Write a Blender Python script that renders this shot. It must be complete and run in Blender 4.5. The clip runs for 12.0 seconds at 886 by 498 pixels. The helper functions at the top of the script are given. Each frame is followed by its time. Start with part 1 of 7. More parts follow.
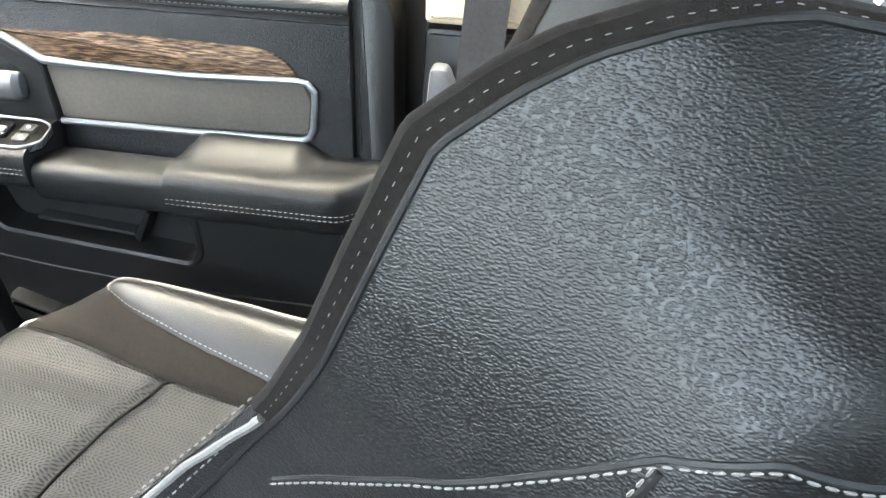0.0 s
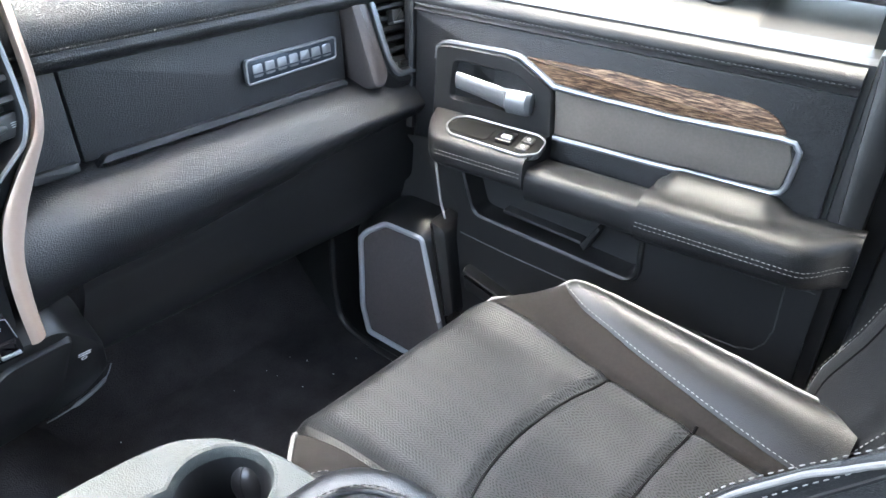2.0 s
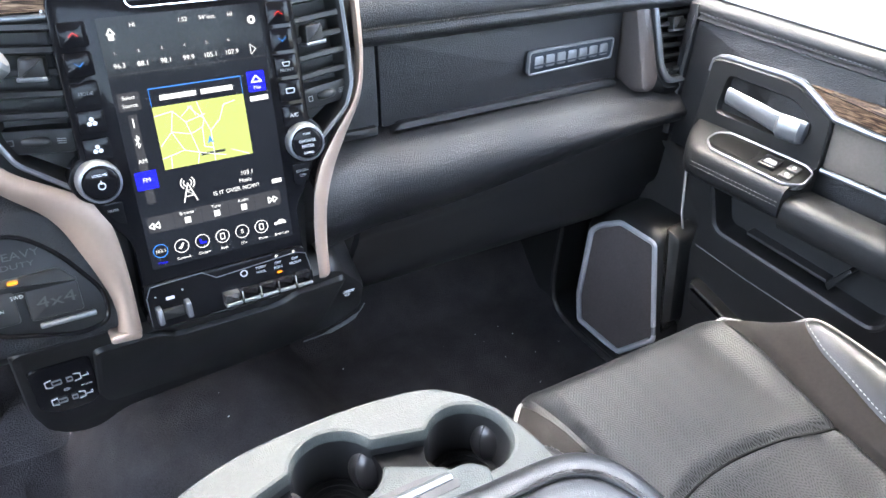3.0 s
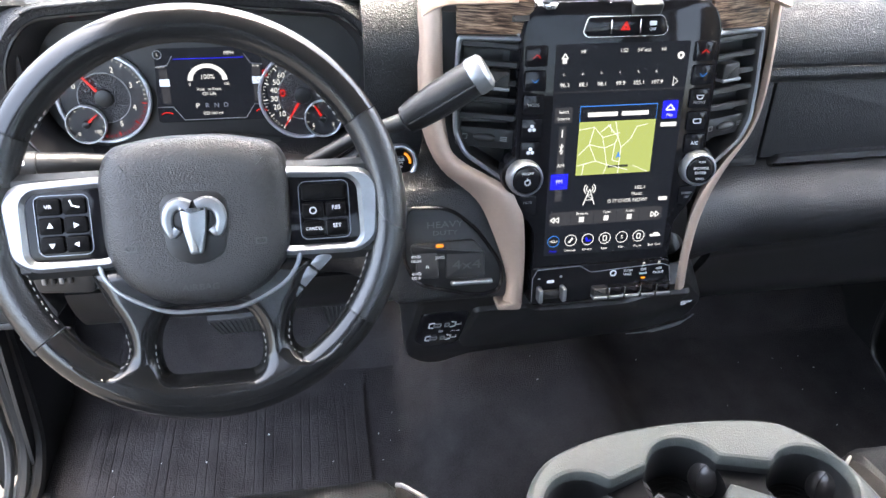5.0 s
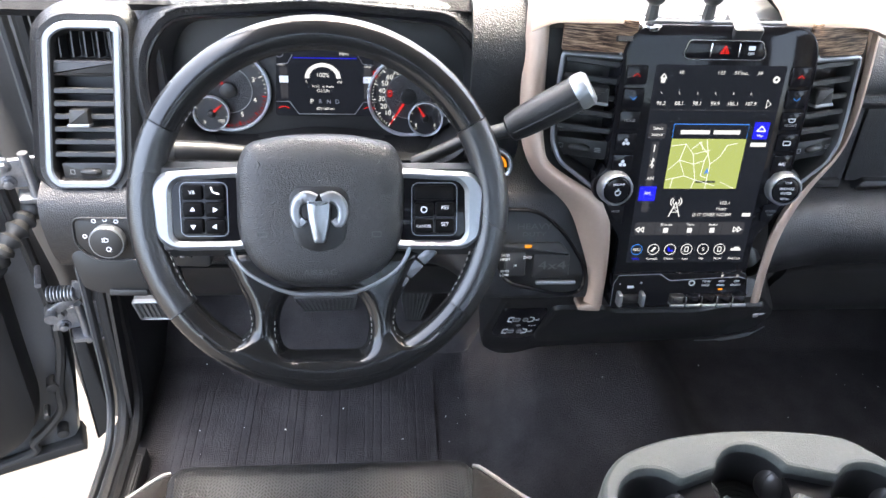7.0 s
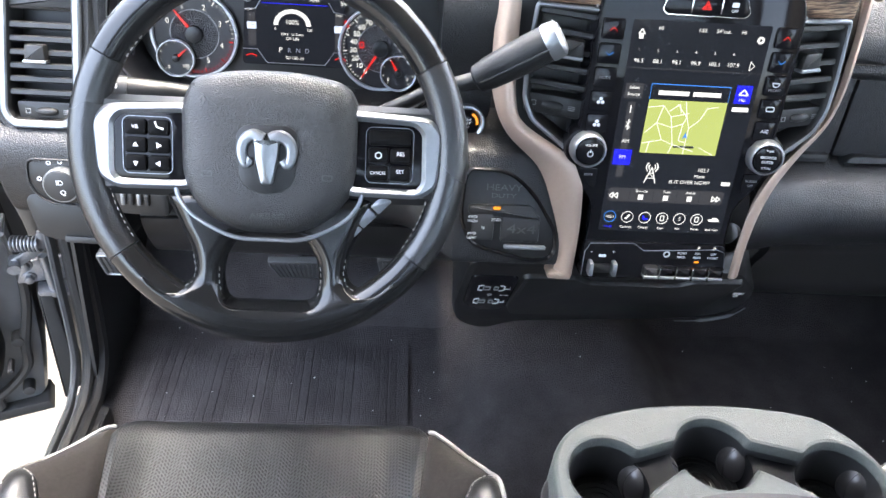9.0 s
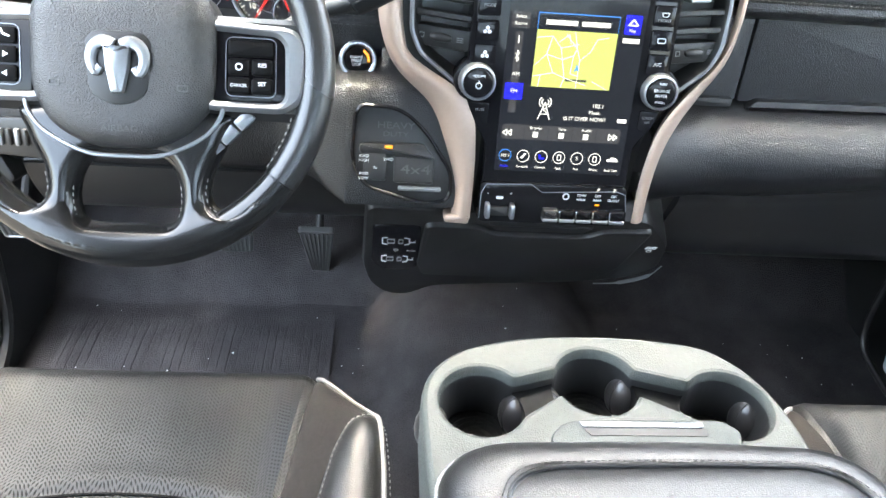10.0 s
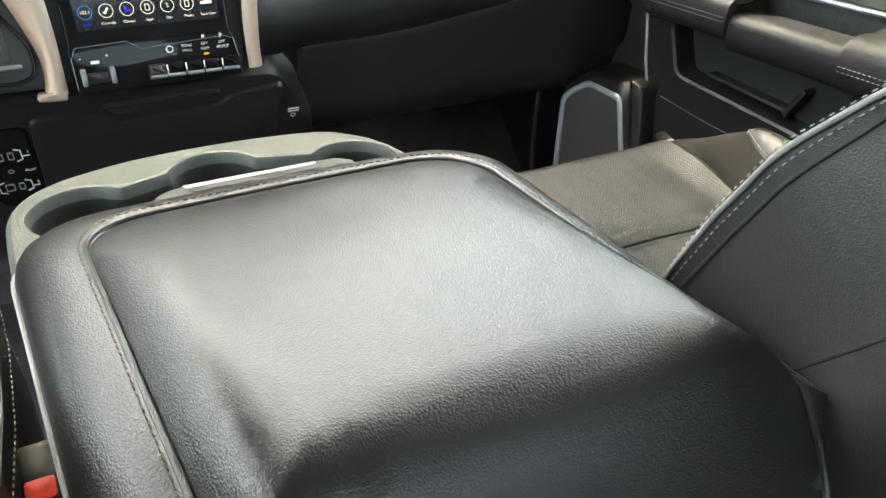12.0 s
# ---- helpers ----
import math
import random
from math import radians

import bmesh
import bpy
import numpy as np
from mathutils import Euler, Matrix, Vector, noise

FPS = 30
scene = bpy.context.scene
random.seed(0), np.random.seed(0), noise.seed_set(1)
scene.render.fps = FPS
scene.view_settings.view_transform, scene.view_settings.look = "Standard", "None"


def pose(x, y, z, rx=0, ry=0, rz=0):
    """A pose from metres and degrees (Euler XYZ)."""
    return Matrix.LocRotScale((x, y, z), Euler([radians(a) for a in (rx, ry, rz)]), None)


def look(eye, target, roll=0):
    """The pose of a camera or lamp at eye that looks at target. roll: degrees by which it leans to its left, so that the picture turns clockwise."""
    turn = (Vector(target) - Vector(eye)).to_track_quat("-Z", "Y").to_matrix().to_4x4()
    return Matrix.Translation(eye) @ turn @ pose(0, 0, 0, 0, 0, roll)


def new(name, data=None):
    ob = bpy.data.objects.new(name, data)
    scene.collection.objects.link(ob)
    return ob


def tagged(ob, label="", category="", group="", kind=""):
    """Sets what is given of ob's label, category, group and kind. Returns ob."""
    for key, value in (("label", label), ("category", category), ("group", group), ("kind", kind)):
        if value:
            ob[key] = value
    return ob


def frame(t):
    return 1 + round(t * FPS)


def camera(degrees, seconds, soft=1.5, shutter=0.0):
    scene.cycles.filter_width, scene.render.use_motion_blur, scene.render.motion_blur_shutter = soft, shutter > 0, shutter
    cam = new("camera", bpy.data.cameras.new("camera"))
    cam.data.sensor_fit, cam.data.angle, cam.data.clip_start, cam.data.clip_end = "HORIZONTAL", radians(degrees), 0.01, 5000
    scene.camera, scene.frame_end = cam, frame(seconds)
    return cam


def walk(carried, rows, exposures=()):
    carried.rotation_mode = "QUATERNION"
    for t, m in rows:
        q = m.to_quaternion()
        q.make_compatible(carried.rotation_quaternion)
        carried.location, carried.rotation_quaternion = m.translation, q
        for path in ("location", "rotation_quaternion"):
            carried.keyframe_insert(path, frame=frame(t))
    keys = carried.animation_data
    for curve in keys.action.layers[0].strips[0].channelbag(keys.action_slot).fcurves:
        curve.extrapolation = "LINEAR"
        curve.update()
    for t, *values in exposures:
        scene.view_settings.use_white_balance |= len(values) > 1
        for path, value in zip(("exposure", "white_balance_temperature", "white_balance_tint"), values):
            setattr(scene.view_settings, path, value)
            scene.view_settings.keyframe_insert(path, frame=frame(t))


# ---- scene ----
cam = camera(61.7, 12.0)
PATH = [
    (0, (0.082, -0.878, 0.895), (1.734, -0.462, -0.153), 2.2),
    (0.5, (0.045, -0.836, 0.911), (1.62, -0.202, -0.146), 0.9),
    (1, (0.001, -0.805, 0.925), (1.504, -0.007, -0.126), 0.3),
    (1.5, (-0.044, -0.769, 0.94), (1.36, 0.193, -0.111), 0.3),
    (2, (-0.083, -0.74, 0.952), (1.228, 0.361, -0.082), 1.7),
    (2.5, (-0.123, -0.732, 0.979), (0.966, 0.563, -0.088), 2.1),
    (3, (-0.172, -0.714, 0.998), (0.743, 0.672, -0.116), 3.9),
    (3.5, (-0.221, -0.708, 1.012), (0.493, 0.756, -0.148), 3.4),
    (3.7, (-0.238, -0.705, 1.023), (0.396, 0.784, -0.153), 3.0),
    (5.3, (-0.357, -0.709, 1.111), (-0.122, 0.842, -0.13), 2.3),
    (5.5, (-0.366, -0.718, 1.123), (-0.163, 0.831, -0.125), 2.2),
    (6, (-0.388, -0.733, 1.132), (-0.208, 0.814, -0.123), 3.1),
    (6.5, (-0.397, -0.737, 1.14), (-0.237, 0.804, -0.125), 3.1),
    (8.5, (-0.385, -0.744, 1.126), (-0.24, 0.802, -0.135), 4.7),
    (9, (-0.338, -0.742, 1.087), (-0.204, 0.789, -0.193), 5.3),
    (9.5, (-0.26, -0.764, 1.039), (-0.13, 0.757, -0.252), 5.5),
    (10, (-0.216, -0.79, 0.991), (-0.045, 0.788, -0.226), 5.9),
    (10.5, (-0.173, -0.818, 0.925), (0.061, 0.779, -0.256), 4.1),
    (11, (-0.136, -0.858, 0.862), (0.179, 0.756, -0.277), 3.4),
    (11.5, (-0.12, -0.893, 0.805), (0.434, 0.685, -0.293), 2.9),
    (12, (-0.094, -0.943, 0.77), (0.691, 0.549, -0.306), 1.7),
]
walk(cam, [(t, look(eye, target, roll)) for t, eye, target, roll in PATH], [(0, 5.2, 7300, 0), (1, 5.4, 6800, 1), (2, 5.25, 6500, 3), (3, 5.35, 6600, 6), (3.7, 5.35, 6700, 8), (5.4, 4.65, 6900, 8), (8.5, 4.65, 6800, 8), (9.5, 5.25, 6900, 4), (10.5, 5.45, 7500, 0), (11.3, 5.1, 7900, -2), (12, 4.85, 8300, -4)])

# ---- light ----
world = bpy.data.worlds.new("world")
scene.world = world
world.use_nodes = True
wn = world.node_tree.nodes
sky = wn.new("ShaderNodeTexSky")
sky.sky_type, sky.sun_disc = "NISHITA", False
sky.sun_elevation, sky.sun_rotation = radians(76), radians(9)
sky.air_density, sky.dust_density, sky.ozone_density = 0.8, 5.0, 0.8
haze = wn.new("ShaderNodeHueSaturation")
haze.inputs["Saturation"].default_value = 0.85
world.node_tree.links.new(sky.outputs[0], haze.inputs["Color"])
world.node_tree.links.new(haze.outputs[0], wn["Background"].inputs[0])
wn["Background"].inputs[1].default_value = 0.15

sun_data = bpy.data.lights.new("sun", "SUN")
sun_data.energy, sun_data.angle, sun_data.color = 0.2, radians(0.8), (1.0, 0.95, 0.88)
sun = new("sun", sun_data)
sun.matrix_world = look((0.2, 1.3, 4.5), (0, 0.3, 0.6))


# ---- materials ----
def mat(name, color, rough=0.5, metal=0.0, vary=0.15, vscale=60.0, bump=0.0, bscale=400.0, kind="noise", sheen=0.0, coat=0.0, dist=0.001, spec=0.5):
    """A surface with colour drift at two scales, uneven gloss and fine relief."""
    m = bpy.data.materials.new(name)
    m.use_nodes = True
    n, l = m.node_tree.nodes, m.node_tree.links
    b = n["Principled BSDF"]
    b.inputs["Metallic"].default_value = metal
    b.inputs["Sheen Weight"].default_value = sheen
    b.inputs["Coat Weight"].default_value = coat
    b.inputs["Coat Roughness"].default_value = 0.08
    b.inputs["Specular IOR Level"].default_value = spec
    co = n.new("ShaderNodeTexCoord")
    big, small = n.new("ShaderNodeTexNoise"), n.new("ShaderNodeTexNoise")
    big.inputs["Scale"].default_value, small.inputs["Scale"].default_value = vscale * 0.12, vscale * 4
    big.inputs["Detail"].default_value = small.inputs["Detail"].default_value = 3
    add = n.new("ShaderNodeMath")
    add.operation = "ADD"
    ramp = n.new("ShaderNodeMapRange")
    ramp.inputs["From Min"].default_value, ramp.inputs["From Max"].default_value = 0.6, 1.4
    ramp.inputs["To Min"].default_value, ramp.inputs["To Max"].default_value = 1 - vary, 1 + vary
    hue = n.new("ShaderNodeMixRGB")
    hue.blend_type = "MULTIPLY"
    hue.inputs[0].default_value = 1
    hue.inputs[1].default_value = (*color, 1)
    l.new(co.outputs["Object"], big.inputs["Vector"]), l.new(co.outputs["Object"], small.inputs["Vector"])
    l.new(big.outputs[0], add.inputs[0]), l.new(small.outputs[0], add.inputs[1]), l.new(add.outputs[0], ramp.inputs[0])
    l.new(ramp.outputs[0], hue.inputs[2]), l.new(hue.outputs[0], b.inputs["Base Color"])
    rr = n.new("ShaderNodeMapRange")
    rr.inputs["To Min"].default_value, rr.inputs["To Max"].default_value = rough * 0.82, min(1, rough * 1.18)
    l.new(big.outputs[0], rr.inputs[0]), l.new(rr.outputs[0], b.inputs["Roughness"])
    if bump:
        if kind == "pebble":
            t = n.new("ShaderNodeTexVoronoi")
            t.feature = "SMOOTH_F1"
            t.inputs["Smoothness"].default_value = 0.35
            warp = n.new("ShaderNodeTexNoise")
            warp.inputs["Scale"].default_value = bscale * 0.5
            mix = n.new("ShaderNodeMixRGB")
            mix.blend_type, mix.inputs[0].default_value = "ADD", 0.0008
            l.new(co.outputs["Object"], warp.inputs["Vector"])
            l.new(co.outputs["Object"], mix.inputs[1]), l.new(warp.outputs["Color"], mix.inputs[2])
            drawn = n.new("ShaderNodeMapping")
            drawn.inputs["Scale"].default_value = (1.0, 0.8, 1.5)
            l.new(mix.outputs[0], drawn.inputs[0]), l.new(drawn.outputs[0], t.inputs["Vector"])
        else:
            t = n.new("ShaderNodeTexNoise")
            t.inputs["Detail"].default_value = 4
            l.new(co.outputs["Object"], t.inputs["Vector"])
        t.inputs["Scale"].default_value = bscale
        bp = n.new("ShaderNodeBump")
        bp.inputs["Strength"].default_value, bp.inputs["Distance"].default_value = bump, dist
        if kind == "pebble":
            cell = n.new("ShaderNodeMapRange")
            cell.interpolation_type = "SMOOTHSTEP"
            cell.inputs["From Min"].default_value, cell.inputs["From Max"].default_value = 0.75, 0.15
            l.new(t.outputs[0], cell.inputs[0]), l.new(cell.outputs[0], bp.inputs["Height"])
        else:
            l.new(t.outputs[0], bp.inputs["Height"])
        l.new(bp.outputs[0], b.inputs["Normal"])
    return m


LIT = 0.10  # how bright the lit displays are beside daylight


def glow(name, color, strength):
    m = bpy.data.materials.new(name)
    m.use_nodes = True
    b = m.node_tree.nodes["Principled BSDF"]
    b.inputs["Base Color"].default_value = (0.01, 0.01, 0.01, 1)
    b.inputs["Roughness"].default_value = 0.1
    b.inputs["Specular IOR Level"].default_value = 0.15
    b.inputs["Emission Color"].default_value = (*color, 1)
    b.inputs["Emission Strength"].default_value = strength * LIT
    return m


def perforated(name, color):
    """Leather with pin holes in chevron rows, darker colour painting the shade inside."""
    m = mat(name, color, 0.44, spec=0.28, bump=0.2, bscale=800, kind="pebble", dist=0.0003)
    n, l = m.node_tree.nodes, m.node_tree.links
    b = n["Principled BSDF"]
    co = [x for x in n if x.type == "TEX_COORD"][0]

    def calc(op, a, c):
        q = n.new("ShaderNodeMath")
        q.operation = op
        for k, v in enumerate((a, c)):
            if isinstance(v, (int, float)):
                q.inputs[k].default_value = v
            else:
                l.new(v, q.inputs[k])
        return q.outputs[0]

    sep = n.new("ShaderNodeSeparateXYZ")
    l.new(co.outputs["Object"], sep.inputs[0])
    x, y, z = sep.outputs
    row = calc("DIVIDE", calc("ADD", calc("SUBTRACT", z, y), calc("PINGPONG", x, 0.014)), 0.0046)
    along = calc("DIVIDE", x, 0.0038)
    u = calc("SUBTRACT", calc("FRACT", row, 0), 0.5)
    v = calc("SUBTRACT", calc("FRACT", along, 0), 0.5)
    d = calc("SQRT", calc("ADD", calc("MULTIPLY", u, u), calc("MULTIPLY", calc("MULTIPLY", v, v), 0.55)), 0)
    hole = n.new("ShaderNodeMapRange")
    hole.inputs["From Min"].default_value, hole.inputs["From Max"].default_value = 0.16, 0.36
    l.new(d, hole.inputs[0])
    # Holes coloured darker and duller to paint in their shade.
    dark = n.new("ShaderNodeMapRange")
    dark.inputs["To Min"].default_value = 0.35
    tint = n.new("ShaderNodeMixRGB")
    tint.blend_type, tint.inputs[0].default_value = "MULTIPLY", 1.0
    was = b.inputs["Base Color"].links[0].from_node
    l.new(hole.outputs[0], dark.inputs[0]), l.new(was.outputs[0], tint.inputs[1]), l.new(dark.outputs[0], tint.inputs[2]), l.new(tint.outputs[0], b.inputs["Base Color"])
    l.new(calc("MULTIPLY", dark.outputs[0], 0.33), b.inputs["Specular IOR Level"])
    bp = n.new("ShaderNodeBump")
    bp.inputs["Strength"].default_value, bp.inputs["Distance"].default_value = 0.5, 0.0005
    old = b.inputs["Normal"].links[0].from_node
    l.new(hole.outputs[0], bp.inputs["Height"]), l.new(old.outputs[0], bp.inputs["Normal"]), l.new(bp.outputs[0], b.inputs["Normal"])
    return m


def wooden(name):
    m = mat(name, (0.2, 0.1, 0.05), 0.42, spec=0.2)
    n, l = m.node_tree.nodes, m.node_tree.links
    b = n["Principled BSDF"]
    co = [x for x in n if x.type == "TEX_COORD"][0]
    mp = n.new("ShaderNodeMapping")
    mp.inputs["Scale"].default_value = (45, 45, 560)
    mp.inputs["Rotation"].default_value = (0.02, 0, 0)
    no = n.new("ShaderNodeTexNoise")
    no.inputs["Scale"].default_value, no.inputs["Detail"].default_value, no.inputs["Distortion"].default_value = 1.0, 5, 0.6
    ra = n.new("ShaderNodeValToRGB")
    e = ra.color_ramp.elements
    e[0].position, e[0].color = 0.38, (0.018, 0.009, 0.006, 1)
    e[1].position, e[1].color = 0.66, (0.29, 0.195, 0.125, 1)
    mid = e.new(0.5)
    mid.color = (0.10, 0.06, 0.038, 1)
    l.new(co.outputs["Object"], mp.inputs[0]), l.new(mp.outputs[0], no.inputs["Vector"]), l.new(no.outputs[0], ra.inputs[0]), l.new(ra.outputs[0], b.inputs["Base Color"])
    bp = n.new("ShaderNodeBump")
    bp.inputs["Strength"].default_value, bp.inputs["Distance"].default_value = 0.3, 0.0004
    l.new(no.outputs[0], bp.inputs["Height"]), l.new(bp.outputs[0], b.inputs["Normal"])
    return m


LEATHER = mat("black_leather", (0.010, 0.010, 0.0102), 0.30, spec=0.47, bump=0.5, bscale=760, kind="pebble", dist=0.00026)
SMOOTH = mat("smooth_leather", (0.010, 0.010, 0.0102), 0.28, spec=0.7, bump=0.3, bscale=600, kind="pebble", dist=0.0003)
# Slightly blue base colour paints in some of the sky's reflection.
SOFT = mat("soft_touch_vinyl", (0.0078, 0.008, 0.0088), 0.33, spec=0.55, bump=0.75, bscale=520, kind="pebble", dist=0.0006)
# Duller copy of SOFT, made to keep sky glare off the dash top.
MATTE = mat("dull_soft_vinyl", (0.010, 0.010, 0.0105), 0.6, spec=0.14, bump=0.5, bscale=450, kind="pebble", dist=0.0005)
AIRBAG = mat("airbag_vinyl", (0.012, 0.012, 0.0122), 0.40, spec=0.55, bump=0.7, bscale=620, kind="pebble", dist=0.0005)
# The blue cast in this black stands in for reflected sky.
PERF = perforated("perforated_leather", (0.0078, 0.0084, 0.0095))
SUEDE = mat("grey_suede", (0.0165, 0.0145, 0.0133), 0.95, vary=0.35, bump=0.4, bscale=1500, sheen=0.03, spec=0.08)
PLASTIC = mat("black_plastic", (0.010, 0.010, 0.0102), 0.40, spec=0.4, bump=0.3, bscale=900, dist=0.0004)
# Less shiny copy of SOFT for pads that would look too brightly lit.
PADDING = mat("dull_pad_leather", (0.009, 0.0092, 0.0098), 0.40, spec=0.30, bump=0.5, bscale=700, kind="pebble", dist=0.0003)
# Near-black plastic that also stands in for shade in hollows and seat creases.
PLATE = mat("black_plastic_and_shade", (0.004, 0.004, 0.0042), 0.45, spec=0.05)
DARK = mat("dark_plastic", (0.009, 0.009, 0.0092), 0.5, bump=0.2, bscale=900, dist=0.0004)
GLOSS = mat("piano_black", (0.006, 0.006, 0.007), 0.06, vary=0.05, spec=0.16)
GREY = mat("grey_moulded_plastic", (0.055, 0.0605, 0.0555), 0.5, spec=0.3, bump=0.5, bscale=700, kind="pebble", dist=0.0003)
SILVER = mat("satin_silver", (0.25, 0.26, 0.272), 0.36, metal=0.85, vary=0.05)
SATIN = mat("satin_grey_metal", (0.2, 0.21, 0.225), 0.4, metal=0.8, vary=0.06)
CHROME = mat("chrome", (0.75, 0.76, 0.78), 0.12, metal=1.0, vary=0.03)
BRONZE = mat("bronze_paint", (0.36, 0.275, 0.225), 0.38, metal=0.45, vary=0.05, bump=0.05, bscale=2500, dist=0.0003)
WOOD = wooden("dark_wood_veneer")
CLOTH = mat("grey_brown_cloth", (0.095, 0.086, 0.075), 0.9, vary=0.2, bump=0.4, bscale=2200, spec=0.15)
CARPET = mat("black_carpet", (0.050, 0.0465, 0.0485), 1.0, vary=0.45, vscale=140, bump=1.0, bscale=420, dist=0.004, spec=0.05)
THREAD = mat("pale_thread", (0.26, 0.25, 0.235), 0.8, bump=0.3, bscale=3000)
PIPING = mat("pale_piping", (0.2, 0.193, 0.182), 0.65, bump=0.3, bscale=900)
MESHES = mat("speaker_mesh", (0.06, 0.05, 0.049), 0.7, vary=0.3, bump=1.0, bscale=1600, dist=0.001)
PAINT = mat("silver_body_paint", (0.13, 0.135, 0.14), 0.42, metal=0.6, vary=0.06, coat=0.2)
RUBBER = mat("black_rubber", (0.015, 0.015, 0.015), 0.6, bump=0.2, bscale=700)
BEIGE = mat("beige_trim", (0.56, 0.46, 0.33), 0.7, bump=0.3, bscale=900)
STEEL = mat("zinc_steel", (0.27, 0.28, 0.3), 0.42, metal=0.9, vary=0.2)
# Concrete coloured far too dark, in place of shade, so the ground doesn't blow out.
CONCRETE = mat("darkened_concrete", (0.044, 0.039, 0.032), 0.9, vary=0.35, vscale=6, bump=0.6, bscale=60, dist=0.004)
PRINT = mat("white_print", (0.7, 0.7, 0.7), 0.5)
DIM = mat("grey_print", (0.2, 0.2, 0.2), 0.5)
EMBOSS = mat("embossed_print", (0.045, 0.045, 0.045), 0.5)
PEDAL = mat("pedal_rubber", (0.06, 0.06, 0.06), 0.45, bump=0.3, bscale=600)
ROOF = mat("headliner_cloth", (0.2, 0.185, 0.165), 0.95, vary=0.1, bump=0.3, bscale=1500)
SCREEN = glow("screen_black", (0.003, 0.0035, 0.006), 1.0)
BAND = glow("screen_band", (0.035, 0.035, 0.042), 0.6)
WHITE = glow("screen_white", (0.9, 0.9, 0.92), 0.5)
MAPGREEN = glow("map_green", (0.40, 0.46, 0.14), 0.55)
MAPLINE = glow("map_line", (0.85, 0.87, 0.78), 0.6)
BLUE = glow("screen_blue", (0.01, 0.012, 0.75), 0.6)
SKYBLUE = glow("screen_light_blue", (0.05, 0.25, 0.8), 0.5)
RED = glow("red_light", (0.9, 0.02, 0.015), 0.5)
AMBER = glow("amber_light", (1.0, 0.33, 0.02), 0.55)
# Paler, less metallic than SILVER: brightness painted in for rings sunk in shade.
RING = mat("bright_ring_metal", (0.5, 0.52, 0.56), 0.3, metal=0.55, vary=0.04)
GLASS = bpy.data.materials.new("window_glass")
GLASS.use_nodes = True
g = GLASS.node_tree.nodes["Principled BSDF"]
g.inputs["Transmission Weight"].default_value, g.inputs["Roughness"].default_value, g.inputs["IOR"].default_value = 1.0, 0.0, 1.02
# Glass with a tint added to dim the overbright ground seen through it.
TINT = GLASS.copy()
TINT.name = "dimming_glass"
TINT.node_tree.nodes["Principled BSDF"].inputs["Base Color"].default_value = (0.55, 0.57, 0.57, 1)
PRIVACY = GLASS.copy()
PRIVACY.name = "privacy_glass"
PRIVACY.node_tree.nodes["Principled BSDF"].inputs["Base Color"].default_value = (0.22, 0.225, 0.225, 1)


# ---- mesh helpers ----
def V(*a):
    return Vector(a)


def finish(name, bm, material, smooth=35):
    me = bpy.data.meshes.new(name)
    bmesh.ops.recalc_face_normals(bm, faces=bm.faces)
    bm.to_mesh(me)
    bm.free()
    me.materials.append(material)
    for p in me.polygons:
        p.use_smooth = True
    me.set_sharp_from_angle(angle=radians(smooth))
    return me


def part(name, bm, material, parent=None, label="", smooth=35):
    """Links a bmesh as one mesh object, under a thing or a part when there is a parent."""
    ob = new(name, finish(name, bm, material, smooth))
    if parent:
        ob.parent = parent
        base = V(0, 0, 0) if parent.parent else parent.location
        ob.matrix_parent_inverse = Matrix.Translation(-base)
    return tagged(ob, label)


def thing(name, at, label, category, group="", kind=""):
    ob = new(name)
    ob.empty_display_size = 0.02
    ob.location = at
    return tagged(ob, label, category, group, kind)


def loft(bm, rows, close_u=False, close_v=False, cap=False):
    """A skin over rows of points, all rows equally long."""
    grid = [[bm.verts.new(p) for p in r] for r in rows]
    n, k = len(grid), len(grid[0])
    for i in range(n if close_v else n - 1):
        for j in range(k if close_u else k - 1):
            bm.faces.new((grid[i][j], grid[i][(j + 1) % k], grid[(i + 1) % n][(j + 1) % k], grid[(i + 1) % n][j]))
    if cap and close_u and not close_v:
        bm.faces.new(grid[0]), bm.faces.new(grid[-1])
    return bm


def skin(rows, **k):
    return loft(bmesh.new(), rows, **k)


def thicken(bm, d, up=False):
    """Gives an open skin depth, away from its normals, which face up if asked."""
    bmesh.ops.recalc_face_normals(bm, faces=bm.faces)
    if up and sum(f.normal.z * f.calc_area() for f in bm.faces) < 0:
        bmesh.ops.reverse_faces(bm, faces=bm.faces[:])
        bm.normal_update()
    bmesh.ops.solidify(bm, geom=bm.faces[:], thickness=d)
    return bm


def smooth_path(pts, n=8, closed=False):
    """A Catmull-Rom curve through the points."""
    p = [Vector(q) for q in pts]
    m = len(p)
    out = []
    for i in range(m if closed else m - 1):
        a, b, c, d = (p[(i + k) % m] if closed else p[min(max(i + k, 0), m - 1)] for k in (-1, 0, 1, 2))
        for s in range(n):
            t = s / n
            out.append(0.5 * (2 * b + (c - a) * t + (2 * a - 5 * b + 4 * c - d) * t * t + (3 * b - a - 3 * c + d) * t ** 3))
    if not closed:
        out.append(p[-1])
    return out


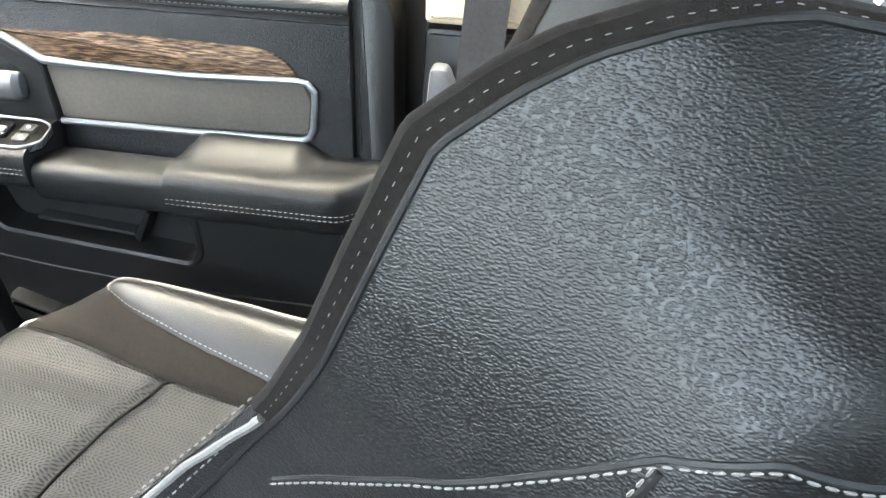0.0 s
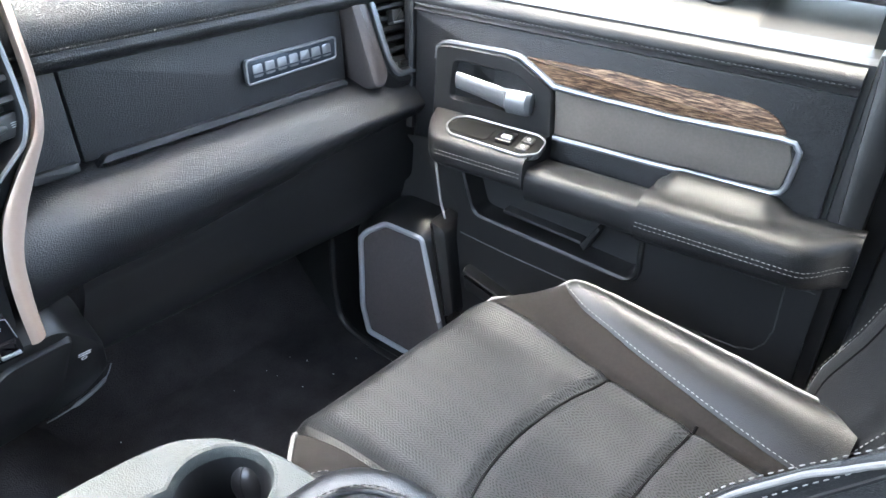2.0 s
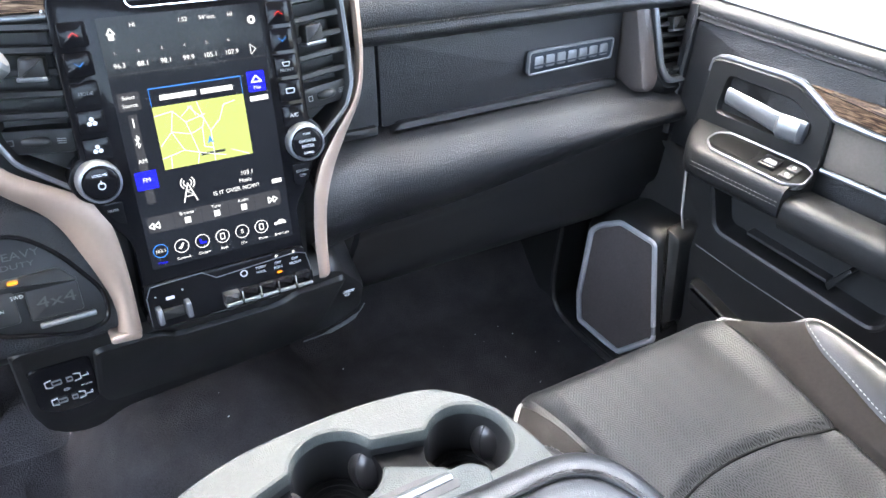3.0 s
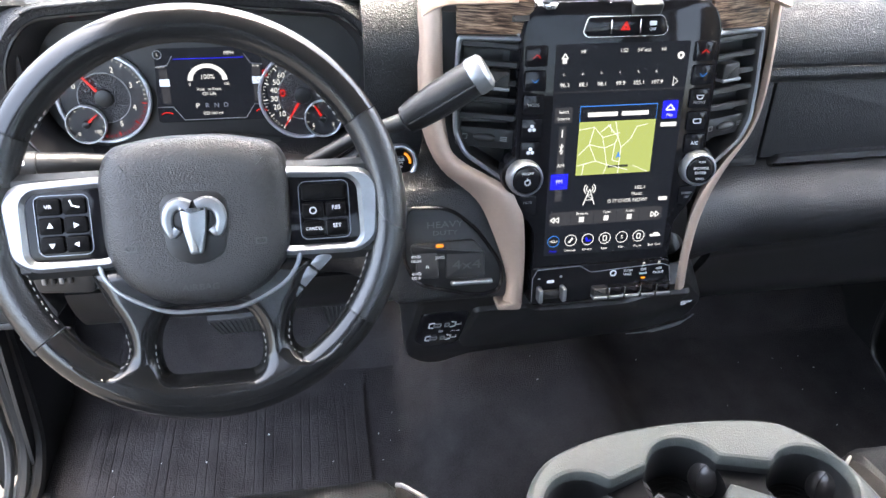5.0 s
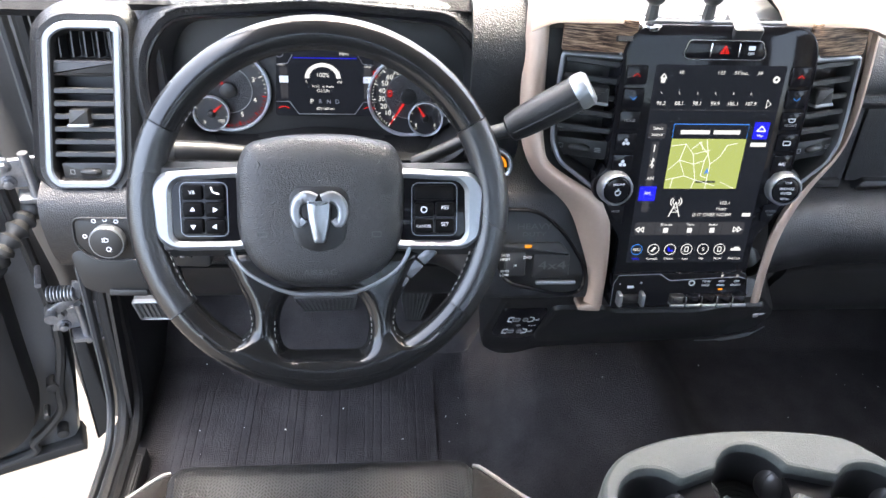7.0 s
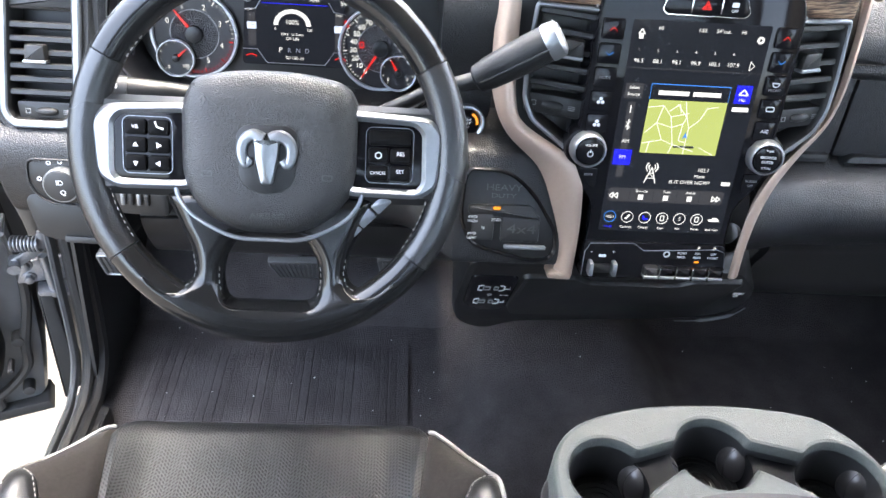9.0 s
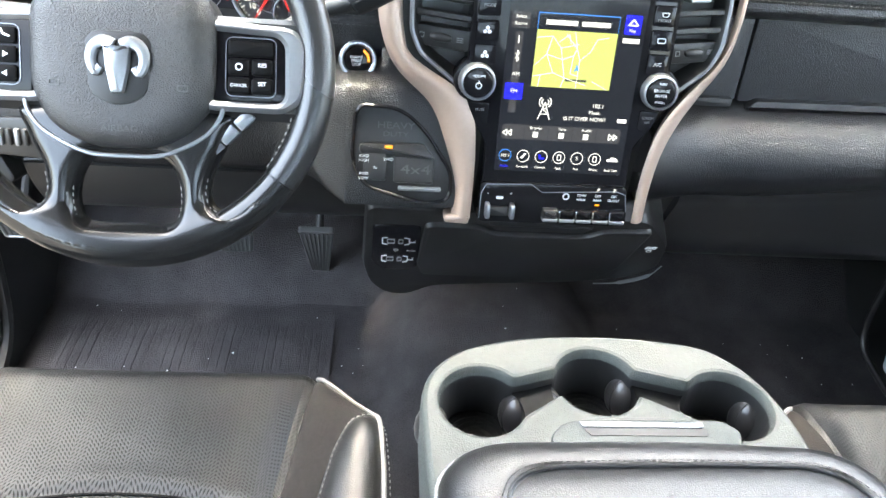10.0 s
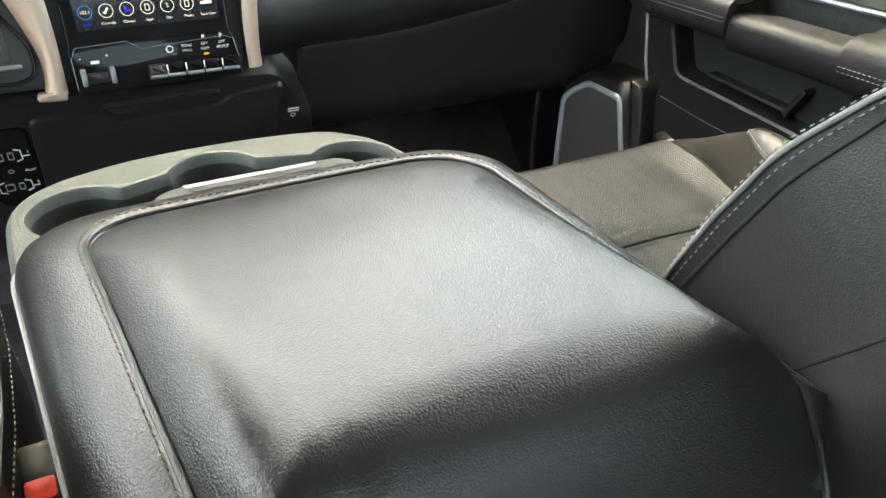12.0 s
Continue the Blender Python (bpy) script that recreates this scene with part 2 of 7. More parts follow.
def tube(bm, path, r, seg=8, closed=False, flat=1.0, up=None):
    """A round or flattened bar along a path; r may be a number or one value for each point."""
    p = [Vector(q) for q in path]
    m = len(p)
    rad = r if isinstance(r, (list, tuple)) else [r] * m
    rows = []
    side = None
    for i in range(m):
        t = (p[(i + 1) % m] - p[i - 1]) if closed else p[min(i + 1, m - 1)] - p[max(i - 1, 0)]
        t.normalize()
        ref = Vector(up) if up else (side if side is not None else (V(0, 0, 1) if abs(t.z) < 0.9 else V(1, 0, 0)))
        s = ref - ref.dot(t) * t
        s.normalize()
        side = s
        o = t.cross(s)
        rows.append([p[i] + rad[i] * (math.cos(a) * o + flat * math.sin(a) * s) for a in (2 * math.pi * k / seg for k in range(seg))])
    return loft(bm, rows, close_u=True, close_v=closed, cap=not closed)


def pipe(path, r, **k):
    return tube(bmesh.new(), path, r, **k)


def plane(origin, right, up):
    """A frame whose z axis faces the viewer: right, up and out."""
    r, u = Vector(right).normalized(), Vector(up)
    u = (u - u.dot(r) * r).normalized()
    n = r.cross(u)
    return Matrix(((r.x, u.x, n.x, origin[0]), (r.y, u.y, n.y, origin[1]), (r.z, u.z, n.z, origin[2]), (0, 0, 0, 1)))


def rect(w, h, r=0.0, cx=0.0, cy=0.0, n=4):
    if r <= 0:
        return [(cx - w / 2, cy - h / 2), (cx + w / 2, cy - h / 2), (cx + w / 2, cy + h / 2), (cx - w / 2, cy + h / 2)]
    r = min(r, w / 2 - 1e-5, h / 2 - 1e-5)
    out = []
    for sx, sy, a0 in ((1, -1, -90), (1, 1, 0), (-1, 1, 90), (-1, -1, 180)):
        for k in range(n + 1):
            a = radians(a0 + 90 * k / n)
            out.append((cx + sx * (w / 2 - r) + r * math.cos(a), cy + sy * (h / 2 - r) + r * math.sin(a)))
    return out


def disc(r, cx=0.0, cy=0.0, n=28):
    return [(cx + r * math.cos(2 * math.pi * k / n), cy + r * math.sin(2 * math.pi * k / n)) for k in range(n)]


def rounded(pts, r, n=4):
    """A polygon with its corners rounded."""
    out = []
    m = len(pts)
    for i in range(m):
        a, b, c = Vector(pts[i - 1]), Vector(pts[i]), Vector(pts[(i + 1) % m])
        d = min(r, (a - b).length * 0.45, (c - b).length * 0.45)
        p, q = b + (a - b).normalized() * d, b + (c - b).normalized() * d
        for k in range(n + 1):
            t = k / n
            out.append(tuple((1 - t) ** 2 * p + 2 * t * (1 - t) * b + t * t * q))
    return out


def shrink(pts, d):
    """The outline moved inwards by d (positive for a counter-clockwise outline)."""
    area = sum(pts[i - 1][0] * pts[i][1] - pts[i][0] * pts[i - 1][1] for i in range(len(pts)))
    s = 1 if area > 0 else -1
    out = []
    m = len(pts)
    for i in range(m):
        a, b, c = Vector(pts[i - 1]), Vector(pts[i]), Vector(pts[(i + 1) % m])
        e, f = (b - a), (c - b)
        if e.length < 1e-7 or f.length < 1e-7:
            e = f = c - a
        n1, n2 = Vector((-e.y, e.x)).normalized(), Vector((-f.y, f.x)).normalized()
        q = n1 + n2
        q = q / max(q.length_squared / 2, 0.35) if q.length > 1e-6 else n1
        out.append(tuple(b + s * d * q))
    return out


def slab(pts, m, z0, z1, bevel=0.0, bm=None, steps=2):
    """An outline in the frame m raised from z0 to z1, its front edge rounded."""
    bm = bm or bmesh.new()
    rings = [(pts, z0)]
    if bevel > 0:
        for k in range(steps + 1):
            a = math.pi / 2 * k / steps
            rings.append((shrink(pts, bevel * (1 - math.cos(a))), z1 - bevel + bevel * math.sin(a)))
    else:
        rings.append((pts, z1))
    rows = [[m @ V(x, y, z) for x, y in ring] for ring, z in rings]
    grid = [[bm.verts.new(p) for p in r] for r in rows]
    for a, b in zip(grid, grid[1:]):
        for j in range(len(a)):
            bm.faces.new((a[j], a[(j + 1) % len(a)], b[(j + 1) % len(a)], b[j]))
    bm.faces.new(grid[-1])
    bm.faces.new(grid[0][::-1])
    return bm


def rim_of(outer, inner, m, z0, z1, bevel=0.0, bm=None):
    """A flat hoop between two outlines of the same count, with rounded edges."""
    bm = bm or bmesh.new()
    b = bevel
    rings = [(outer, z0), (outer, z1 - b)]
    if b:
        rings += [(shrink(outer, b), z1), (shrink(inner, -b), z1)]
    else:
        rings += [(outer, z1), (inner, z1)]
    rings += [(inner, z1 - b), (inner, z0)]
    rows = [[m @ V(x, y, z) for x, y in ring] for ring, z in rings]
    return loft(bm, rows, close_u=True, close_v=True)


def stitches(path, r=0.0007, length=0.005, gap=0.003, lift=0.0):
    """A row of thread stitches along a path, in one mesh."""
    bm = bmesh.new()
    p = [Vector(q) for q in path]
    run, due = 0.0, 0.0
    for a, b in zip(p, p[1:]):
        d = (b - a).length
        if d < 1e-9:
            continue
        t = (b - a) / d
        while due <= run + d:
            c = a + t * (due - run)
            s = t.cross(V(0.3, 0.5, 0.8)).normalized()
            o = t.cross(s)
            ends = []
            for k, rr in ((-0.5, 0.35), (-0.3, 1.0), (0.3, 1.0), (0.5, 0.35)):
                ends.append([c + t * length * k + r * rr * (math.cos(h) * s + math.sin(h) * o) for h in (0, math.pi * 2 / 5, math.pi * 4 / 5, math.pi * 6 / 5, math.pi * 8 / 5)])
            loft(bm, ends, close_u=True, cap=True)
            due += length + gap
        run += d
    return bm


def words(body, size, m, x, y, material, parent, name="lettering", z=0.0, align="CENTER", wide=1.0):
    """Built-in-font lettering laid on the frame m."""
    cu = bpy.data.curves.new(name, "FONT")
    cu.body, cu.size, cu.align_x, cu.align_y, cu.extrude = body, size, align, "CENTER", 0.0001
    tmp = bpy.data.objects.new(name, cu)
    scene.collection.objects.link(tmp)
    me = bpy.data.meshes.new_from_object(tmp.evaluated_get(bpy.context.evaluated_depsgraph_get()))
    bpy.data.objects.remove(tmp)
    me.transform(m @ Matrix.Translation((x, y, z)) @ Matrix.Diagonal((wide, 1, 1, 1)))
    me.materials.clear()
    me.materials.append(material)
    ob = new(name, me)
    ob.parent = parent
    base = V(0, 0, 0) if parent.parent else parent.location
    ob.matrix_parent_inverse = Matrix.Translation(-base)
    return ob


def lerp(a, b, t):
    return a + (b - a) * t


def ease(a, b, x):
    """A smooth step from 0 at a to 1 at b."""
    t = min(max((x - a) / (b - a), 0), 1)
    return t * t * (3 - 2 * t)


def table(x, *pairs):
    """Piecewise linear lookup."""
    if x <= pairs[0][0]:
        return pairs[0][1]
    for (a, p), (b, q) in zip(pairs, pairs[1:]):
        if x <= b:
            return p + (q - p) * (x - a) / (b - a)
    return pairs[-1][1]


def steps(a, b, n):
    return [a + (b - a) * k / n for k in range(n + 1)]


# ---- the ground and the cab's shell ----
GROUND = -0.85
FLOOR = -0.05
gm = bmesh.new()
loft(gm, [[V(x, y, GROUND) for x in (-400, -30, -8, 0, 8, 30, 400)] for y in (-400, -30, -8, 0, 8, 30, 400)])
tagged(part("ground", gm, CONCRETE), "concrete ground outside the truck, coloured dark to hold its brightness down", "ground", kind="structure")


# Flat dark patch with straight edges, laid just above the concrete.
rb = slab([(3.0, 0.54), (3.0, -7.0), (16.0, -7.0), (16.0, 3.89)], Matrix.Translation((0, 0, GROUND)), -0.02, 0.004)
tagged(part("road", rb, mat("dark_ground_patch", (0.018, 0.016, 0.015), 0.55, vary=0.5, vscale=8, bump=0.6, bscale=90, dist=0.004)), "dark patch of ground beside the concrete", "road", kind="structure")


def wall(name, pts, material, label, depth=0.02, category="panel"):
    """A four-cornered sheet with thickness."""
    a, b, c, d = (Vector(p) for p in pts)
    bm = skin([[lerp(lerp(a, b, u), lerp(d, c, u), v) for u in steps(0, 1, 6)] for v in steps(0, 1, 6)])
    return tagged(part(name, thicken(bm, depth), material), label, category, kind="structure")


# floor: two footwells, a low tunnel and the toe board
def floor_z(x, y):
    hump = 0.11 * (1 - ease(0.1, 0.24, abs(x))) * ease(-0.1, 0.3, y + 0.1)
    toe = max(0, y - 0.36) * 0.95
    return FLOOR + max(hump, toe) + 0.0025 * noise.noise(V(x * 14, y * 14, 0)) + 0.004 * noise.noise(V(x * 4, y * 4, 3))


fb = skin([[V(x, y, floor_z(x, y) - 0.02) for x in steps(-0.875, 0.875, 110)] for y in steps(-1.6, 0.78, 120)])
floor_ob = tagged(part("floor", thicken(fb, 0.02), CARPET), "black loop carpet on the cab floor with lint specks", "floor", kind="structure")


def ribbed_mat():
    """The driver's ribbed carpet, raised lines running fore and aft."""
    rows = []
    for y in steps(-0.12, 0.30, 60):
        row = []
        for x in steps(-0.80, -0.30, 400):
            edge = ease(0, 0.03, x + 0.80) * ease(0, 0.08, -0.30 - x) * ease(0, 0.03, y + 0.12) * ease(0, 0.08, 0.30 - y)
            rib = 0.006 * min(1.0, (2 * abs((x / 0.0165) % 1 - 0.5)) / 0.3)
            row.append(V(x, y, floor_z(x, y) + 0.002 + 0.004 * edge + rib * edge * (0.8 + 0.4 * noise.noise(V(x * 30, y * 6, 0)))))
        rows.append(row)
    return skin(rows)


tagged(part("floor_mat", thicken(ribbed_mat(), 0.004), CARPET), "black ribbed carpet mat in the driver's footwell", "mat")


def lint():
    bm = bmesh.new()
    rnd = random.Random(4)
    for k in range(60):
        x, y = rnd.uniform(-0.8, 0.75), rnd.uniform(-0.15, 0.36)
        z = floor_z(x, y) + (0.0165 if -0.78 < x < -0.33 and y < 0.24 else 0.001)
        r = rnd.uniform(0.0005, 0.0012)
        bmesh.ops.create_icosphere(bm, subdivisions=1, radius=r, matrix=pose(x, y, z, 0, 0, rnd.uniform(0, 90)) @ Matrix.Diagonal((rnd.uniform(1, 2.5), 1, 0.6, 1)))
    for x, y in ((-0.588, 0.152), (-0.48, 0.198)):
        bmesh.ops.create_icosphere(bm, subdivisions=1, radius=0.0018, matrix=pose(x, y, floor_z(x, y) + 0.0175))
    return bm


tagged(part("lint", lint(), PRINT), "white specks of lint on the carpet", "lint", kind="stuff")

# firewall, kick panels, roof, rear wall
wall("wall_front", [(-0.9, 0.80, 0.25), (0.9, 0.80, 0.25), (0.9, 0.80, 0.82), (-0.9, 0.80, 0.82)], DARK, "dark firewall behind the dashboard", category="wall")
wall("wall_rear", [(-0.9, -1.6, -0.1), (0.9, -1.6, -0.1), (0.9, -1.6, 0.88), (-0.9, -1.6, 0.88)], CLOTH, "grey rear wall of the cab", category="wall")
for s in (-1, 1):
    wall("wall_rear", [(s * 0.62, -1.6, 0.88), (s * 0.9, -1.6, 0.88), (s * 0.9, -1.6, 1.45), (s * 0.62, -1.6, 1.45)], CLOTH, "grey rear wall beside the back window", category="wall")
# Unseen back window, added so light from behind fills the cab.
rw = tagged(part("window_2", slab(rect(1.24, 0.54, 0.02, 0, 1.15), plane((0, -1.605, 0), (1, 0, 0), (0, 0, 1)), -0.002, 0.002), TINT), "unseen rear cab window, added to let fill light in", "window", kind="structure")
rw.visible_shadow = False
# Unseen roof: its front edge stops the sun, its low tone cuts reflections.
wall("ceiling", [(-0.78, 0.14, 1.36), (0.78, 0.14, 1.36), (0.78, -1.6, 1.42), (-0.78, -1.6, 1.42)], ROOF, "unseen cloth headliner, toned down to cut reflections", category="ceiling")
wall("kick_panel", [(0.83, 0.02, FLOOR), (0.83, 0.8, FLOOR), (0.83, 0.8, 0.6), (0.83, 0.16, 0.6)], DARK, "dark plastic kick panel in the passenger footwell", category="panel")
wall("kick_panel", [(-0.866, 0.13, FLOOR - 0.02), (-0.860, 0.8, FLOOR - 0.02), (-0.83, 0.8, 0.6), (-0.848, 0.25, 0.6)], DARK, "black plastic kick panel beside the driver's footwell", 0.006, "panel")
ridge = smooth_path([V(0.72, 0.20, 0.36), V(0.70, 0.189, 0.265), V(0.70, 0.188, 0.12), V(0.70, 0.165, 0.062), V(0.70, 0.10, 0.046), V(0.70, 0.0, 0.046), V(0.70, -0.12, 0.046)], 6)
kt = thicken(skin([[p, p + V(0.012, 0.004, 0.004), p + V(0.05, 0.012, 0.0), V(0.835, p.y + 0.02, p.z)] for p in ridge]), 0.004)
tagged(part("kick_trim", tube(kt, ridge, 0.007, seg=10), PLASTIC), "black moulded kick trim round the speaker", "trim", kind="structure")
for s in (-1, 1):
    side_x = lambda z: s * lerp(0.86, 0.79, (z + 0.05) / 1.47)
    for y0_, y1_, z0_, z1_ in ((-0.98, -1.6, -0.05, 0.72), (-0.98, -1.6, 1.28, 1.42), (-0.98, -1.06, 0.72, 1.28), (-1.52, -1.6, 0.72, 1.28)):
        wall("wall_side", [(side_x(z0_), y0_, z0_), (side_x(z0_), y1_, z0_), (side_x(z1_), y1_, z1_), (side_x(z1_), y0_, z1_)], CLOTH, "grey trimmed rear cab side", category="wall")
    # Unseen side opening added for fill light; its tint sets how much.
    rs = wall("window_3", [(side_x(0.72), -1.06, 0.72), (side_x(0.72), -1.52, 0.72), (side_x(1.28), -1.52, 1.28), (side_x(1.28), -1.06, 1.28)], PRIVACY, "unseen rear door window, tint set for the fill light", 0.004, "window")
    rs.visible_shadow = False
    wall("pillar_front", [(s * 0.86, 0.62, 0.82), (s * 0.80, 0.50, 0.82), (s * 0.74, 0.06, 1.37), (s * 0.79, 0.10, 1.37)], ROOF, "cloth-covered windscreen pillar", category="pillar")
ws = tagged(part("window_1", thicken(skin([[V(lerp(-0.82, 0.82, u) * (1 - 0.07 * v), lerp(0.80, 0.12, v), lerp(0.82, 1.37, v)) for u in steps(0, 1, 8)] for v in steps(0, 1, 6)]), 0.004), GLASS), "clear laminated windscreen", "window", kind="structure")
ws.visible_shadow = False
# body sides over and behind the doors
wall("body_side", [(-0.86, -0.85, -0.05), (-0.86, -1.0, -0.05), (-0.79, -1.0, 1.42), (-0.79, -0.88, 1.42)], PLASTIC, "black trimmed centre pillar on the driver's side", category="pillar")


# ---- seats ----
def seat(name, xc, y0, label, bx=0.0, by=0.0, tip=0.385, lift=0.0, slim=1.0, slack=0.0, bow=0.19):
    th = thing(name, (xc, y0 - 0.25, FLOOR), label, "car seat", "front seats")

    def along(w):
        if w < 0:
            return y0, 0.262 + w
        if w < 0.055:
            a = w / 0.035
            return y0 - 0.035 * (1 - math.cos(a)), 0.262 + 0.035 * math.sin(a)
        return y0 - 0.035 - (w - 0.055), 0.297 - 0.055 * (w - 0.055)

    seam = lambda w: table(w, (-0.12, 0.19), (0.05, 0.19), (0.25, 0.163), (0.52, 0.15))
    pip = lambda w: table(w, (-0.12, 0.238), (-0.01, 0.242), (0.03, 0.250), (0.07, 0.258), (0.11, 0.264), (0.2, 0.272), (0.3, 0.274), (0.52, 0.262))
    lea = lambda w: min(pip(w) - 0.002, table(w, (0.105, 0.268), (0.118, 0.250), (0.14, 0.234), (0.18, 0.218), (0.25, 0.203), (0.36, 0.184), (0.45, 0.172), (0.52, 0.165)))

    def top(u, w, groove=True):
        y, z = along(w)
        a = abs(u)
        rise = ease(-0.02, 0.15, w)
        z += rise * (0.050 * ease(0.13, 0.245, a) - 0.006 * ease(0.25, 0.285, a)) - 0.012 * ease(0.1, 0.3, w) * (1 - ease(0.0, 0.15, a))
        corner = ease(0.16, 0.29, a) * (1 - ease(0.0, 0.17, w))
        y -= 0.085 * corner
        z -= 0.012 * corner * ease(-0.03, 0.02, w)
        z += 0.0016 * noise.noise(V(u * 16 + xc * 7, w * 16, 2)) * ease(0.02, 0.1, w)
        if groove:
            arc = bow + 0.042 * (a / 0.18) ** 2
            for c in (arc, 0.36 + 0.014 * (a / 0.18) ** 2) if a < seam(w) + 0.002 else ():
                z -= 0.0065 * math.exp(-(((w - c) / 0.011) ** 2)) - 0.0045 * math.exp(-(((w - c) / 0.024) ** 2))
            for c in (seam(w),):
                z -= 0.006 * math.exp(-(((a - c) / 0.004) ** 2))
        return V(xc + u * slim, y, z + lift)

    ws_ = [-0.12, -0.06, -0.02] + steps(0, 0.06, 10)[0:10] + steps(0.06, 0.52, 150)
    cushion = part("cushion_base", slab(rect(0.46, 0.36, 0.03), plane((xc, y0 - 0.28, FLOOR), (1, 0, 0), (0, 1, 0)), 0.0, 0.2 + lift, 0.02), DARK, th, "dark plastic seat base")
    part("seat_insert", thicken(skin([[top(u * seam(w), w) for u in steps(-1, 1, 44)] for w in ws_]), 0.02, True), PERF, th, "perforated black leather insert with sewn seams")
    # A black cord along each groove paints in the crease's shade.
    for k0, k1 in ((bow, 0.042), (0.36, 0.014)):
        part("crease_shade", pipe([top(u, k0 + k1 * (u / 0.18) ** 2) - V(0, 0, 0.0006) for u in steps(-seam(0.25), seam(0.25), 60)], 0.0024, seg=6), PLATE, th)
    coarse = [-0.12, -0.06, -0.02] + steps(0, 0.06, 10)[0:10] + steps(0.06, 0.52, 60)
    for s in (-1, 1):
        part("suede_panel", thicken(skin([[top(s * lerp(seam(w) + 0.0005, lea(w), t), w) for t in steps(0, 1, 12)] for w in coarse]), 0.015, True), SUEDE, th, "dark grey suede panel")
        ww = [w for w in steps(0.106, 0.52, 80)]
        part("bolster", thicken(skin([[top(s * lerp(lea(w) + 0.0005, pip(w), t), w) + V(0, 0, 0.011 * math.sin(math.pi * t) ** 0.8 * ease(0.1, 0.17, w)) for t in steps(0, 1, 10)] for w in ww]), 0.015, True), LEATHER, th, "smooth black leather bolster")
        side = part("side_skirt", skin([[V(xc + s * (pip(w) * slim + 0.001 + 0.006 * math.sin(math.pi * t)), lerp(top(s * pip(w), w).y, along(w)[0], t * 0.5), lerp(top(s * pip(w), w).z, 0.12, t)) for t in steps(0, 1, 6)] for w in coarse]), LEATHER, th, "black leather side skirt")
        edge = [top(s * u, 0.030) + V(0, 0.002, 0.0035) for u in steps(0.192, 0.238, 7)] + [top(s * pip(w), w) + V(s * 0.001, 0, 0.0018) for w in steps(0.044, 0.1, 12) + steps(0.11, 0.52, 30)]
        part("piping", pipe(edge, 0.0026, seg=8), PIPING, th, "pale welt piping")
        part("stitching", stitches([top(s * (lea(w) + 0.003), w) + V(0, 0, 0.003) for w in steps(0.112, 0.5, 70)], 0.0006, 0.0042, 0.0025), THREAD, th)
        part("stitching", stitches([V(xc + s * (pip(w) * slim + 0.0075), top(s * pip(w), w).y, top(s * pip(w), w).z - 0.014) for w in steps(0.03, 0.5, 60)], 0.0006, 0.004, 0.003), THREAD, th)

    # backrest: horizontal sections along a leaning spine
    lean = radians(26)
    fwd, upv = V(0, math.cos(lean), math.sin(lean)), V(0, -math.sin(lean), math.cos(lean))
    b0 = V(xc + bx, y0 - 0.472 + by, 0.29)
    high = 0.63
    peak = lambda s: table(s, (0, 0.22), (0.15, 0.226), (0.26, 0.218), (0.324, 0.211), (0.385, 0.211), (0.44, 0.216), (0.48, 0.211), (0.53, 0.20), (0.60, 0.196), (0.63, 0.186))
    flank = lambda s: table(s, (0, 0.262), (0.2, 0.268), (0.4, 0.264), (0.5, 0.258), (0.56, 0.244), (0.60, 0.222), (0.63, 0.19))

    def back(q, s):
        a, g = abs(q), (1 if q >= 0 else -1)
        hp, hs = peak(s), flank(s)
        d = table(s, (0, 1.3), (0.1, 1.6), (0.26, 1.6), (0.335, 1.45), (0.385, 1.35), (0.44, 1.29), (0.53, 1.38), (0.63, 1.3))
        e = table(s, (0, 0.0), (0.1, 0.012), (0.2, 0.020), (0.28, 0.018), (0.34, 0.008), (0.40, 0.0))
        knots = [(0, 0, 0.0), (0.4, 0.62 * hp, 0.004 * d), (0.55, 0.78 * hp, 0.03 * d + 0.4 * e), (0.68, 0.94 * hp, 0.060 * d + e), (0.74, 0.985 * hp, 0.0615 * d + 0.85 * e), (0.8, hp, 0.053 * d + 0.3 * e),
                 (0.9, lerp(hp, hs, 0.5), 0.0), (1.0, hs, -0.05), (1.1, hs * 0.97, -0.085), (1.2, hs * 0.8, -0.11), (1.4, 0, -0.12)]
        k = max(i for i in range(len(knots) - 1) if a >= knots[i][0] - 1e-9)
        p = [knots[max(k - 1, 0)], knots[k], knots[k + 1], knots[min(k + 2, len(knots) - 1)]]
        t = (a - p[1][0]) / (p[2][0] - p[1][0])
        c = [0.5 * (2 * p[1][i] + (p[2][i] - p[0][i]) * t + (2 * p[0][i] - 5 * p[1][i] + 4 * p[2][i] - p[3][i]) * t * t + (3 * p[1][i] - p[0][i] - 3 * p[2][i] + p[3][i]) * t ** 3) for i in (1, 2)]
        top_roll = table(s, (0.53, 0.0), (0.56, 0.012), (0.58, 0.023), (0.60, 0.040), (0.617, 0.062), (0.63, 0.10)) * (1 if a < 1.0 else max(0, 1 - (a - 1.0) / 0.3))
        z = b0 + upv * s + fwd * (c[1] - top_roll) + V(g * c[0], 0, 0)
        z -= fwd * (slack * (1 - ease(0.15, 0.44, s)) * ease(0.1, 0.7, q))
        z -= fwd * 0.004 * math.exp(-(((a - 0.42) / 0.012) ** 2))
        for cs in (0.2, 0.47):
            if a < 0.42:
                z -= fwd * 0.005 * math.exp(-(((s - cs - 0.02 * a) / 0.006) ** 2))
        return z + fwd * 0.0015 * noise.noise(V(q * 3, s * 9, xc))

    ss = steps(0, high, 90)
    rim_q = lambda s: 0.79 + 0.007 * ease(tip - 0.03, tip + 0.04, s)
    part("back_insert", skin([[back(q, s) for q in steps(-0.42, 0.42, 30)] for s in ss]), PERF, th, "perforated black leather back insert")
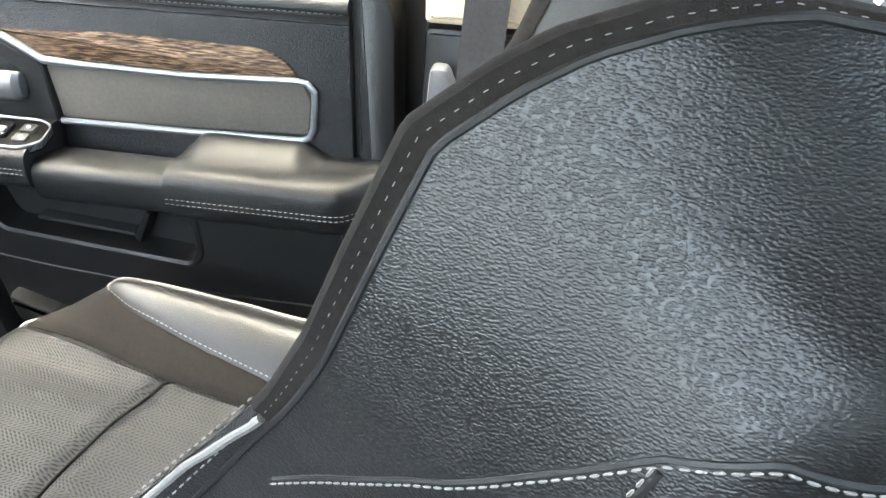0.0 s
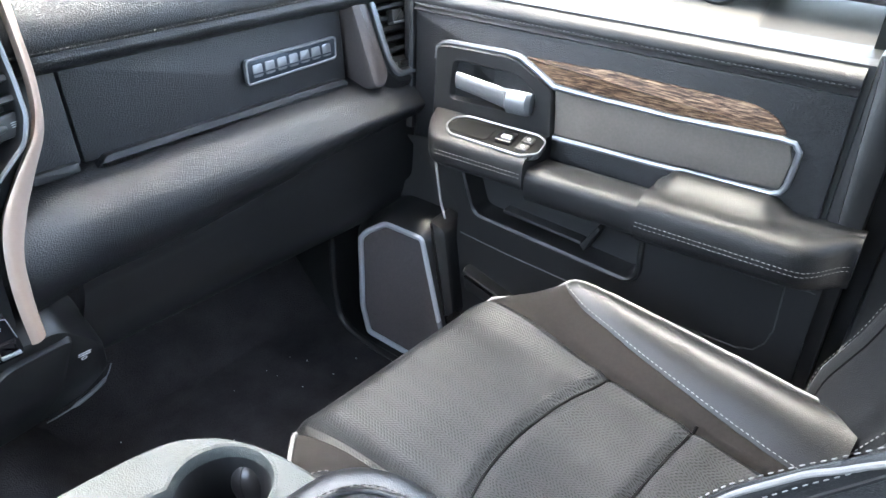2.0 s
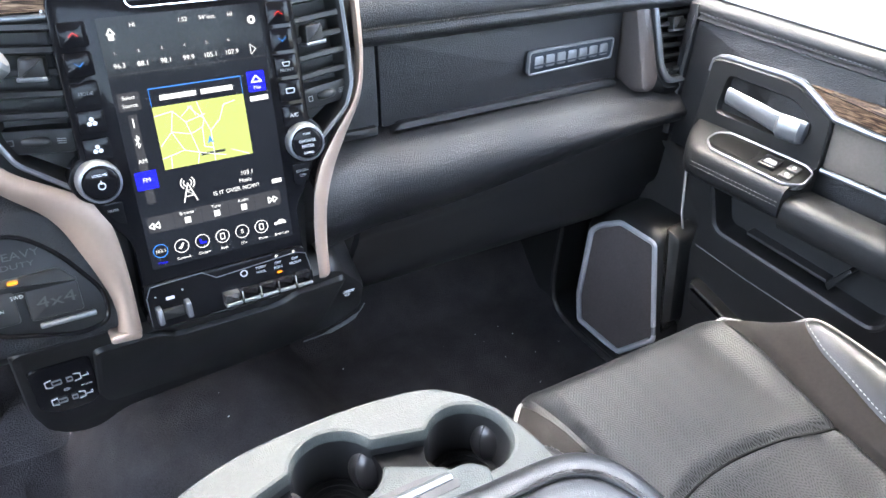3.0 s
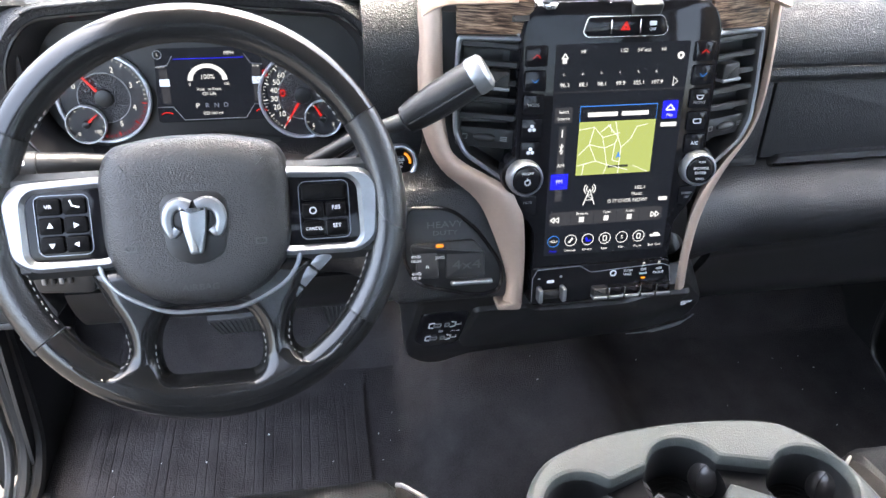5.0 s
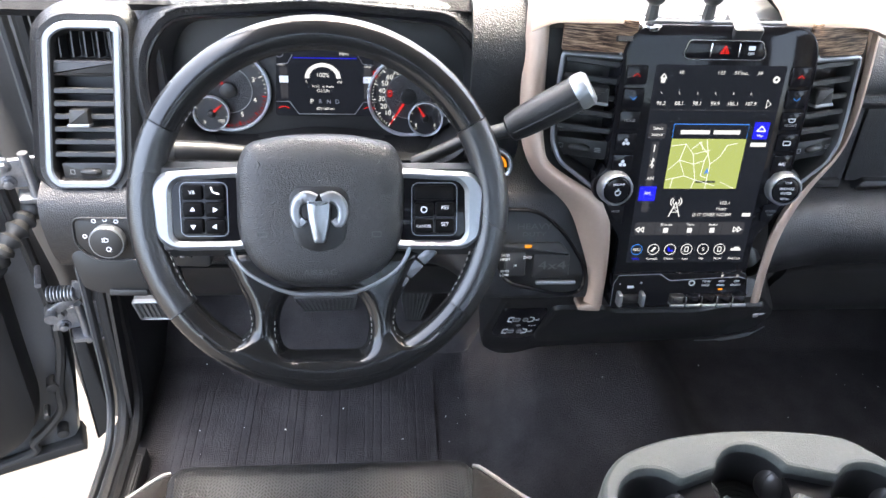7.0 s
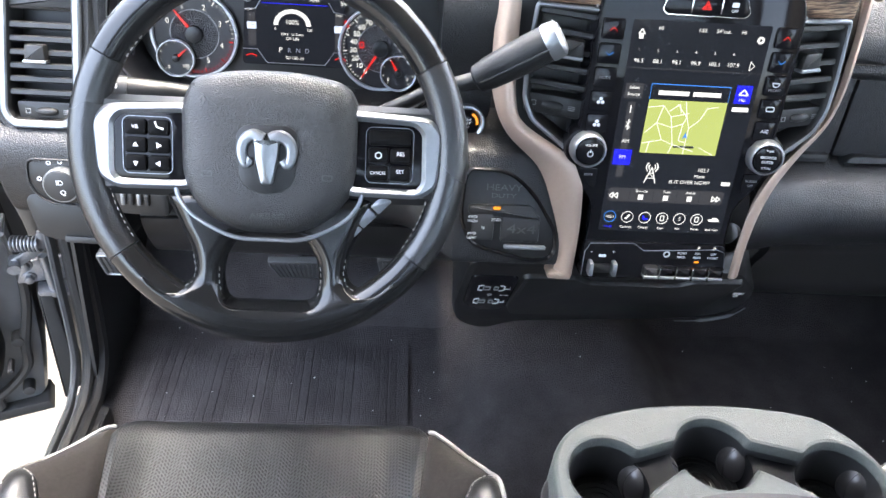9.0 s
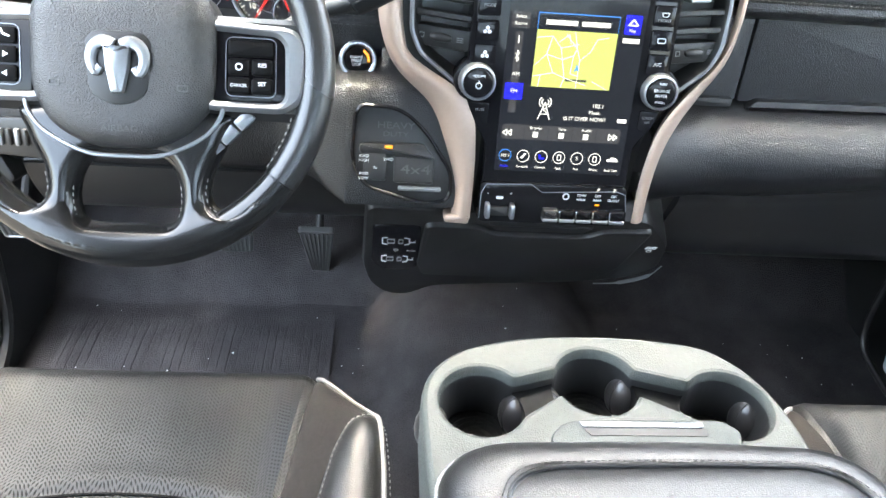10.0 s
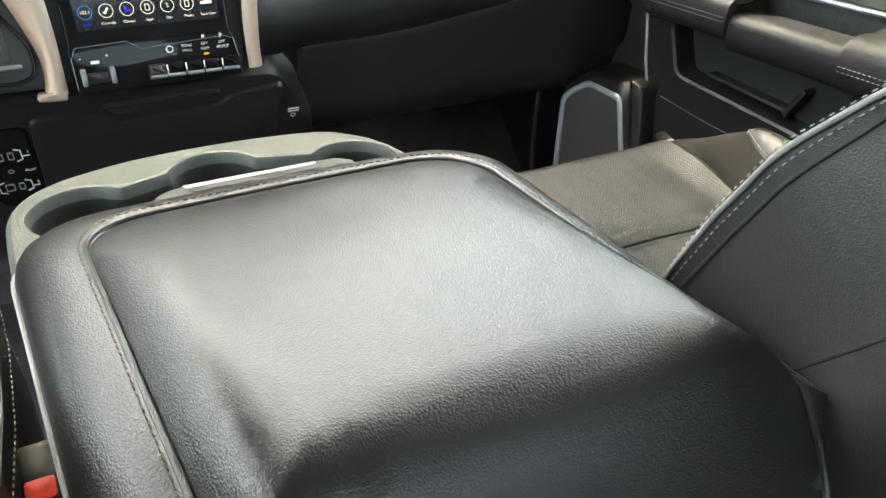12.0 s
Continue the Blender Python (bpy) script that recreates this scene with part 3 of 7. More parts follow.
    for g in (-1, 1):
        part("back_bolster", skin([[back(g * q, s) for q in steps(0.42, 0.655, 14)] for s in ss]), LEATHER, th, "black leather back bolster")
        part("suede_band", skin([[back(g * q, s) + fwd * 0.0015 for q in steps(0.64, rim_q(s), 12)] for s in steps(tip, high, 50)]), SUEDE, th, "dark grey suede edge band")
        part("back_edge", skin([[back(g * q, s) for q in steps(0.66, rim_q(s), 10)] for s in steps(0, tip, 40)]), LEATHER, th)
        part("side_panel", skin([[back(g * q, s) for q in steps(rim_q(s), 1.12, 26)] for s in ss]), LEATHER, th, "grained black leather side panel")
        part("seam_cord", pipe([back(g * rim_q(s), s) + V(g * 0.0005, 0, 0) for s in steps(0, 0.625, 90)], 0.0016, seg=6), DARK, th)
        part("stitching", stitches([back(g * (rim_q(s) - 0.010), s) + fwd * 0.0014 + V(g * 0.001, 0, 0) for s in steps(tip, 0.625, 60)], 0.0002, 0.002, 0.0036), DIM, th)
        part("stitching", stitches([back(g * 0.765, s) + V(g * 0.001, 0, 0) for s in steps(0, tip, 50)], 0.0005, 0.0038, 0.003), THREAD, th)
        part("stitching", stitches([back(g * 0.705, s) + fwd * 0.002 for s in steps(0, tip, 50)], 0.0005, 0.0038, 0.003), THREAD, th)
        part("piping", pipe([back(g * lerp(0.735, 0.785, ease(tip - 0.06, tip, s)), s) + fwd * 0.0015 + V(g * 0.001, 0, 0) for s in steps(0, tip, 50)], 0.0021, seg=8), PIPING, th, "pale welt piping")
        part("stitching", stitches([back(g * 0.44, s) + fwd * 0.001 for s in steps(0.02, 0.58, 60)], 0.0007, 0.0045, 0.003), THREAD, th)
        cross = [back(g * q, table(q, (0.8, 0.335), (0.87, 0.425), (0.95, 0.506), (1.0, 0.531), (1.1, 0.546))) + V(g * 0.0006, 0, 0) for q in steps(0.82, 1.1, 40)]
        part("panel_seam", pipe([p - V(g * 0.0014, 0, 0) for p in cross], 0.0016, seg=6), DARK, th)
        part("stitching", stitches([p + V(0, 0, -0.002) for p in cross], 0.0006, 0.0036, 0.0012), THREAD, th)
        down = [back(g * lerp(0.955, 0.86, ease(0, 0.5, 0.506 - s)), s) for s in steps(0.504, 0.02, 60)]
        part("panel_seam", pipe(down, 0.0014, seg=6), DARK, th)
        part("stitching", stitches([p + V(g * 0.001, 0.003, 0) for p in down[:16]], 0.0006, 0.0036, 0.0012), THREAD, th)
    part("back_shell", skin([[back(q, s) for q in steps(1.1, 1.4, 10) + [-x for x in steps(1.4, 1.1, 10)][1:]] for s in ss]), DARK, th, "dark plastic back shell")
    rim_ = [back(q, high) for q in steps(-1.38, 1.38, 60)]
    hub_ = sum(rim_, V(0, 0, 0)) / len(rim_)
    part("back_top", skin([[lerp(p, hub_, t) + upv * h for p in rim_] for t, h in ((0, 0), (0.15, 0.006), (0.4, 0.011), (0.7, 0.013), (0.97, 0.0135))], close_u=True, cap=True), SUEDE, th, "dark grey suede top")
    part("headrest", skin([[b0 + upv * (0.70 + 0.19 * v) + fwd * (-0.045 + 0.045 * math.cos(a) * (1 - (2 * v - 1) ** 4 * 0.6)) + V(0.125 * math.sin(a) * (1 - 0.25 * (2 * v - 1) ** 6), 0, 0) for a in steps(0, 2 * math.pi, 28)[:-1]] for v in steps(0, 1, 14)], close_u=True, cap=True), LEATHER, th, "padded black leather headrest")
    for g in (-1, 1):
        part("headrest_post", pipe([b0 + upv * 0.62 + fwd * -0.05 + V(g * 0.06, 0, 0), b0 + upv * 0.73 + fwd * -0.045 + V(g * 0.06, 0, 0)], 0.006), CHROME, th, "chrome post")
    return th


seat("passenger_seat", 0.450, -0.210, "black leather passenger seat with suede edges and pale piping", 0.041, 0.025, 0.385, 0.050, 0.91, 0.055, 0.222)
seat("driver_seat", -0.476, -0.155, "black leather driver's seat with suede edges and pale piping", 0.035, 0.045, 0.34, 0.022, bow=0.195)


# ---- console between the seats ----
GRIP = mat("grip_rubber", (0.024, 0.022, 0.0215), 0.3, spec=0.5, bump=0.15, bscale=800)
def console():
    th = thing("centre_console", (0.008, -0.45, FLOOR), "grey moulded centre console with three linked cup holders", "console")
    out = smooth_path([(-0.163, -0.47, 0), (-0.171, -0.36, 0), (-0.168, -0.303, 0), (-0.141, -0.266, 0), (-0.095, -0.246, 0), (-0.041, -0.236, 0), (0.04, -0.234, 0), (0.118, -0.244, 0), (0.150, -0.264, 0), (0.170, -0.290, 0), (0.186, -0.335, 0), (0.194, -0.40, 0), (0.200, -0.47, 0)], 5)
    out = [(p.x, p.y) for p in out][::-1] + [(-0.130, -0.8), (0.232, -0.8)]
    zt = 0.455

    def arc(c, r, a0, a1, n=20):
        return [(c[0] + r * math.cos(radians(lerp(a0, a1, k / n))), c[1] + r * math.sin(radians(lerp(a0, a1, k / n)))) for k in range(n + 1)]

    cl, cm, cr, r = (-0.113, -0.325), (0.004, -0.298), (0.130, -0.325), 0.043
    hole = arc(cl, r, 40, 335) + arc(cm, r, 205, 335) + arc(cr, r, -155, 140, 24)[:] + arc(cm, r, 20, 160)
    hole = rounded(hole, 0.006, 2)
    m = Matrix.Translation((0, 0, 0))
    bm = bmesh.new()
    rings = []
    for pts, z in ((shrink(out, 0.006), zt), (shrink(hole, -0.004), zt)):
        vs = [bm.verts.new((x, y, z)) for x, y in pts]
        rings.append([bm.edges.new((vs[i], vs[(i + 1) % len(vs)])) for i in range(len(vs))])
    bmesh.ops.triangle_fill(bm, edges=rings[0] + rings[1], use_beauty=True, use_dissolve=False)
    body = bmesh.new()
    loft(body, [[V(x, y, z) for x, y in shrink(out, d)] for d, z in ((0.006, zt), (0.003, zt - 0.0015), (0.0008, zt - 0.005), (0, zt - 0.011), (0.0, 0.40), (0.012, 0.25), (0.03, FLOOR + 0.06))], close_u=True)
    part("tray_top", bm, GREY, th, "grey grained tray top")
    part("side_wall", body, GREY, th)
    lin = bmesh.new()
    loft(lin, [[V(x, y, z) for x, y in shrink(hole, d)] for d, z in ((-0.004, zt), (-0.001, zt - 0.001), (0.001, zt - 0.004), (0.002, zt - 0.012))], close_u=True)
    part("cup_rim", lin, GREY, th)
    li = bmesh.new()
    loft(li, [[V(x, y, z) for x, y in shrink(hole, d)] for d, z in ((0.002, zt - 0.012), (0.003, zt - 0.03), (0.006, zt - 0.06))], close_u=True)
    part("cup_liner", li, DARK, th, "black cup holder liner")
    for c in (cl, cm, cr):
        part("cup_floor", slab(disc(r + 0.01, n=36), plane((c[0], c[1], zt - 0.075), (1, 0, 0), (0, 1, 0)), 0, 0.012, 0.004), DARK, th)
        for k in range(5):
            part("anti_slip_ring", rim_of(disc(0.012 + 0.006 * k + 0.0015, n=28), disc(0.012 + 0.006 * k, n=28), plane((c[0], c[1], zt - 0.063), (1, 0, 0), (0, 1, 0)), 0, 0.0015), RUBBER, th)
        for a in (28, 176):
            px, py = c[0] + 0.046 * math.cos(radians(a)), c[1] + 0.046 * math.sin(radians(a))
            turn = Matrix.Translation((px, py, zt - 0.047)) @ Matrix.Rotation(radians(a), 4, "Z")
            fb_ = bmesh.new()
            bmesh.ops.create_uvsphere(fb_, u_segments=20, v_segments=14, radius=1.0, matrix=turn @ Matrix.Diagonal((0.017, 0.020, 0.026, 1)))
            for f in fb_.faces:
                f.smooth = True
            fin = part("grip_finger", fb_, GRIP, th, "grey rubber grip finger")
            part("slit", pipe([turn @ V(-0.0172 * math.cos(q), 0.003 * math.sin(q * 2), 0.0262 * math.sin(q)) for q in steps(-1.4, 1.4, 14)], 0.0006, seg=5), RUBBER, fin)
    for a_, b_ in ((arc(cl, r, -27, 42, 8), arc(cm, r, 158, 207, 8)), (arc(cm, r, -27, 22, 8), arc(cr, r, 138, 207, 8))):
        part("cup_bridge", slab(a_ + b_, plane((0, 0, zt), (1, 0, 0), (0, 1, 0)), -0.074, -0.020), PLATE, th, "shallow black channel between the cups")
    # No scoop is cut here; a thin dark slab stands in for its shade.
    part("scoop_shade", slab(rounded([(-0.036, -0.366), (-0.030, -0.350), (0.0, -0.345), (0.060, -0.345), (0.092, -0.350), (0.100, -0.366)], 0.006), plane((0, 0, zt), (1, 0, 0), (0, 1, 0)), -0.004, 0.0006), PLASTIC, th, "flat dark patch painted in for the shaded thumb scoop")
    # hinged padded lid
    shear = lambda p: V(p.x + 0.1 * max(0, -0.43 - p.y), p.y, p.z + 0.09 * (-0.40 - p.y) - 0.10 * ease(-0.725, -0.83, p.y))
    lo = rounded([(-0.166, -0.84), (-0.163, -0.393), (0.03, -0.386), (0.218, -0.396), (0.226, -0.84)], 0.06, 10)
    mid = (0.035, -0.60)
    li_ = rounded([(-0.114, -0.82), (-0.116, -0.434), (0.03, -0.428), (0.186, -0.428), (0.190, -0.82)], 0.055, 10)

    def ring_(t):
        """From the outer edge (0) over the sewn seam (1) to the middle (2)."""
        if t <= 1:
            return [(lerp(a, c, t), lerp(b, d, t)) for (a, b), (c, d) in zip(lo, li_)]
        return [(lerp(c, mid[0], (t - 1) * 0.9), lerp(d, mid[1], (t - 1) * 0.9)) for c, d in li_]

    big = part("lid", skin([[shear(V(x, y, z)) for x, y in ring_(t)] for t, z in ((0.0, 0.435), (-0.01, 0.45), (0, 0.466), (0.06, 0.476), (0.16, 0.484), (0.32, 0.4905), (0.55, 0.4945), (0.8, 0.4955), (0.93, 0.4948), (0.98, 0.4930), (1.0, 0.4922), (1.015, 0.4930), (1.05, 0.4955), (1.12, 0.4975), (1.2, 0.4985), (1.3, 0.4995), (1.4, 0.4998), (1.5, 0.5), (1.6, 0.5005), (1.75, 0.501), (1.9, 0.501))], close_u=True, cap=True), LEATHER, th, "padded black leather lid with a sewn panel")
    part("seam_welt", pipe([shear(V(x, y, 0.4935)) for x, y in ring_(0.955)], 0.0020, closed=True, seg=8), LEATHER, big, "raised leather welt")
    part("stitching", stitches([shear(V(x, y, 0.4965)) for x, y in ring_(0.88)], 0.0006, 0.004, 0.002), DARK, big)
    part("welt", pipe([shear(V(x, y, 0.464)) for x, y in shrink(lo, -0.001)], 0.002, closed=True, seg=6), DIM, big, "thin welt round the lid")
    ltm = plane((0, 0, 0.4375), (1, 0, 0), (0, 1, -0.08))
    lt = part("latch", slab(rounded([(-0.058, -0.428), (-0.064, -0.392), (-0.052, -0.376), (-0.034, -0.370), (0.098, -0.368), (0.112, -0.382), (0.108, -0.396), (0.088, -0.427)], 0.008), ltm, 0, 0.0155, 0.005), GREY, th, "grey release latch with a silver bar")
    part("latch_bar", slab(rounded([(-0.036, -0.3755), (0.078, -0.3745), (0.076, -0.3815), (-0.033, -0.3825)], 0.0015), ltm, 0.011, 0.0170, 0.0012), SATIN, lt, "silver latch bar")
    part("latch_slot", slab(rounded([(-0.033, -0.3830), (0.080, -0.3820), (0.078, -0.3905), (-0.028, -0.3915)], 0.002), ltm, 0.011, 0.0161), DARK, lt)


console()


def buckle(x, y, z):
    th = thing("belt_buckle", (x, y, FLOOR), "black seat-belt buckle with a red button", "buckle")
    m = plane((x, y, z), (1, 0, 0), (0, 1, 0.4))
    part("stalk", slab(rect(0.02, 0.05, 0.004), m, -z + FLOOR, -0.02), DARK, th)
    part("housing", slab(rect(0.03, 0.055, 0.006), m, -0.04, 0.0, 0.004), DARK, th)
    part("button", slab(rect(0.022, 0.018, 0.003, 0, -0.014), m, -0.004, 0.003, 0.001), mat("red_plastic", (0.6, 0.03, 0.02), 0.4), th, "red push button")


buckle(-0.186, -0.462, 0.31)


# ---- dashboard ----
dash = thing("dashboard", (0, 0.3, 0.3), "black soft-touch dashboard with stitched seams and bronze trim", "dashboard")


def sheet(name, xs, prof, material, parent, label="", depth=0.012, n=4):
    """A skin whose profile (y, z) depends on x."""
    rows = []
    for x in xs:
        rows.append([V(x, p.x, p.y) for p in smooth_path([(a, b, 0) for a, b in prof(x)], n)])
    return part(name, thicken(skin(rows), depth), material, parent, label)


def cowl(x):
    return 0.03 * (x / 0.85) ** 2


def prof_pass_top(x):
    c = cowl(x)
    e = 0.012 * ease(0.6, 0.8, x)
    return [(0.78, 0.815), (0.5, 0.828 - c * 0.3), (0.34, 0.832 - c * 0.3), (0.26, 0.829), (0.20, 0.818), (0.16, 0.802), (0.128 - e, 0.78), (0.106 - e, 0.756), (0.094 - e, 0.734), (0.092 - e, 0.716), (0.0965 - e, 0.7075), (0.0925 - e, 0.70), (0.098 - e, 0.69), (0.113 - e, 0.682), (0.13, 0.679)]


sheet("upper_pad", steps(0.178, 0.86, 26), prof_pass_top, SOFT, dash, "padded black upper dash with a double-stitched seam")
for z, o in ((0.7125, 0.0905), (0.7025, 0.0912)):
    part("stitching", stitches([V(x, o - 0.0022 - 0.012 * ease(0.6, 0.8, x), z) for x in steps(0.185, 0.70, 60)], 0.0006, 0.0045, 0.003), EMBOSS, dash)


def prof_bulge(x):
    u = 0.05 * ease(0.25, 0.78, x)
    i = 0.025 * (1 - ease(0.12, 0.24, x))
    return [(0.125, 0.577), (0.108, 0.573), (0.085, 0.567), (0.06 - i, 0.556), (0.042 - i, 0.538), (0.034 - i, 0.515 + u * 0.3), (0.036 - i, 0.49 + u * 0.6), (0.047 - i, 0.466 + u * 0.85), (0.06 - i, 0.450 + u), (0.074 - i, 0.440 + u)]


sheet("lower_pad", steps(0.128, 0.86, 30), prof_bulge, SOFT, dash, "black rolled lower dash pad")


def prof_glove(x):
    u = 0.05 * ease(0.25, 0.78, x)
    i = 0.02 * (1 - ease(0.12, 0.24, x))
    return [(0.086 - i, 0.462 + u), (0.080 - i, 0.440 + u), (0.084 - i, 0.424 + u * 0.7), (0.091, 0.395 + u * 0.4), (0.10, 0.36), (0.115, 0.325), (0.14, 0.30), (0.2, 0.28), (0.4, 0.27), (0.6, 0.27)]


gb = sheet("glove_box", steps(0.20, 0.86, 24), prof_glove, PLASTIC, dash, "black grained glove box door")
gl = plane((0.352, 0.0915, 0.388), (1, 0, 0.06), (0, -0.24, 1))
part("latch_recess", slab(rounded([(-0.05, -0.012), (-0.05, 0.012), (0.03, 0.012), (0.055, 0.004), (0.05, -0.009), (0.03, -0.012)], 0.008), gl, -0.004, 0.0035, 0.0015), DARK, gb)
part("latch_edge", pipe([gl @ V(x, y, 0.0036) for x, y in ((0.03, 0.0125), (-0.045, 0.0125), (-0.0505, 0.008), (-0.0505, -0.008), (-0.045, -0.0125), (0.03, -0.0125))], 0.0011, seg=6), DIM, gb)
part("latch_handle", slab(rect(0.068, 0.012, 0.003, -0.012, 0.001), gl, 0, 0.006, 0.002), PLASTIC, gb, "black latch handle")
part("latch_symbol", rim_of(disc(0.0042, -0.02, 0.001, 16), disc(0.0028, -0.02, 0.001, 16), gl, 0.005, 0.0066), DIM, gb)

# passenger trim panel with its raised plate
pm = plane((0.465, 0.112, 0.632), (1, 0.02, 0), (0, 0.12, 1))
part("trim_panel", slab(rounded([(-0.213, -0.058), (0.212, -0.058), (0.216, 0.058), (-0.214, 0.058)], 0.006), pm, -0.03, 0.004, 0.003), SOFT, dash, "smooth black trim panel")
part("panel_lip", slab(rounded([(-0.205, -0.066), (-0.19, -0.052), (0.19, -0.050), (0.207, -0.056), (0.205, -0.066)], 0.005), pm, -0.01, 0.016, 0.005), SOFT, dash)
part("trim_panel", slab(rounded([(-0.285, -0.058), (-0.2155, -0.058), (-0.2165, 0.058), (-0.285, 0.058)], 0.005), pm, -0.03, 0.003, 0.003), SOFT, dash)
part("side_slot", slab(rect(0.055, 0.012, 0.002, -0.25, -0.058), pm, -0.01, 0.012, 0.002), DARK, dash)
plm = plane((0.576, 0.1115, 0.628), (1, 0.05, 0.0), (0, 0.12, 1))
plate = part("name_plate", slab(rounded([(-0.086, -0.017), (0.082, -0.015), (0.086, 0.016), (-0.084, 0.0165)], 0.006), plm, 0, 0.008, 0.002), mat("blue_grey_metal", (0.05, 0.06, 0.075), 0.3, metal=0.8), dash, "brushed metal plate with raised blocks")
bl = rounded([(-0.086, -0.017), (0.082, -0.015), (0.086, 0.016), (-0.084, 0.0165)], 0.006)
part("plate_rim", rim_of(shrink(bl, -0.001), shrink(bl, 0.0022), plm, 0.004, 0.0096, 0.0006), SILVER, plate)
for k in range(7):
    part("raised_block", slab(rect(0.017, 0.0175, 0.003, -0.066 + 0.0218 * k, -0.0005 + 0.0002 * k), plm, 0.006, 0.0092, 0.0008), SILVER, plate)
part("plate_bar", slab(rect(0.15, 0.0022, 0.001, -0.001, -0.0045), plm, 0.006, 0.0096), mat("plate_groove", (0.06, 0.07, 0.085), 0.35, metal=0.7), plate)

# ---- driver's side of the dash ----
def prof_drive_low(x):
    n = ease(-0.78, -0.66, x)
    k = 0.02 * ease(-0.34, -0.26, x)
    low_ = [(0.20, 0.605), (0.13, 0.59), (0.09 - k, 0.578), (0.065 - k, 0.565), (0.055 - k, 0.545), (0.052 - k, 0.52), (0.054, 0.49), (0.06, 0.465), (0.07, 0.45)]
    pod_ = [(0.13, 0.605), (0.085, 0.60), (0.052, 0.594), (0.036, 0.582), (0.010, 0.522), (-0.012, 0.466), (-0.006, 0.454), (0.02, 0.448), (0.06, 0.445)]
    t = ease(-0.36, -0.258, x) ** 1.5
    return [(lerp(a, c, t), lerp(b, d, t)) for (a, b), (c, d) in zip(low_, pod_)]


sheet("lower_pad", steps(-0.84, -0.262, 24), prof_drive_low, SOFT, dash, "black rolled lower dash pad")
sheet("knee_panel", steps(-0.68, -0.236, 18), lambda x: [(0.074, 0.452), (0.078, 0.43), (0.09, 0.40), (0.11, 0.37), (0.15, 0.35), (0.3, 0.33), (0.6, 0.33)], PLASTIC, dash, "black plastic knee panel")
part("knee_trim", pipe([V(x, 0.068, 0.452 + 0.012 * math.sin((x + 0.68) * 7)) for x in steps(-0.68, -0.56, 12)], 0.003, seg=6), DARK, dash)
sheet("end_pad", steps(-0.87, -0.66, 10), lambda x: [(0.80, 0.80), (0.5, 0.805), (0.3, 0.80), (0.2, 0.79), (0.165, 0.775)], MATTE, dash, "black pad over the end of the dash")
# fuse cover and release panel at the outer end
fm = plane((-0.757, 0.047, 0.45), (1, 0.0, -0.03), (0, 0.3, 1))
part("end_cover", slab(rounded([(-0.062, 0.028), (-0.052, 0.042), (0.05, 0.035), (0.075, -0.012), (0.055, -0.026), (-0.03, -0.026), (-0.05, -0.018)], 0.008), fm, -0.05, 0.004, 0.004), PLASTIC, dash, "grey-black end cover")
part("release_slot", slab(rect(0.05, 0.009, 0.002, 0.01, -0.022), fm, 0, 0.0075, 0.001), DARK, dash)
# headlamp switch
sm = plane((-0.752, 0.0535, 0.512), (1, 0, -0.02), (0, 0.24, 1))
hs = part("headlamp_switch", slab(rounded([(-0.05, 0.032), (0.06, 0.032), (0.06, -0.03), (-0.028, -0.032), (-0.052, -0.01)], 0.014), sm, -0.02, 0.006, 0.004), PLASTIC, dash, "black headlamp switch panel")
part("switch_rim", rim_of(rounded([(-0.05, 0.032), (0.06, 0.032), (0.06, -0.03), (-0.028, -0.032), (-0.052, -0.01)], 0.014), shrink(rounded([(-0.05, 0.032), (0.06, 0.032), (0.06, -0.03), (-0.028, -0.032), (-0.052, -0.01)], 0.014), 0.003), sm, 0.002, 0.008, 0.001), SOFT, hs)
part("dial", slab(disc(0.021), sm @ Matrix.Translation((-0.006, 0, 0)), 0.004, 0.02, 0.003), DARK, hs, "black rotary dial")
part("dial_ring", rim_of(disc(0.0225), disc(0.0195), sm @ Matrix.Translation((-0.006, 0, 0)), 0.004, 0.018, 0.001), SILVER, hs, "thin silver ring")
words("ID", 0.009, sm, -0.006, 0.005, PRINT, hs, z=0.0203)
words("Q", 0.009, sm, -0.003, -0.008, PRINT, hs, z=0.0203)
for x, y in ((-0.036, 0.004), (-0.022, 0.026), (-0.008, 0.028), (0.006, 0.026)):
    part("mark", rim_of(disc(0.003, x, y, 10), disc(0.0018, x, y, 10), sm, 0.006, 0.0066), PRINT, hs)
dm = plane((-0.66, 0.045, 0.497), (1, 0, 0), (0, 0.24, 1))
dimmer = part("dimmer_panel", slab(rounded([(-0.04, 0.026), (0.03, 0.026), (0.03, -0.026), (-0.04, -0.022)], 0.01), dm, -0.02, 0.003, 0.003), PLASTIC, dash, "panel with dimmer wheels")
for k in range(4):
    part("thumb_wheel", slab(rect(0.006, 0.022, 0.002, -0.026 + 0.01 * k, 0.002), dm, 0.002, 0.008, 0.002), DARK if k % 2 else SILVER, dimmer)

# four-wheel-drive panel beside the column
qm = plane((-0.195, 0.0125, 0.522), (1, 0, 0), (0, 0.371, 0.928))
qo = rounded([(-0.05, 0.058), (0.0, 0.056), (0.034, 0.028), (0.068, -0.024), (0.066, -0.06), (0.034, -0.066), (-0.045, -0.046), (-0.062, -0.01), (-0.058, 0.045)], 0.02, 5)
sheet("drive_pod", steps(-0.262, -0.112, 14), lambda x: [(0.13, 0.605), (0.085, 0.60), (0.052, 0.594), (0.036, 0.582), (0.010, 0.522), (-0.012, 0.466), (-0.006, 0.454), (0.02, 0.448), (0.06, 0.445)], SOFT, dash, "black pod beside the steering column")
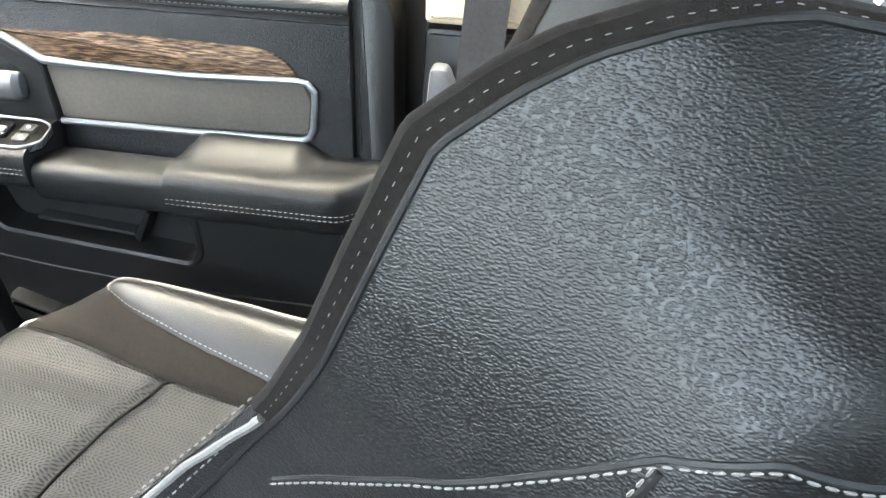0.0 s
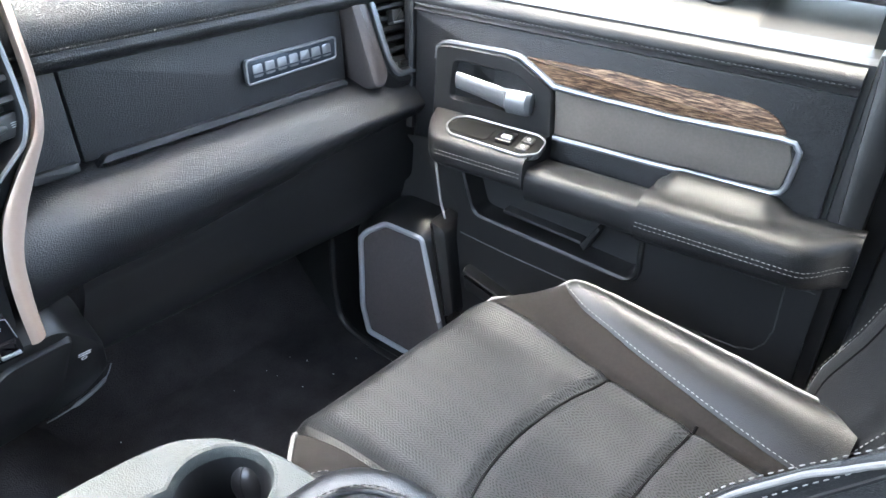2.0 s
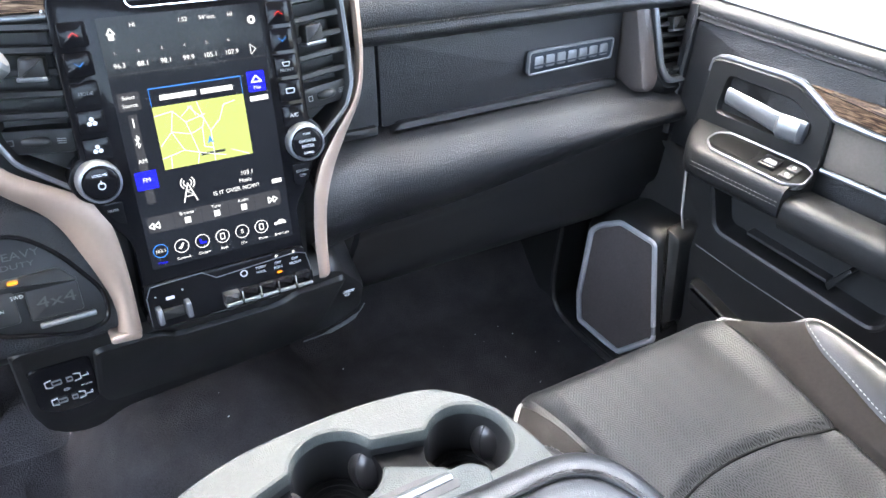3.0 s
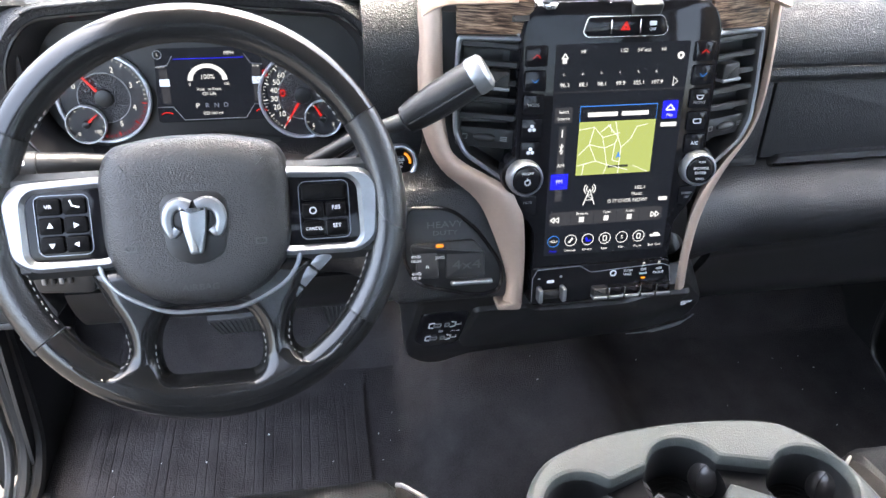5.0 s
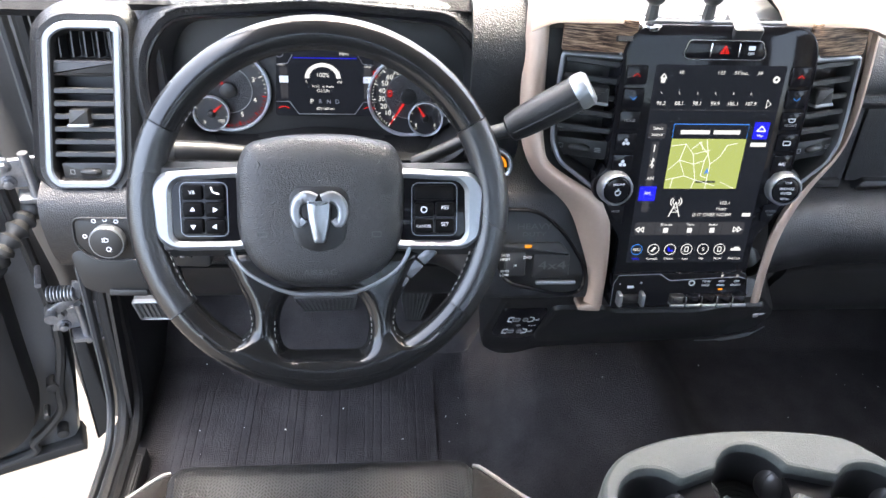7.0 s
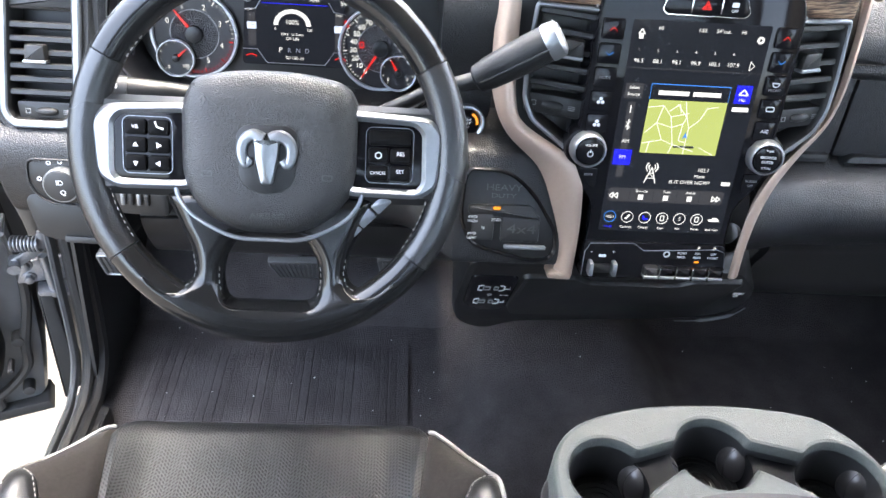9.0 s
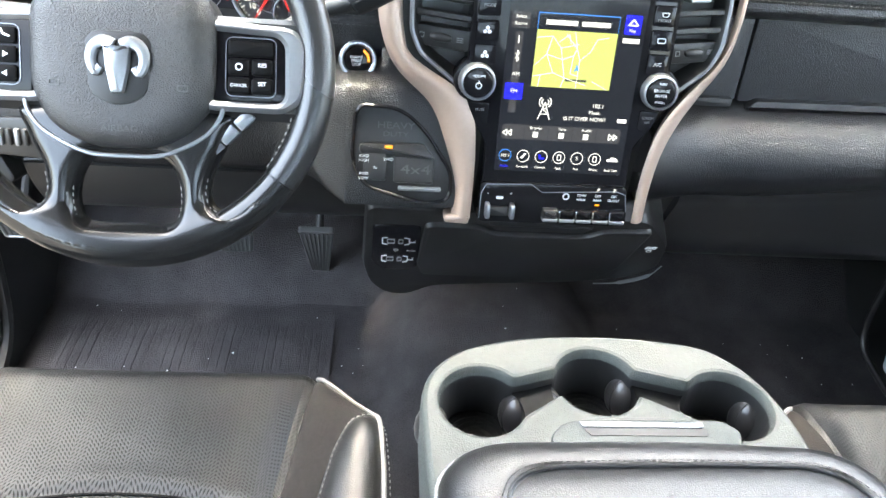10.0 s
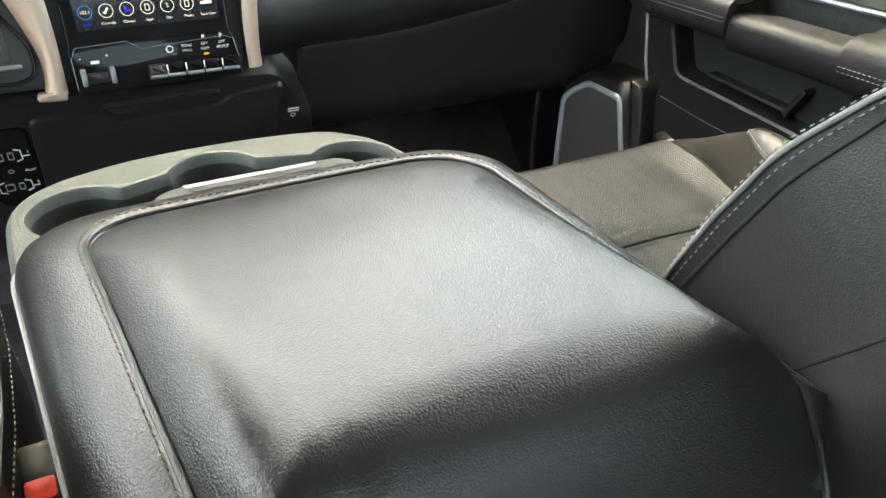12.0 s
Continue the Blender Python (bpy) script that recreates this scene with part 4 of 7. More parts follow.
qp = part("drive_mode_panel", slab(qo, qm, -0.01, 0.004, 0.002), PLASTIC, dash, "black transfer-case switch panel")
part("panel_rim", rim_of(qo, shrink(qo, 0.0045), qm, 0.0, 0.008, 0.002), GLOSS, qp, "glossy black rim")
part("panel_ledge", slab(rounded([(-0.05, 0.01), (0.03, 0.012), (0.045, -0.008), (-0.05, -0.004)], 0.006), qm, 0, 0.008, 0.003), PLASTIC, qp)
part("switch_button", slab(rect(0.028, 0.036, 0.003, -0.03, -0.018), qm, 0, 0.008, 0.002), DARK, qp)
part("switch_button", slab(rect(0.05, 0.036, 0.003, 0.018, -0.02), qm, 0, 0.007, 0.002), DARK, qp)
part("blank_bar", slab(rect(0.054, 0.0055, 0.002, 0.026, -0.0445), qm, 0, 0.010, 0.002), SILVER, qp, "silver bar")
part("indicator_light", slab(rect(0.010, 0.004, 0.002, -0.014, 0.0065), qm, 0, 0.0098, 0.001), AMBER, qp, "lit amber indicator")
words("HEAVY", 0.0115, qm, -0.006, 0.032, EMBOSS, qp, z=0.0042, wide=1.3)
words("DUTY", 0.008, qm, -0.006, 0.0215, EMBOSS, qp, z=0.0042, wide=1.5)
words("4x4", 0.017, qm, 0.02, -0.021, EMBOSS, qp, z=0.0072, wide=1.5)
for body, x, y in (("4WD", -0.044, -0.006), ("HIGH", -0.044, -0.0115), ("4WD", -0.044, -0.028), ("LOW", -0.044, -0.0335), ("2WD", -0.014, -0.009), ("N", -0.03, -0.02)):
    words(body, 0.0052, qm, x, y, PRINT, qp, z=0.0084)

# ---- centre stack ----
SCM = plane((0, 0.0, 0.537), (1, 0, 0), (0, 0.2241, 0.9746))


def sv(z):
    return (z - 0.537) / 0.9746


def sq(pts):
    return [(x, sv(z)) for x, z in pts]


# dark housing behind everything
part("stack_housing", slab(rounded(sq([(-0.215, 0.80), (-0.215, 0.655), (-0.15, 0.59), (-0.115, 0.55), (-0.11, 0.45), (0.11, 0.45), (0.118, 0.55), (0.145, 0.585), (0.19, 0.65), (0.19, 0.79)]), 0.015), SCM, -0.16, -0.045), DARK, dash)


def ribbon(pairs, d, n, parent, material, label, bulge=0.008):
    """A curved strip between an outer and an inner edge; each row (xo, zo, back) (xi, zi, back)."""
    path_o = smooth_path([p[0] for p in pairs], 5)
    path_i = smooth_path([p[1] for p in pairs], 5)
    rows = []
    for o, i in zip(path_o, path_i):
        row = []
        for t in steps(0, 1, n):
            x, z, b = lerp(o.x, i.x, t), lerp(o.y, i.y, t), lerp(o.z, i.z, t)
            row.append(SCM @ V(x, sv(z), -b + bulge * math.sin(math.pi * t) ** 0.7))
        rows.append(row)
    return part("trim_strip", thicken(skin(rows), d), material, parent, label)


ribbon([((-0.226, 0.85, 0.055), (-0.203, 0.85, 0.045)), ((-0.227, 0.81, 0.047), (-0.202, 0.81, 0.033)), ((-0.229, 0.712, 0.04), (-0.200, 0.711, 0.032)), ((-0.223, 0.662, 0.035), (-0.196, 0.664, 0.028)), ((-0.203, 0.622, 0.03), (-0.184, 0.638, 0.022)),
        ((-0.162, 0.586, 0.02), (-0.130, 0.607, 0.006)), ((-0.142, 0.546, 0.012), (-0.110, 0.583, 0.0)), ((-0.124, 0.489, 0.006), (-0.103, 0.528, -0.002)), ((-0.127, 0.452, 0.006), (-0.103, 0.449, -0.002))], 0.008, 8, dash, BRONZE, "satin bronze trim strip")
ribbon([((0.226, 0.815, 0.07), (0.2045, 0.815, 0.03)), ((0.226, 0.74, 0.068), (0.205, 0.74, 0.027)), ((0.223, 0.69, 0.066), (0.2025, 0.688, 0.026)), ((0.212, 0.645, 0.06), (0.190, 0.650, 0.025)), ((0.184, 0.605, 0.05), (0.157, 0.615, 0.016)), ((0.158, 0.57, 0.036), (0.130, 0.585, 0.005)), ((0.140, 0.535, 0.024), (0.115, 0.55, 0.0)), ((0.130, 0.495, 0.016), (0.108, 0.505, -0.002)), ((0.127, 0.452, 0.012), (0.107, 0.452, -0.002))], 0.008, 8, dash, BRONZE, "satin bronze trim strip")
part("trim_foot", slab(rounded(sq([(-0.136, 0.452), (-0.136, 0.444), (-0.105, 0.442), (-0.103, 0.455)]), 0.004), SCM, -0.02, 0.006, 0.003), BRONZE, dash)
# dash pad running down beside the bronze strip
sheet("pad_strip", steps(-0.29, -0.222, 8), lambda x: [(0.5, 0.85), (0.3, 0.848), (0.18, 0.83), (0.12, 0.80), (0.095, 0.765), (0.088, 0.72), (0.09, 0.675), (0.094, 0.658), (0.09, 0.65), (0.096, 0.62), (0.115, 0.595)], SOFT, dash, "stitched black leather pad")
sheet("pad_strip", steps(-0.735, -0.675, 6), lambda x: [(0.5, 0.83), (0.3, 0.825), (0.21, 0.805), (0.168, 0.78), (0.152, 0.75), (0.146, 0.70), (0.144, 0.672), (0.148, 0.662), (0.143, 0.652), (0.142, 0.62), (0.15, 0.59)], SOFT, dash, "stitched black leather pad")
for z in (0.6625, 0.6505):
    part("stitching", stitches([V(x, 0.0885, z) for x in steps(-0.287, -0.225, 8)], 0.0007, 0.0045, 0.003), EMBOSS, dash)
    part("stitching", stitches([V(x, 0.1425, z + 0.006) for x in steps(-0.733, -0.677, 8)], 0.0007, 0.0045, 0.003), EMBOSS, dash)

# tops of the stack: pale moulded collar with a recessed tray
for x0, x1 in ((-0.228, -0.122), (0.072, 0.205)):
    part("top_collar", thicken(skin([[V(lerp(x0, x1, t), y, z - 0.012 * (1 if x0 < 0 else 1) * (1 - math.sin(math.pi * min(1, (t if x0 < 0 else 1 - t) * 3) / 2))) for t in steps(0, 1, 14)] for y, z in ((0.066, 0.812), (0.069, 0.818), (0.077, 0.824), (0.095, 0.830), (0.13, 0.835), (0.16, 0.836))]), 0.01), BRONZE, dash, "pale bronze collar over the vent")
part("top_pad", thicken(skin([[V(x, y, z) for x in steps(-0.215, -0.125, 6)] for y, z in ((0.158, 0.834), (0.25, 0.843), (0.5, 0.845), (0.78, 0.83))]), 0.01), MATTE, dash)
part("top_pad", thicken(skin([[V(x, y, z) for x in steps(0.10, 0.20, 6)] for y, z in ((0.158, 0.834), (0.25, 0.838), (0.5, 0.835), (0.78, 0.82))]), 0.01), MATTE, dash)
for s in (-1, 1):
    wm_ = plane((s * 0.120, 0.008, 0.537), (0.079, s * 0.022, 0), (0, 0.2241, 0.9746))
    part("wood_inlay", slab(rounded([(s * 0.0, sv(0.778)), (s * 0.084, sv(0.772)), (s * 0.086, sv(0.806)), (s * 0.06, sv(0.813)), (s * 0.0, sv(0.815))], 0.004), wm_, -0.03, 0.004, 0.002), WOOD, dash, "dark wood inlay over the vent")


def vent(name, m, outline, slat_lo, slat_hi, count, u0, u1, tab, wheel, fins=None, inset=0.006):
    """An air outlet: silver hoop, dark well, tilted slats, a slider tab and a thumb wheel."""
    v = part(name, rim_of(outline, shrink(outline, inset), m, -0.012, 0.006, 0.002), SATIN, dash, "air vent with a satin silver surround")
    part("well", slab(shrink(outline, inset * 0.6), m, -0.05, -0.034), DARK, v)
    part("well_wall", skin([[m @ V(x, y, z) for x, y in shrink(outline, d)] for d, z in ((inset, 0.004), (inset + 0.003, -0.002), (inset + 0.002, -0.05))], close_u=True), PLASTIC, v)
    for k in range(count):
        t = k / max(1, count - 1)
        y = lerp(slat_hi, slat_lo, t)
        a, b = u0(y), u1(y)
        bm = skin([[m @ V(x, y + dy, z) for x in steps(a, b, 6)] for dy, z in ((0.004, -0.004), (0.0055, -0.002), (0.004, 0.0), (-0.001, 0.0005), (-0.0035, -0.006), (-0.006, -0.03))])
        part("slat", thicken(bm, 0.0016), PLASTIC, v)
    if fins:
        fx0, fx1, fy0, fy1 = fins
        for k in range(5):
            x = lerp(fx0, fx1, (k + 0.5) / 5)
            part("fin", slab(rect(0.0018, fy1 - fy0, 0, x, (fy0 + fy1) / 2), m, -0.03, -0.008), PLASTIC, v)
        part("fin_ledge", slab(rounded([(fx0 - 0.006, fy0 - 0.022), (fx1 + 0.002, fy0 - 0.022), (fx1, fy0 - 0.002), (fx0 - 0.002, fy0 - 0.002)], 0.003), m, -0.03, 0.0, 0.004), PLASTIC, v)
    part("slider_tab", slab(rounded([(tab[0] - 0.013, tab[1] - 0.011), (tab[0] + 0.013, tab[1] - 0.011), (tab[0] + 0.012, tab[1] + 0.010), (tab[0] - 0.010, tab[1] + 0.010)], 0.003), m, -0.004, 0.010, 0.003), PLASTIC, v, "slider tab with a silver edge")
    part("tab_edge", slab(rect(0.027, 0.004, 0.0015, tab[0], tab[1] - 0.010), m, -0.002, 0.0115, 0.001), SILVER, v)
    part("wheel_plate", slab(rounded([(wheel[0] - 0.034, wheel[1] - 0.012), (wheel[0] + 0.034, wheel[1] - 0.012), (wheel[0] + 0.036, wheel[1] + 0.012), (wheel[0] - 0.036, wheel[1] + 0.012)], 0.004), m, -0.03, -0.003, 0.002), PLASTIC, v)
    bm = bmesh.new()
    tube(bm, [m @ V(wheel[0] + x, wheel[1], -0.003) for x in steps(-0.013, 0.013, 8)], [0.0025 + 0.003 * math.sin(math.pi * t) ** 0.5 for t in steps(0, 1, 8)], seg=14)
    part("thumb_wheel", bm, DARK, v)
    part("mark", rim_of(rect(0.006, 0.006, 0.0005, wheel[0] - 0.023, wheel[1]), rect(0.0045, 0.0045, 0.0004, wheel[0] - 0.023, wheel[1]), m, -0.004, -0.0025), DIM, v)
    bm = bmesh.new()
    for k in range(3):
        slab(rect(0.008, 0.0008, 0, wheel[0] + 0.023, wheel[1] - 0.0022 + 0.0022 * k), m, -0.004, -0.0024, bm=bm)
    part("mark", bm, DIM, v)
    return v


# side vents, one at each end of the dash
for s in (-1, 1):
    m = plane((s * 0.765, 0.105 if s < 0 else 0.085, 0.65), (1, 0, 0), (0, 0.33, 0.944))
    o = [(-0.041, 0.112), (-0.019, 0.127), (0.053, 0.127), (0.036, -0.055), (0.020, -0.080), (-0.050, -0.080), (-0.062, -0.062)]
    if s > 0:
        o = [(-x, y) for x, y in o][::-1]
    o = rounded(o, 0.012, 4)
    lo_, hi_ = (lambda y: lerp(-0.055, -0.033, (y + 0.06) / 0.17)), (lambda y: lerp(0.03, 0.045, (y + 0.06) / 0.17))
    if s > 0:
        lo_, hi_ = (lambda y: -lerp(0.03, 0.045, (y + 0.06) / 0.17)), (lambda y: lerp(0.055, 0.033, (y + 0.06) / 0.17))
    vent("air_vent", m, o, -0.038, 0.042, 6, lo_, hi_, (0.006 * -s * -1 - 0.004, 0.012), (-0.008 if s < 0 else 0.008, -0.060), (-0.034, 0.042, 0.083, 0.118) if s < 0 else (-0.042, 0.034, 0.083, 0.118), 0.0095)
    # soft surround of the vent
    part("vent_pod", skin([[m @ V(x, y, z) for x, y in shrink(o, d)] for d, z in ((0.0, -0.002), (-0.008, 0.0), (-0.02, -0.012), (-0.03, -0.05), (-0.034, -0.1))], close_u=True), SOFT, dash)
# bronze-dark bracket on the inner side of the far vent
part("vent_bracket", slab(rounded([(-0.085, 0.12), (-0.058, 0.12), (-0.038, -0.07), (-0.052, -0.088), (-0.075, -0.085)], 0.01), plane((0.765, 0.085, 0.65), (1, 0, 0), (0, 0.33, 0.944)), -0.06, 0.004, 0.008), mat("dark_bronze", (0.07, 0.06, 0.058), 0.4, metal=0.3), dash, "dark bronze vent bracket")

# vents that flank the screen
for s in (-1, 1):
    if s < 0:
        m = plane((-0.120, 0.008, 0.537), (0.079, -0.022, 0), (0, 0.2241, 0.9746))
    else:
        m = plane((0.120, 0.008, 0.537), (0.079, 0.022, 0), (0, 0.2241, 0.9746))
    o = [(s * 0.083, sv(0.772)), (s * 0.083, sv(0.70)), (s * 0.080, sv(0.662)), (s * 0.066, sv(0.637)), (s * 0.006, sv(0.602)), (s * -0.004, sv(0.64)), (s * -0.002, sv(0.776))]
    o = rounded(o if s < 0 else o, 0.008, 3)
    ua = lambda y: -0.076 if s < 0 else 0.002
    ub = lambda y: -0.002 if s < 0 else 0.076
    vent("air_vent", m, o, sv(0.682), sv(0.762), 5, ua, ub, (s * 0.032, sv(0.728)), (s * 0.043, sv(0.658)), None, 0.0055)


# ---- touchscreen unit ----
unit = thing("touchscreen_unit", (0, 0.02, 0.45), "glossy black touchscreen unit showing a radio page and a map", "touchscreen")
half = [(0.080, 0.8135), (0.100, 0.8105), (0.112, 0.800), (0.1185, 0.784), (0.1205, 0.74), (0.121, 0.645), (0.126, 0.615), (0.112, 0.575), (0.092, 0.548), (0.092, 0.505), (0.096, 0.448)]
bez = rounded(sq([(-x, z) for x, z in half] + [(x, z) for x, z in half[::-1]]), 0.010, 4)
part("bezel", slab(bez, SCM, -0.045, 0.002, 0.004), GLOSS, unit, "piano black bezel")
part("bezel_edge", pipe([SCM @ V(x, y, -0.006) for x, y in sorted(p for p in shrink(bez, -0.0018) if p[1] > sv(0.772))], 0.0022, seg=8), SILVER, unit, "thin satin silver line over the bezel")
SX0, SX1, SZ0, SZ1 = -0.0785, 0.0815, sv(0.514), sv(0.769)
part("screen", slab(rect(SX1 - SX0, SZ1 - SZ0, 0.002, (SX0 + SX1) / 2, (SZ0 + SZ1) / 2), SCM, 0.001, 0.0026), SCREEN, unit, "lit portrait touchscreen")
scr = unit


def at(a, b):
    return lerp(SX0, SX1, a), lerp(SZ1, SZ0, b)


def say(body, a, b, size, material=WHITE, align="CENTER", wide=1.0):
    x, y = at(a, b)
    return words(body, size, SCM, x, y, material, scr, "screen_text", z=0.0031, align=align, wide=wide)


def blot(a0, b0, a1, b1, material, name="screen_field", z=0.0029, r=0.0):
    x0, y0 = at(a0, b1)
    x1, y1 = at(a1, b0)
    return part(name, slab(rect(x1 - x0, y1 - y0, r, (x0 + x1) / 2, (y0 + y1) / 2), SCM, 0.002, z), material, scr)


def line(pts, w, material, z=0.0036, name="screen_line"):
    """Flat strokes between points given in screen shares."""
    bm = bmesh.new()
    for (a, b), (c, d) in zip(pts, pts[1:]):
        p, q = Vector(at(a, b)), Vector(at(c, d))
        t = (q - p)
        if t.length < 1e-6:
            continue
        n = Vector((-t.y, t.x)).normalized() * w / 2
        slab([tuple(p - n), tuple(q - n), tuple(q + n), tuple(p + n)], SCM, 0.003, z, bm=bm)
    return part(name, bm, material, scr)


blot(0.0, 0.205, 1.0, 0.209, BAND)
for a, body in ((0.2, "HI"), (0.5, "1:52"), (0.655, "54\u00b0out."), (0.80, "HI")):
    say(body, a, 0.034, 0.0058)
for k, (n, f) in enumerate((("1.", "96.3"), ("2.", "88.1"), ("3.", "98.1"), ("4.", "99.9"), ("5.", "105.1"), ("6.", "107.9"))):
    say(n, 0.07 + 0.139 * k, 0.128, 0.004)
    say(f, 0.08 + 0.139 * k, 0.176, 0.0066)
line([(0.90, 0.155), (0.90, 0.195), (0.935, 0.175), (0.90, 0.155)], 0.0006, WHITE)
line([(0.045, 0.062), (0.068, 0.04), (0.091, 0.062)], 0.0014, WHITE, name="home_icon")
blot(0.052, 0.058, 0.084, 0.082, WHITE, "home_icon", 0.0032)
x, y = at(0.935, 0.062)
part("gear_icon", rim_of(disc(0.0042, x, y, 16), disc(0.0018, x, y, 16), SCM, 0.002, 0.0034), WHITE, scr)
blot(0.02, 0.275, 0.155, 0.345, BAND, r=0.001)
say("Select", 0.088, 0.295, 0.0052)
say("Source", 0.088, 0.325, 0.0052)
blot(0.06, 0.36, 0.115, 0.72, BAND, z=0.0027)
blot(0.21, 0.272, 0.805, 0.344, SKYBLUE, "map_title_edge", 0.0027)
blot(0.214, 0.276, 0.801, 0.344, SCREEN, "map_title", 0.0030)
blot(0.27, 0.302, 0.50, 0.322, WHITE, "title_bar", 0.0033)
blot(0.53, 0.302, 0.74, 0.322, WHITE, "title_bar", 0.0033)
blot(0.212, 0.345, 0.803, 0.596, MAPGREEN, "map", 0.0031)
for pts in ([(0.214, 0.38), (0.33, 0.37), (0.40, 0.42), (0.53, 0.40)], [(0.49, 0.347), (0.52, 0.42), (0.55, 0.47), (0.545, 0.594)], [(0.33, 0.37), (0.30, 0.45), (0.22, 0.50)], [(0.30, 0.45), (0.42, 0.47), (0.50, 0.45), (0.52, 0.42)],
            [(0.42, 0.47), (0.45, 0.55), (0.43, 0.594)], [(0.214, 0.55), (0.36, 0.53), (0.45, 0.55), (0.62, 0.58)], [(0.36, 0.53), (0.30, 0.45)], [(0.55, 0.47), (0.62, 0.43), (0.66, 0.375), (0.74, 0.365)], [(0.40, 0.42), (0.42, 0.47)], [(0.26, 0.594), (0.27, 0.54)],
            [(0.50, 0.45), (0.49, 0.53), (0.545, 0.54)], [(0.38, 0.395), (0.45, 0.36), (0.47, 0.40)], [(0.66, 0.56), (0.78, 0.594)], [(0.43, 0.36), (0.52, 0.42)]):
    line(pts, 0.0007, MAPLINE, name="map_road")
blot(0.46, 0.555, 0.62, 0.565, DARK, "map_bar", 0.0034)
ax, ay = at(0.535, 0.505)
part("map_arrow", slab([(ax - 0.003, ay - 0.004), (ax, ay - 0.002), (ax + 0.003, ay - 0.004), (ax, ay + 0.004)], SCM, 0.003, 0.0039), SKYBLUE, scr)
blot(0.845, 0.262, 0.965, 0.345, BLUE, "map_button", 0.0031, 0.001)
line([(0.87, 0.305), (0.905, 0.28), (0.94, 0.305), (0.87, 0.305)], 0.0016, WHITE)
say("Map", 0.905, 0.328, 0.0048)
blot(0.845, 0.362, 0.97, 0.382, WHITE, "badge_bar", 0.0031)
line([(0.085, 0.375), (0.085, 0.41)], 0.0012, WHITE)
line([(0.07, 0.452), (0.10, 0.478), (0.085, 0.49), (0.085, 0.44), (0.10, 0.452), (0.07, 0.478)], 0.0008, WHITE, name="bluetooth_icon")
say("AM", 0.09, 0.545, 0.0064)
blot(0.02, 0.585, 0.155, 0.66, BLUE, "fm_button", 0.0031)
say("FM", 0.088, 0.622, 0.0066)
for r in (0.0042, 0.0072):
    for s in (-1, 1):
        x, y = at(0.335, 0.665)
        part("antenna_wave", rim_of([(x + s * (r + 0.0006) * math.cos(radians(t)), y + (r + 0.0006) * math.sin(radians(t))) for t in steps(-50, 50, 8)] + [(x + s * (r - 0.0006) * math.cos(radians(t)), y + (r - 0.0006) * math.sin(radians(t))) for t in steps(50, -50, 8)],
             [(x + s * r * math.cos(radians(t)), y + r * math.sin(radians(t))) for t in steps(-50, 50, 8)] + [(x + s * (r - 0.0001) * math.cos(radians(t)), y + (r - 0.0001) * math.sin(radians(t))) for t in steps(50, -50, 8)], SCM, 0.002, 0.0034), WHITE, scr)
line([(0.29, 0.745), (0.335, 0.665), (0.38, 0.745)], 0.0012, WHITE, name="antenna_icon")
line([(0.305, 0.72), (0.365, 0.72), (0.315, 0.695), (0.355, 0.695)], 0.0008, WHITE, name="antenna_icon")
say("103.1", 0.74, 0.672, 0.0068)
say("Music", 0.72, 0.703, 0.0062)
say("IS IT OVER NOW?", 0.65, 0.735, 0.0066)
blot(0.905, 0.726, 0.975, 0.744, WHITE, "title_bar", 0.0031)
blot(0.03, 0.775, 0.95, 0.845, BAND, "control_band", 0.0027, 0.004)
for k in range(4):
    blot(0.2 + 0.186 * k, 0.785, 0.203 + 0.186 * k, 0.845, SCREEN, z=0.003)
for a, body in ((0.29, "Browse"), (0.49, "Tune"), (0.68, "Audio")):
    say(body, a, 0.788, 0.005)
    blot(a - 0.02, 0.806, a + 0.02, 0.832, WHITE, "control_icon", 0.0031)
for a, s in ((0.09, -1), (0.88, 1)):
    for o in (-0.022, 0.014):
        line([(a + o, 0.80), (a + o + s * 0.03, 0.814), (a + o, 0.828), (a + o, 0.80)], 0.0012, WHITE)
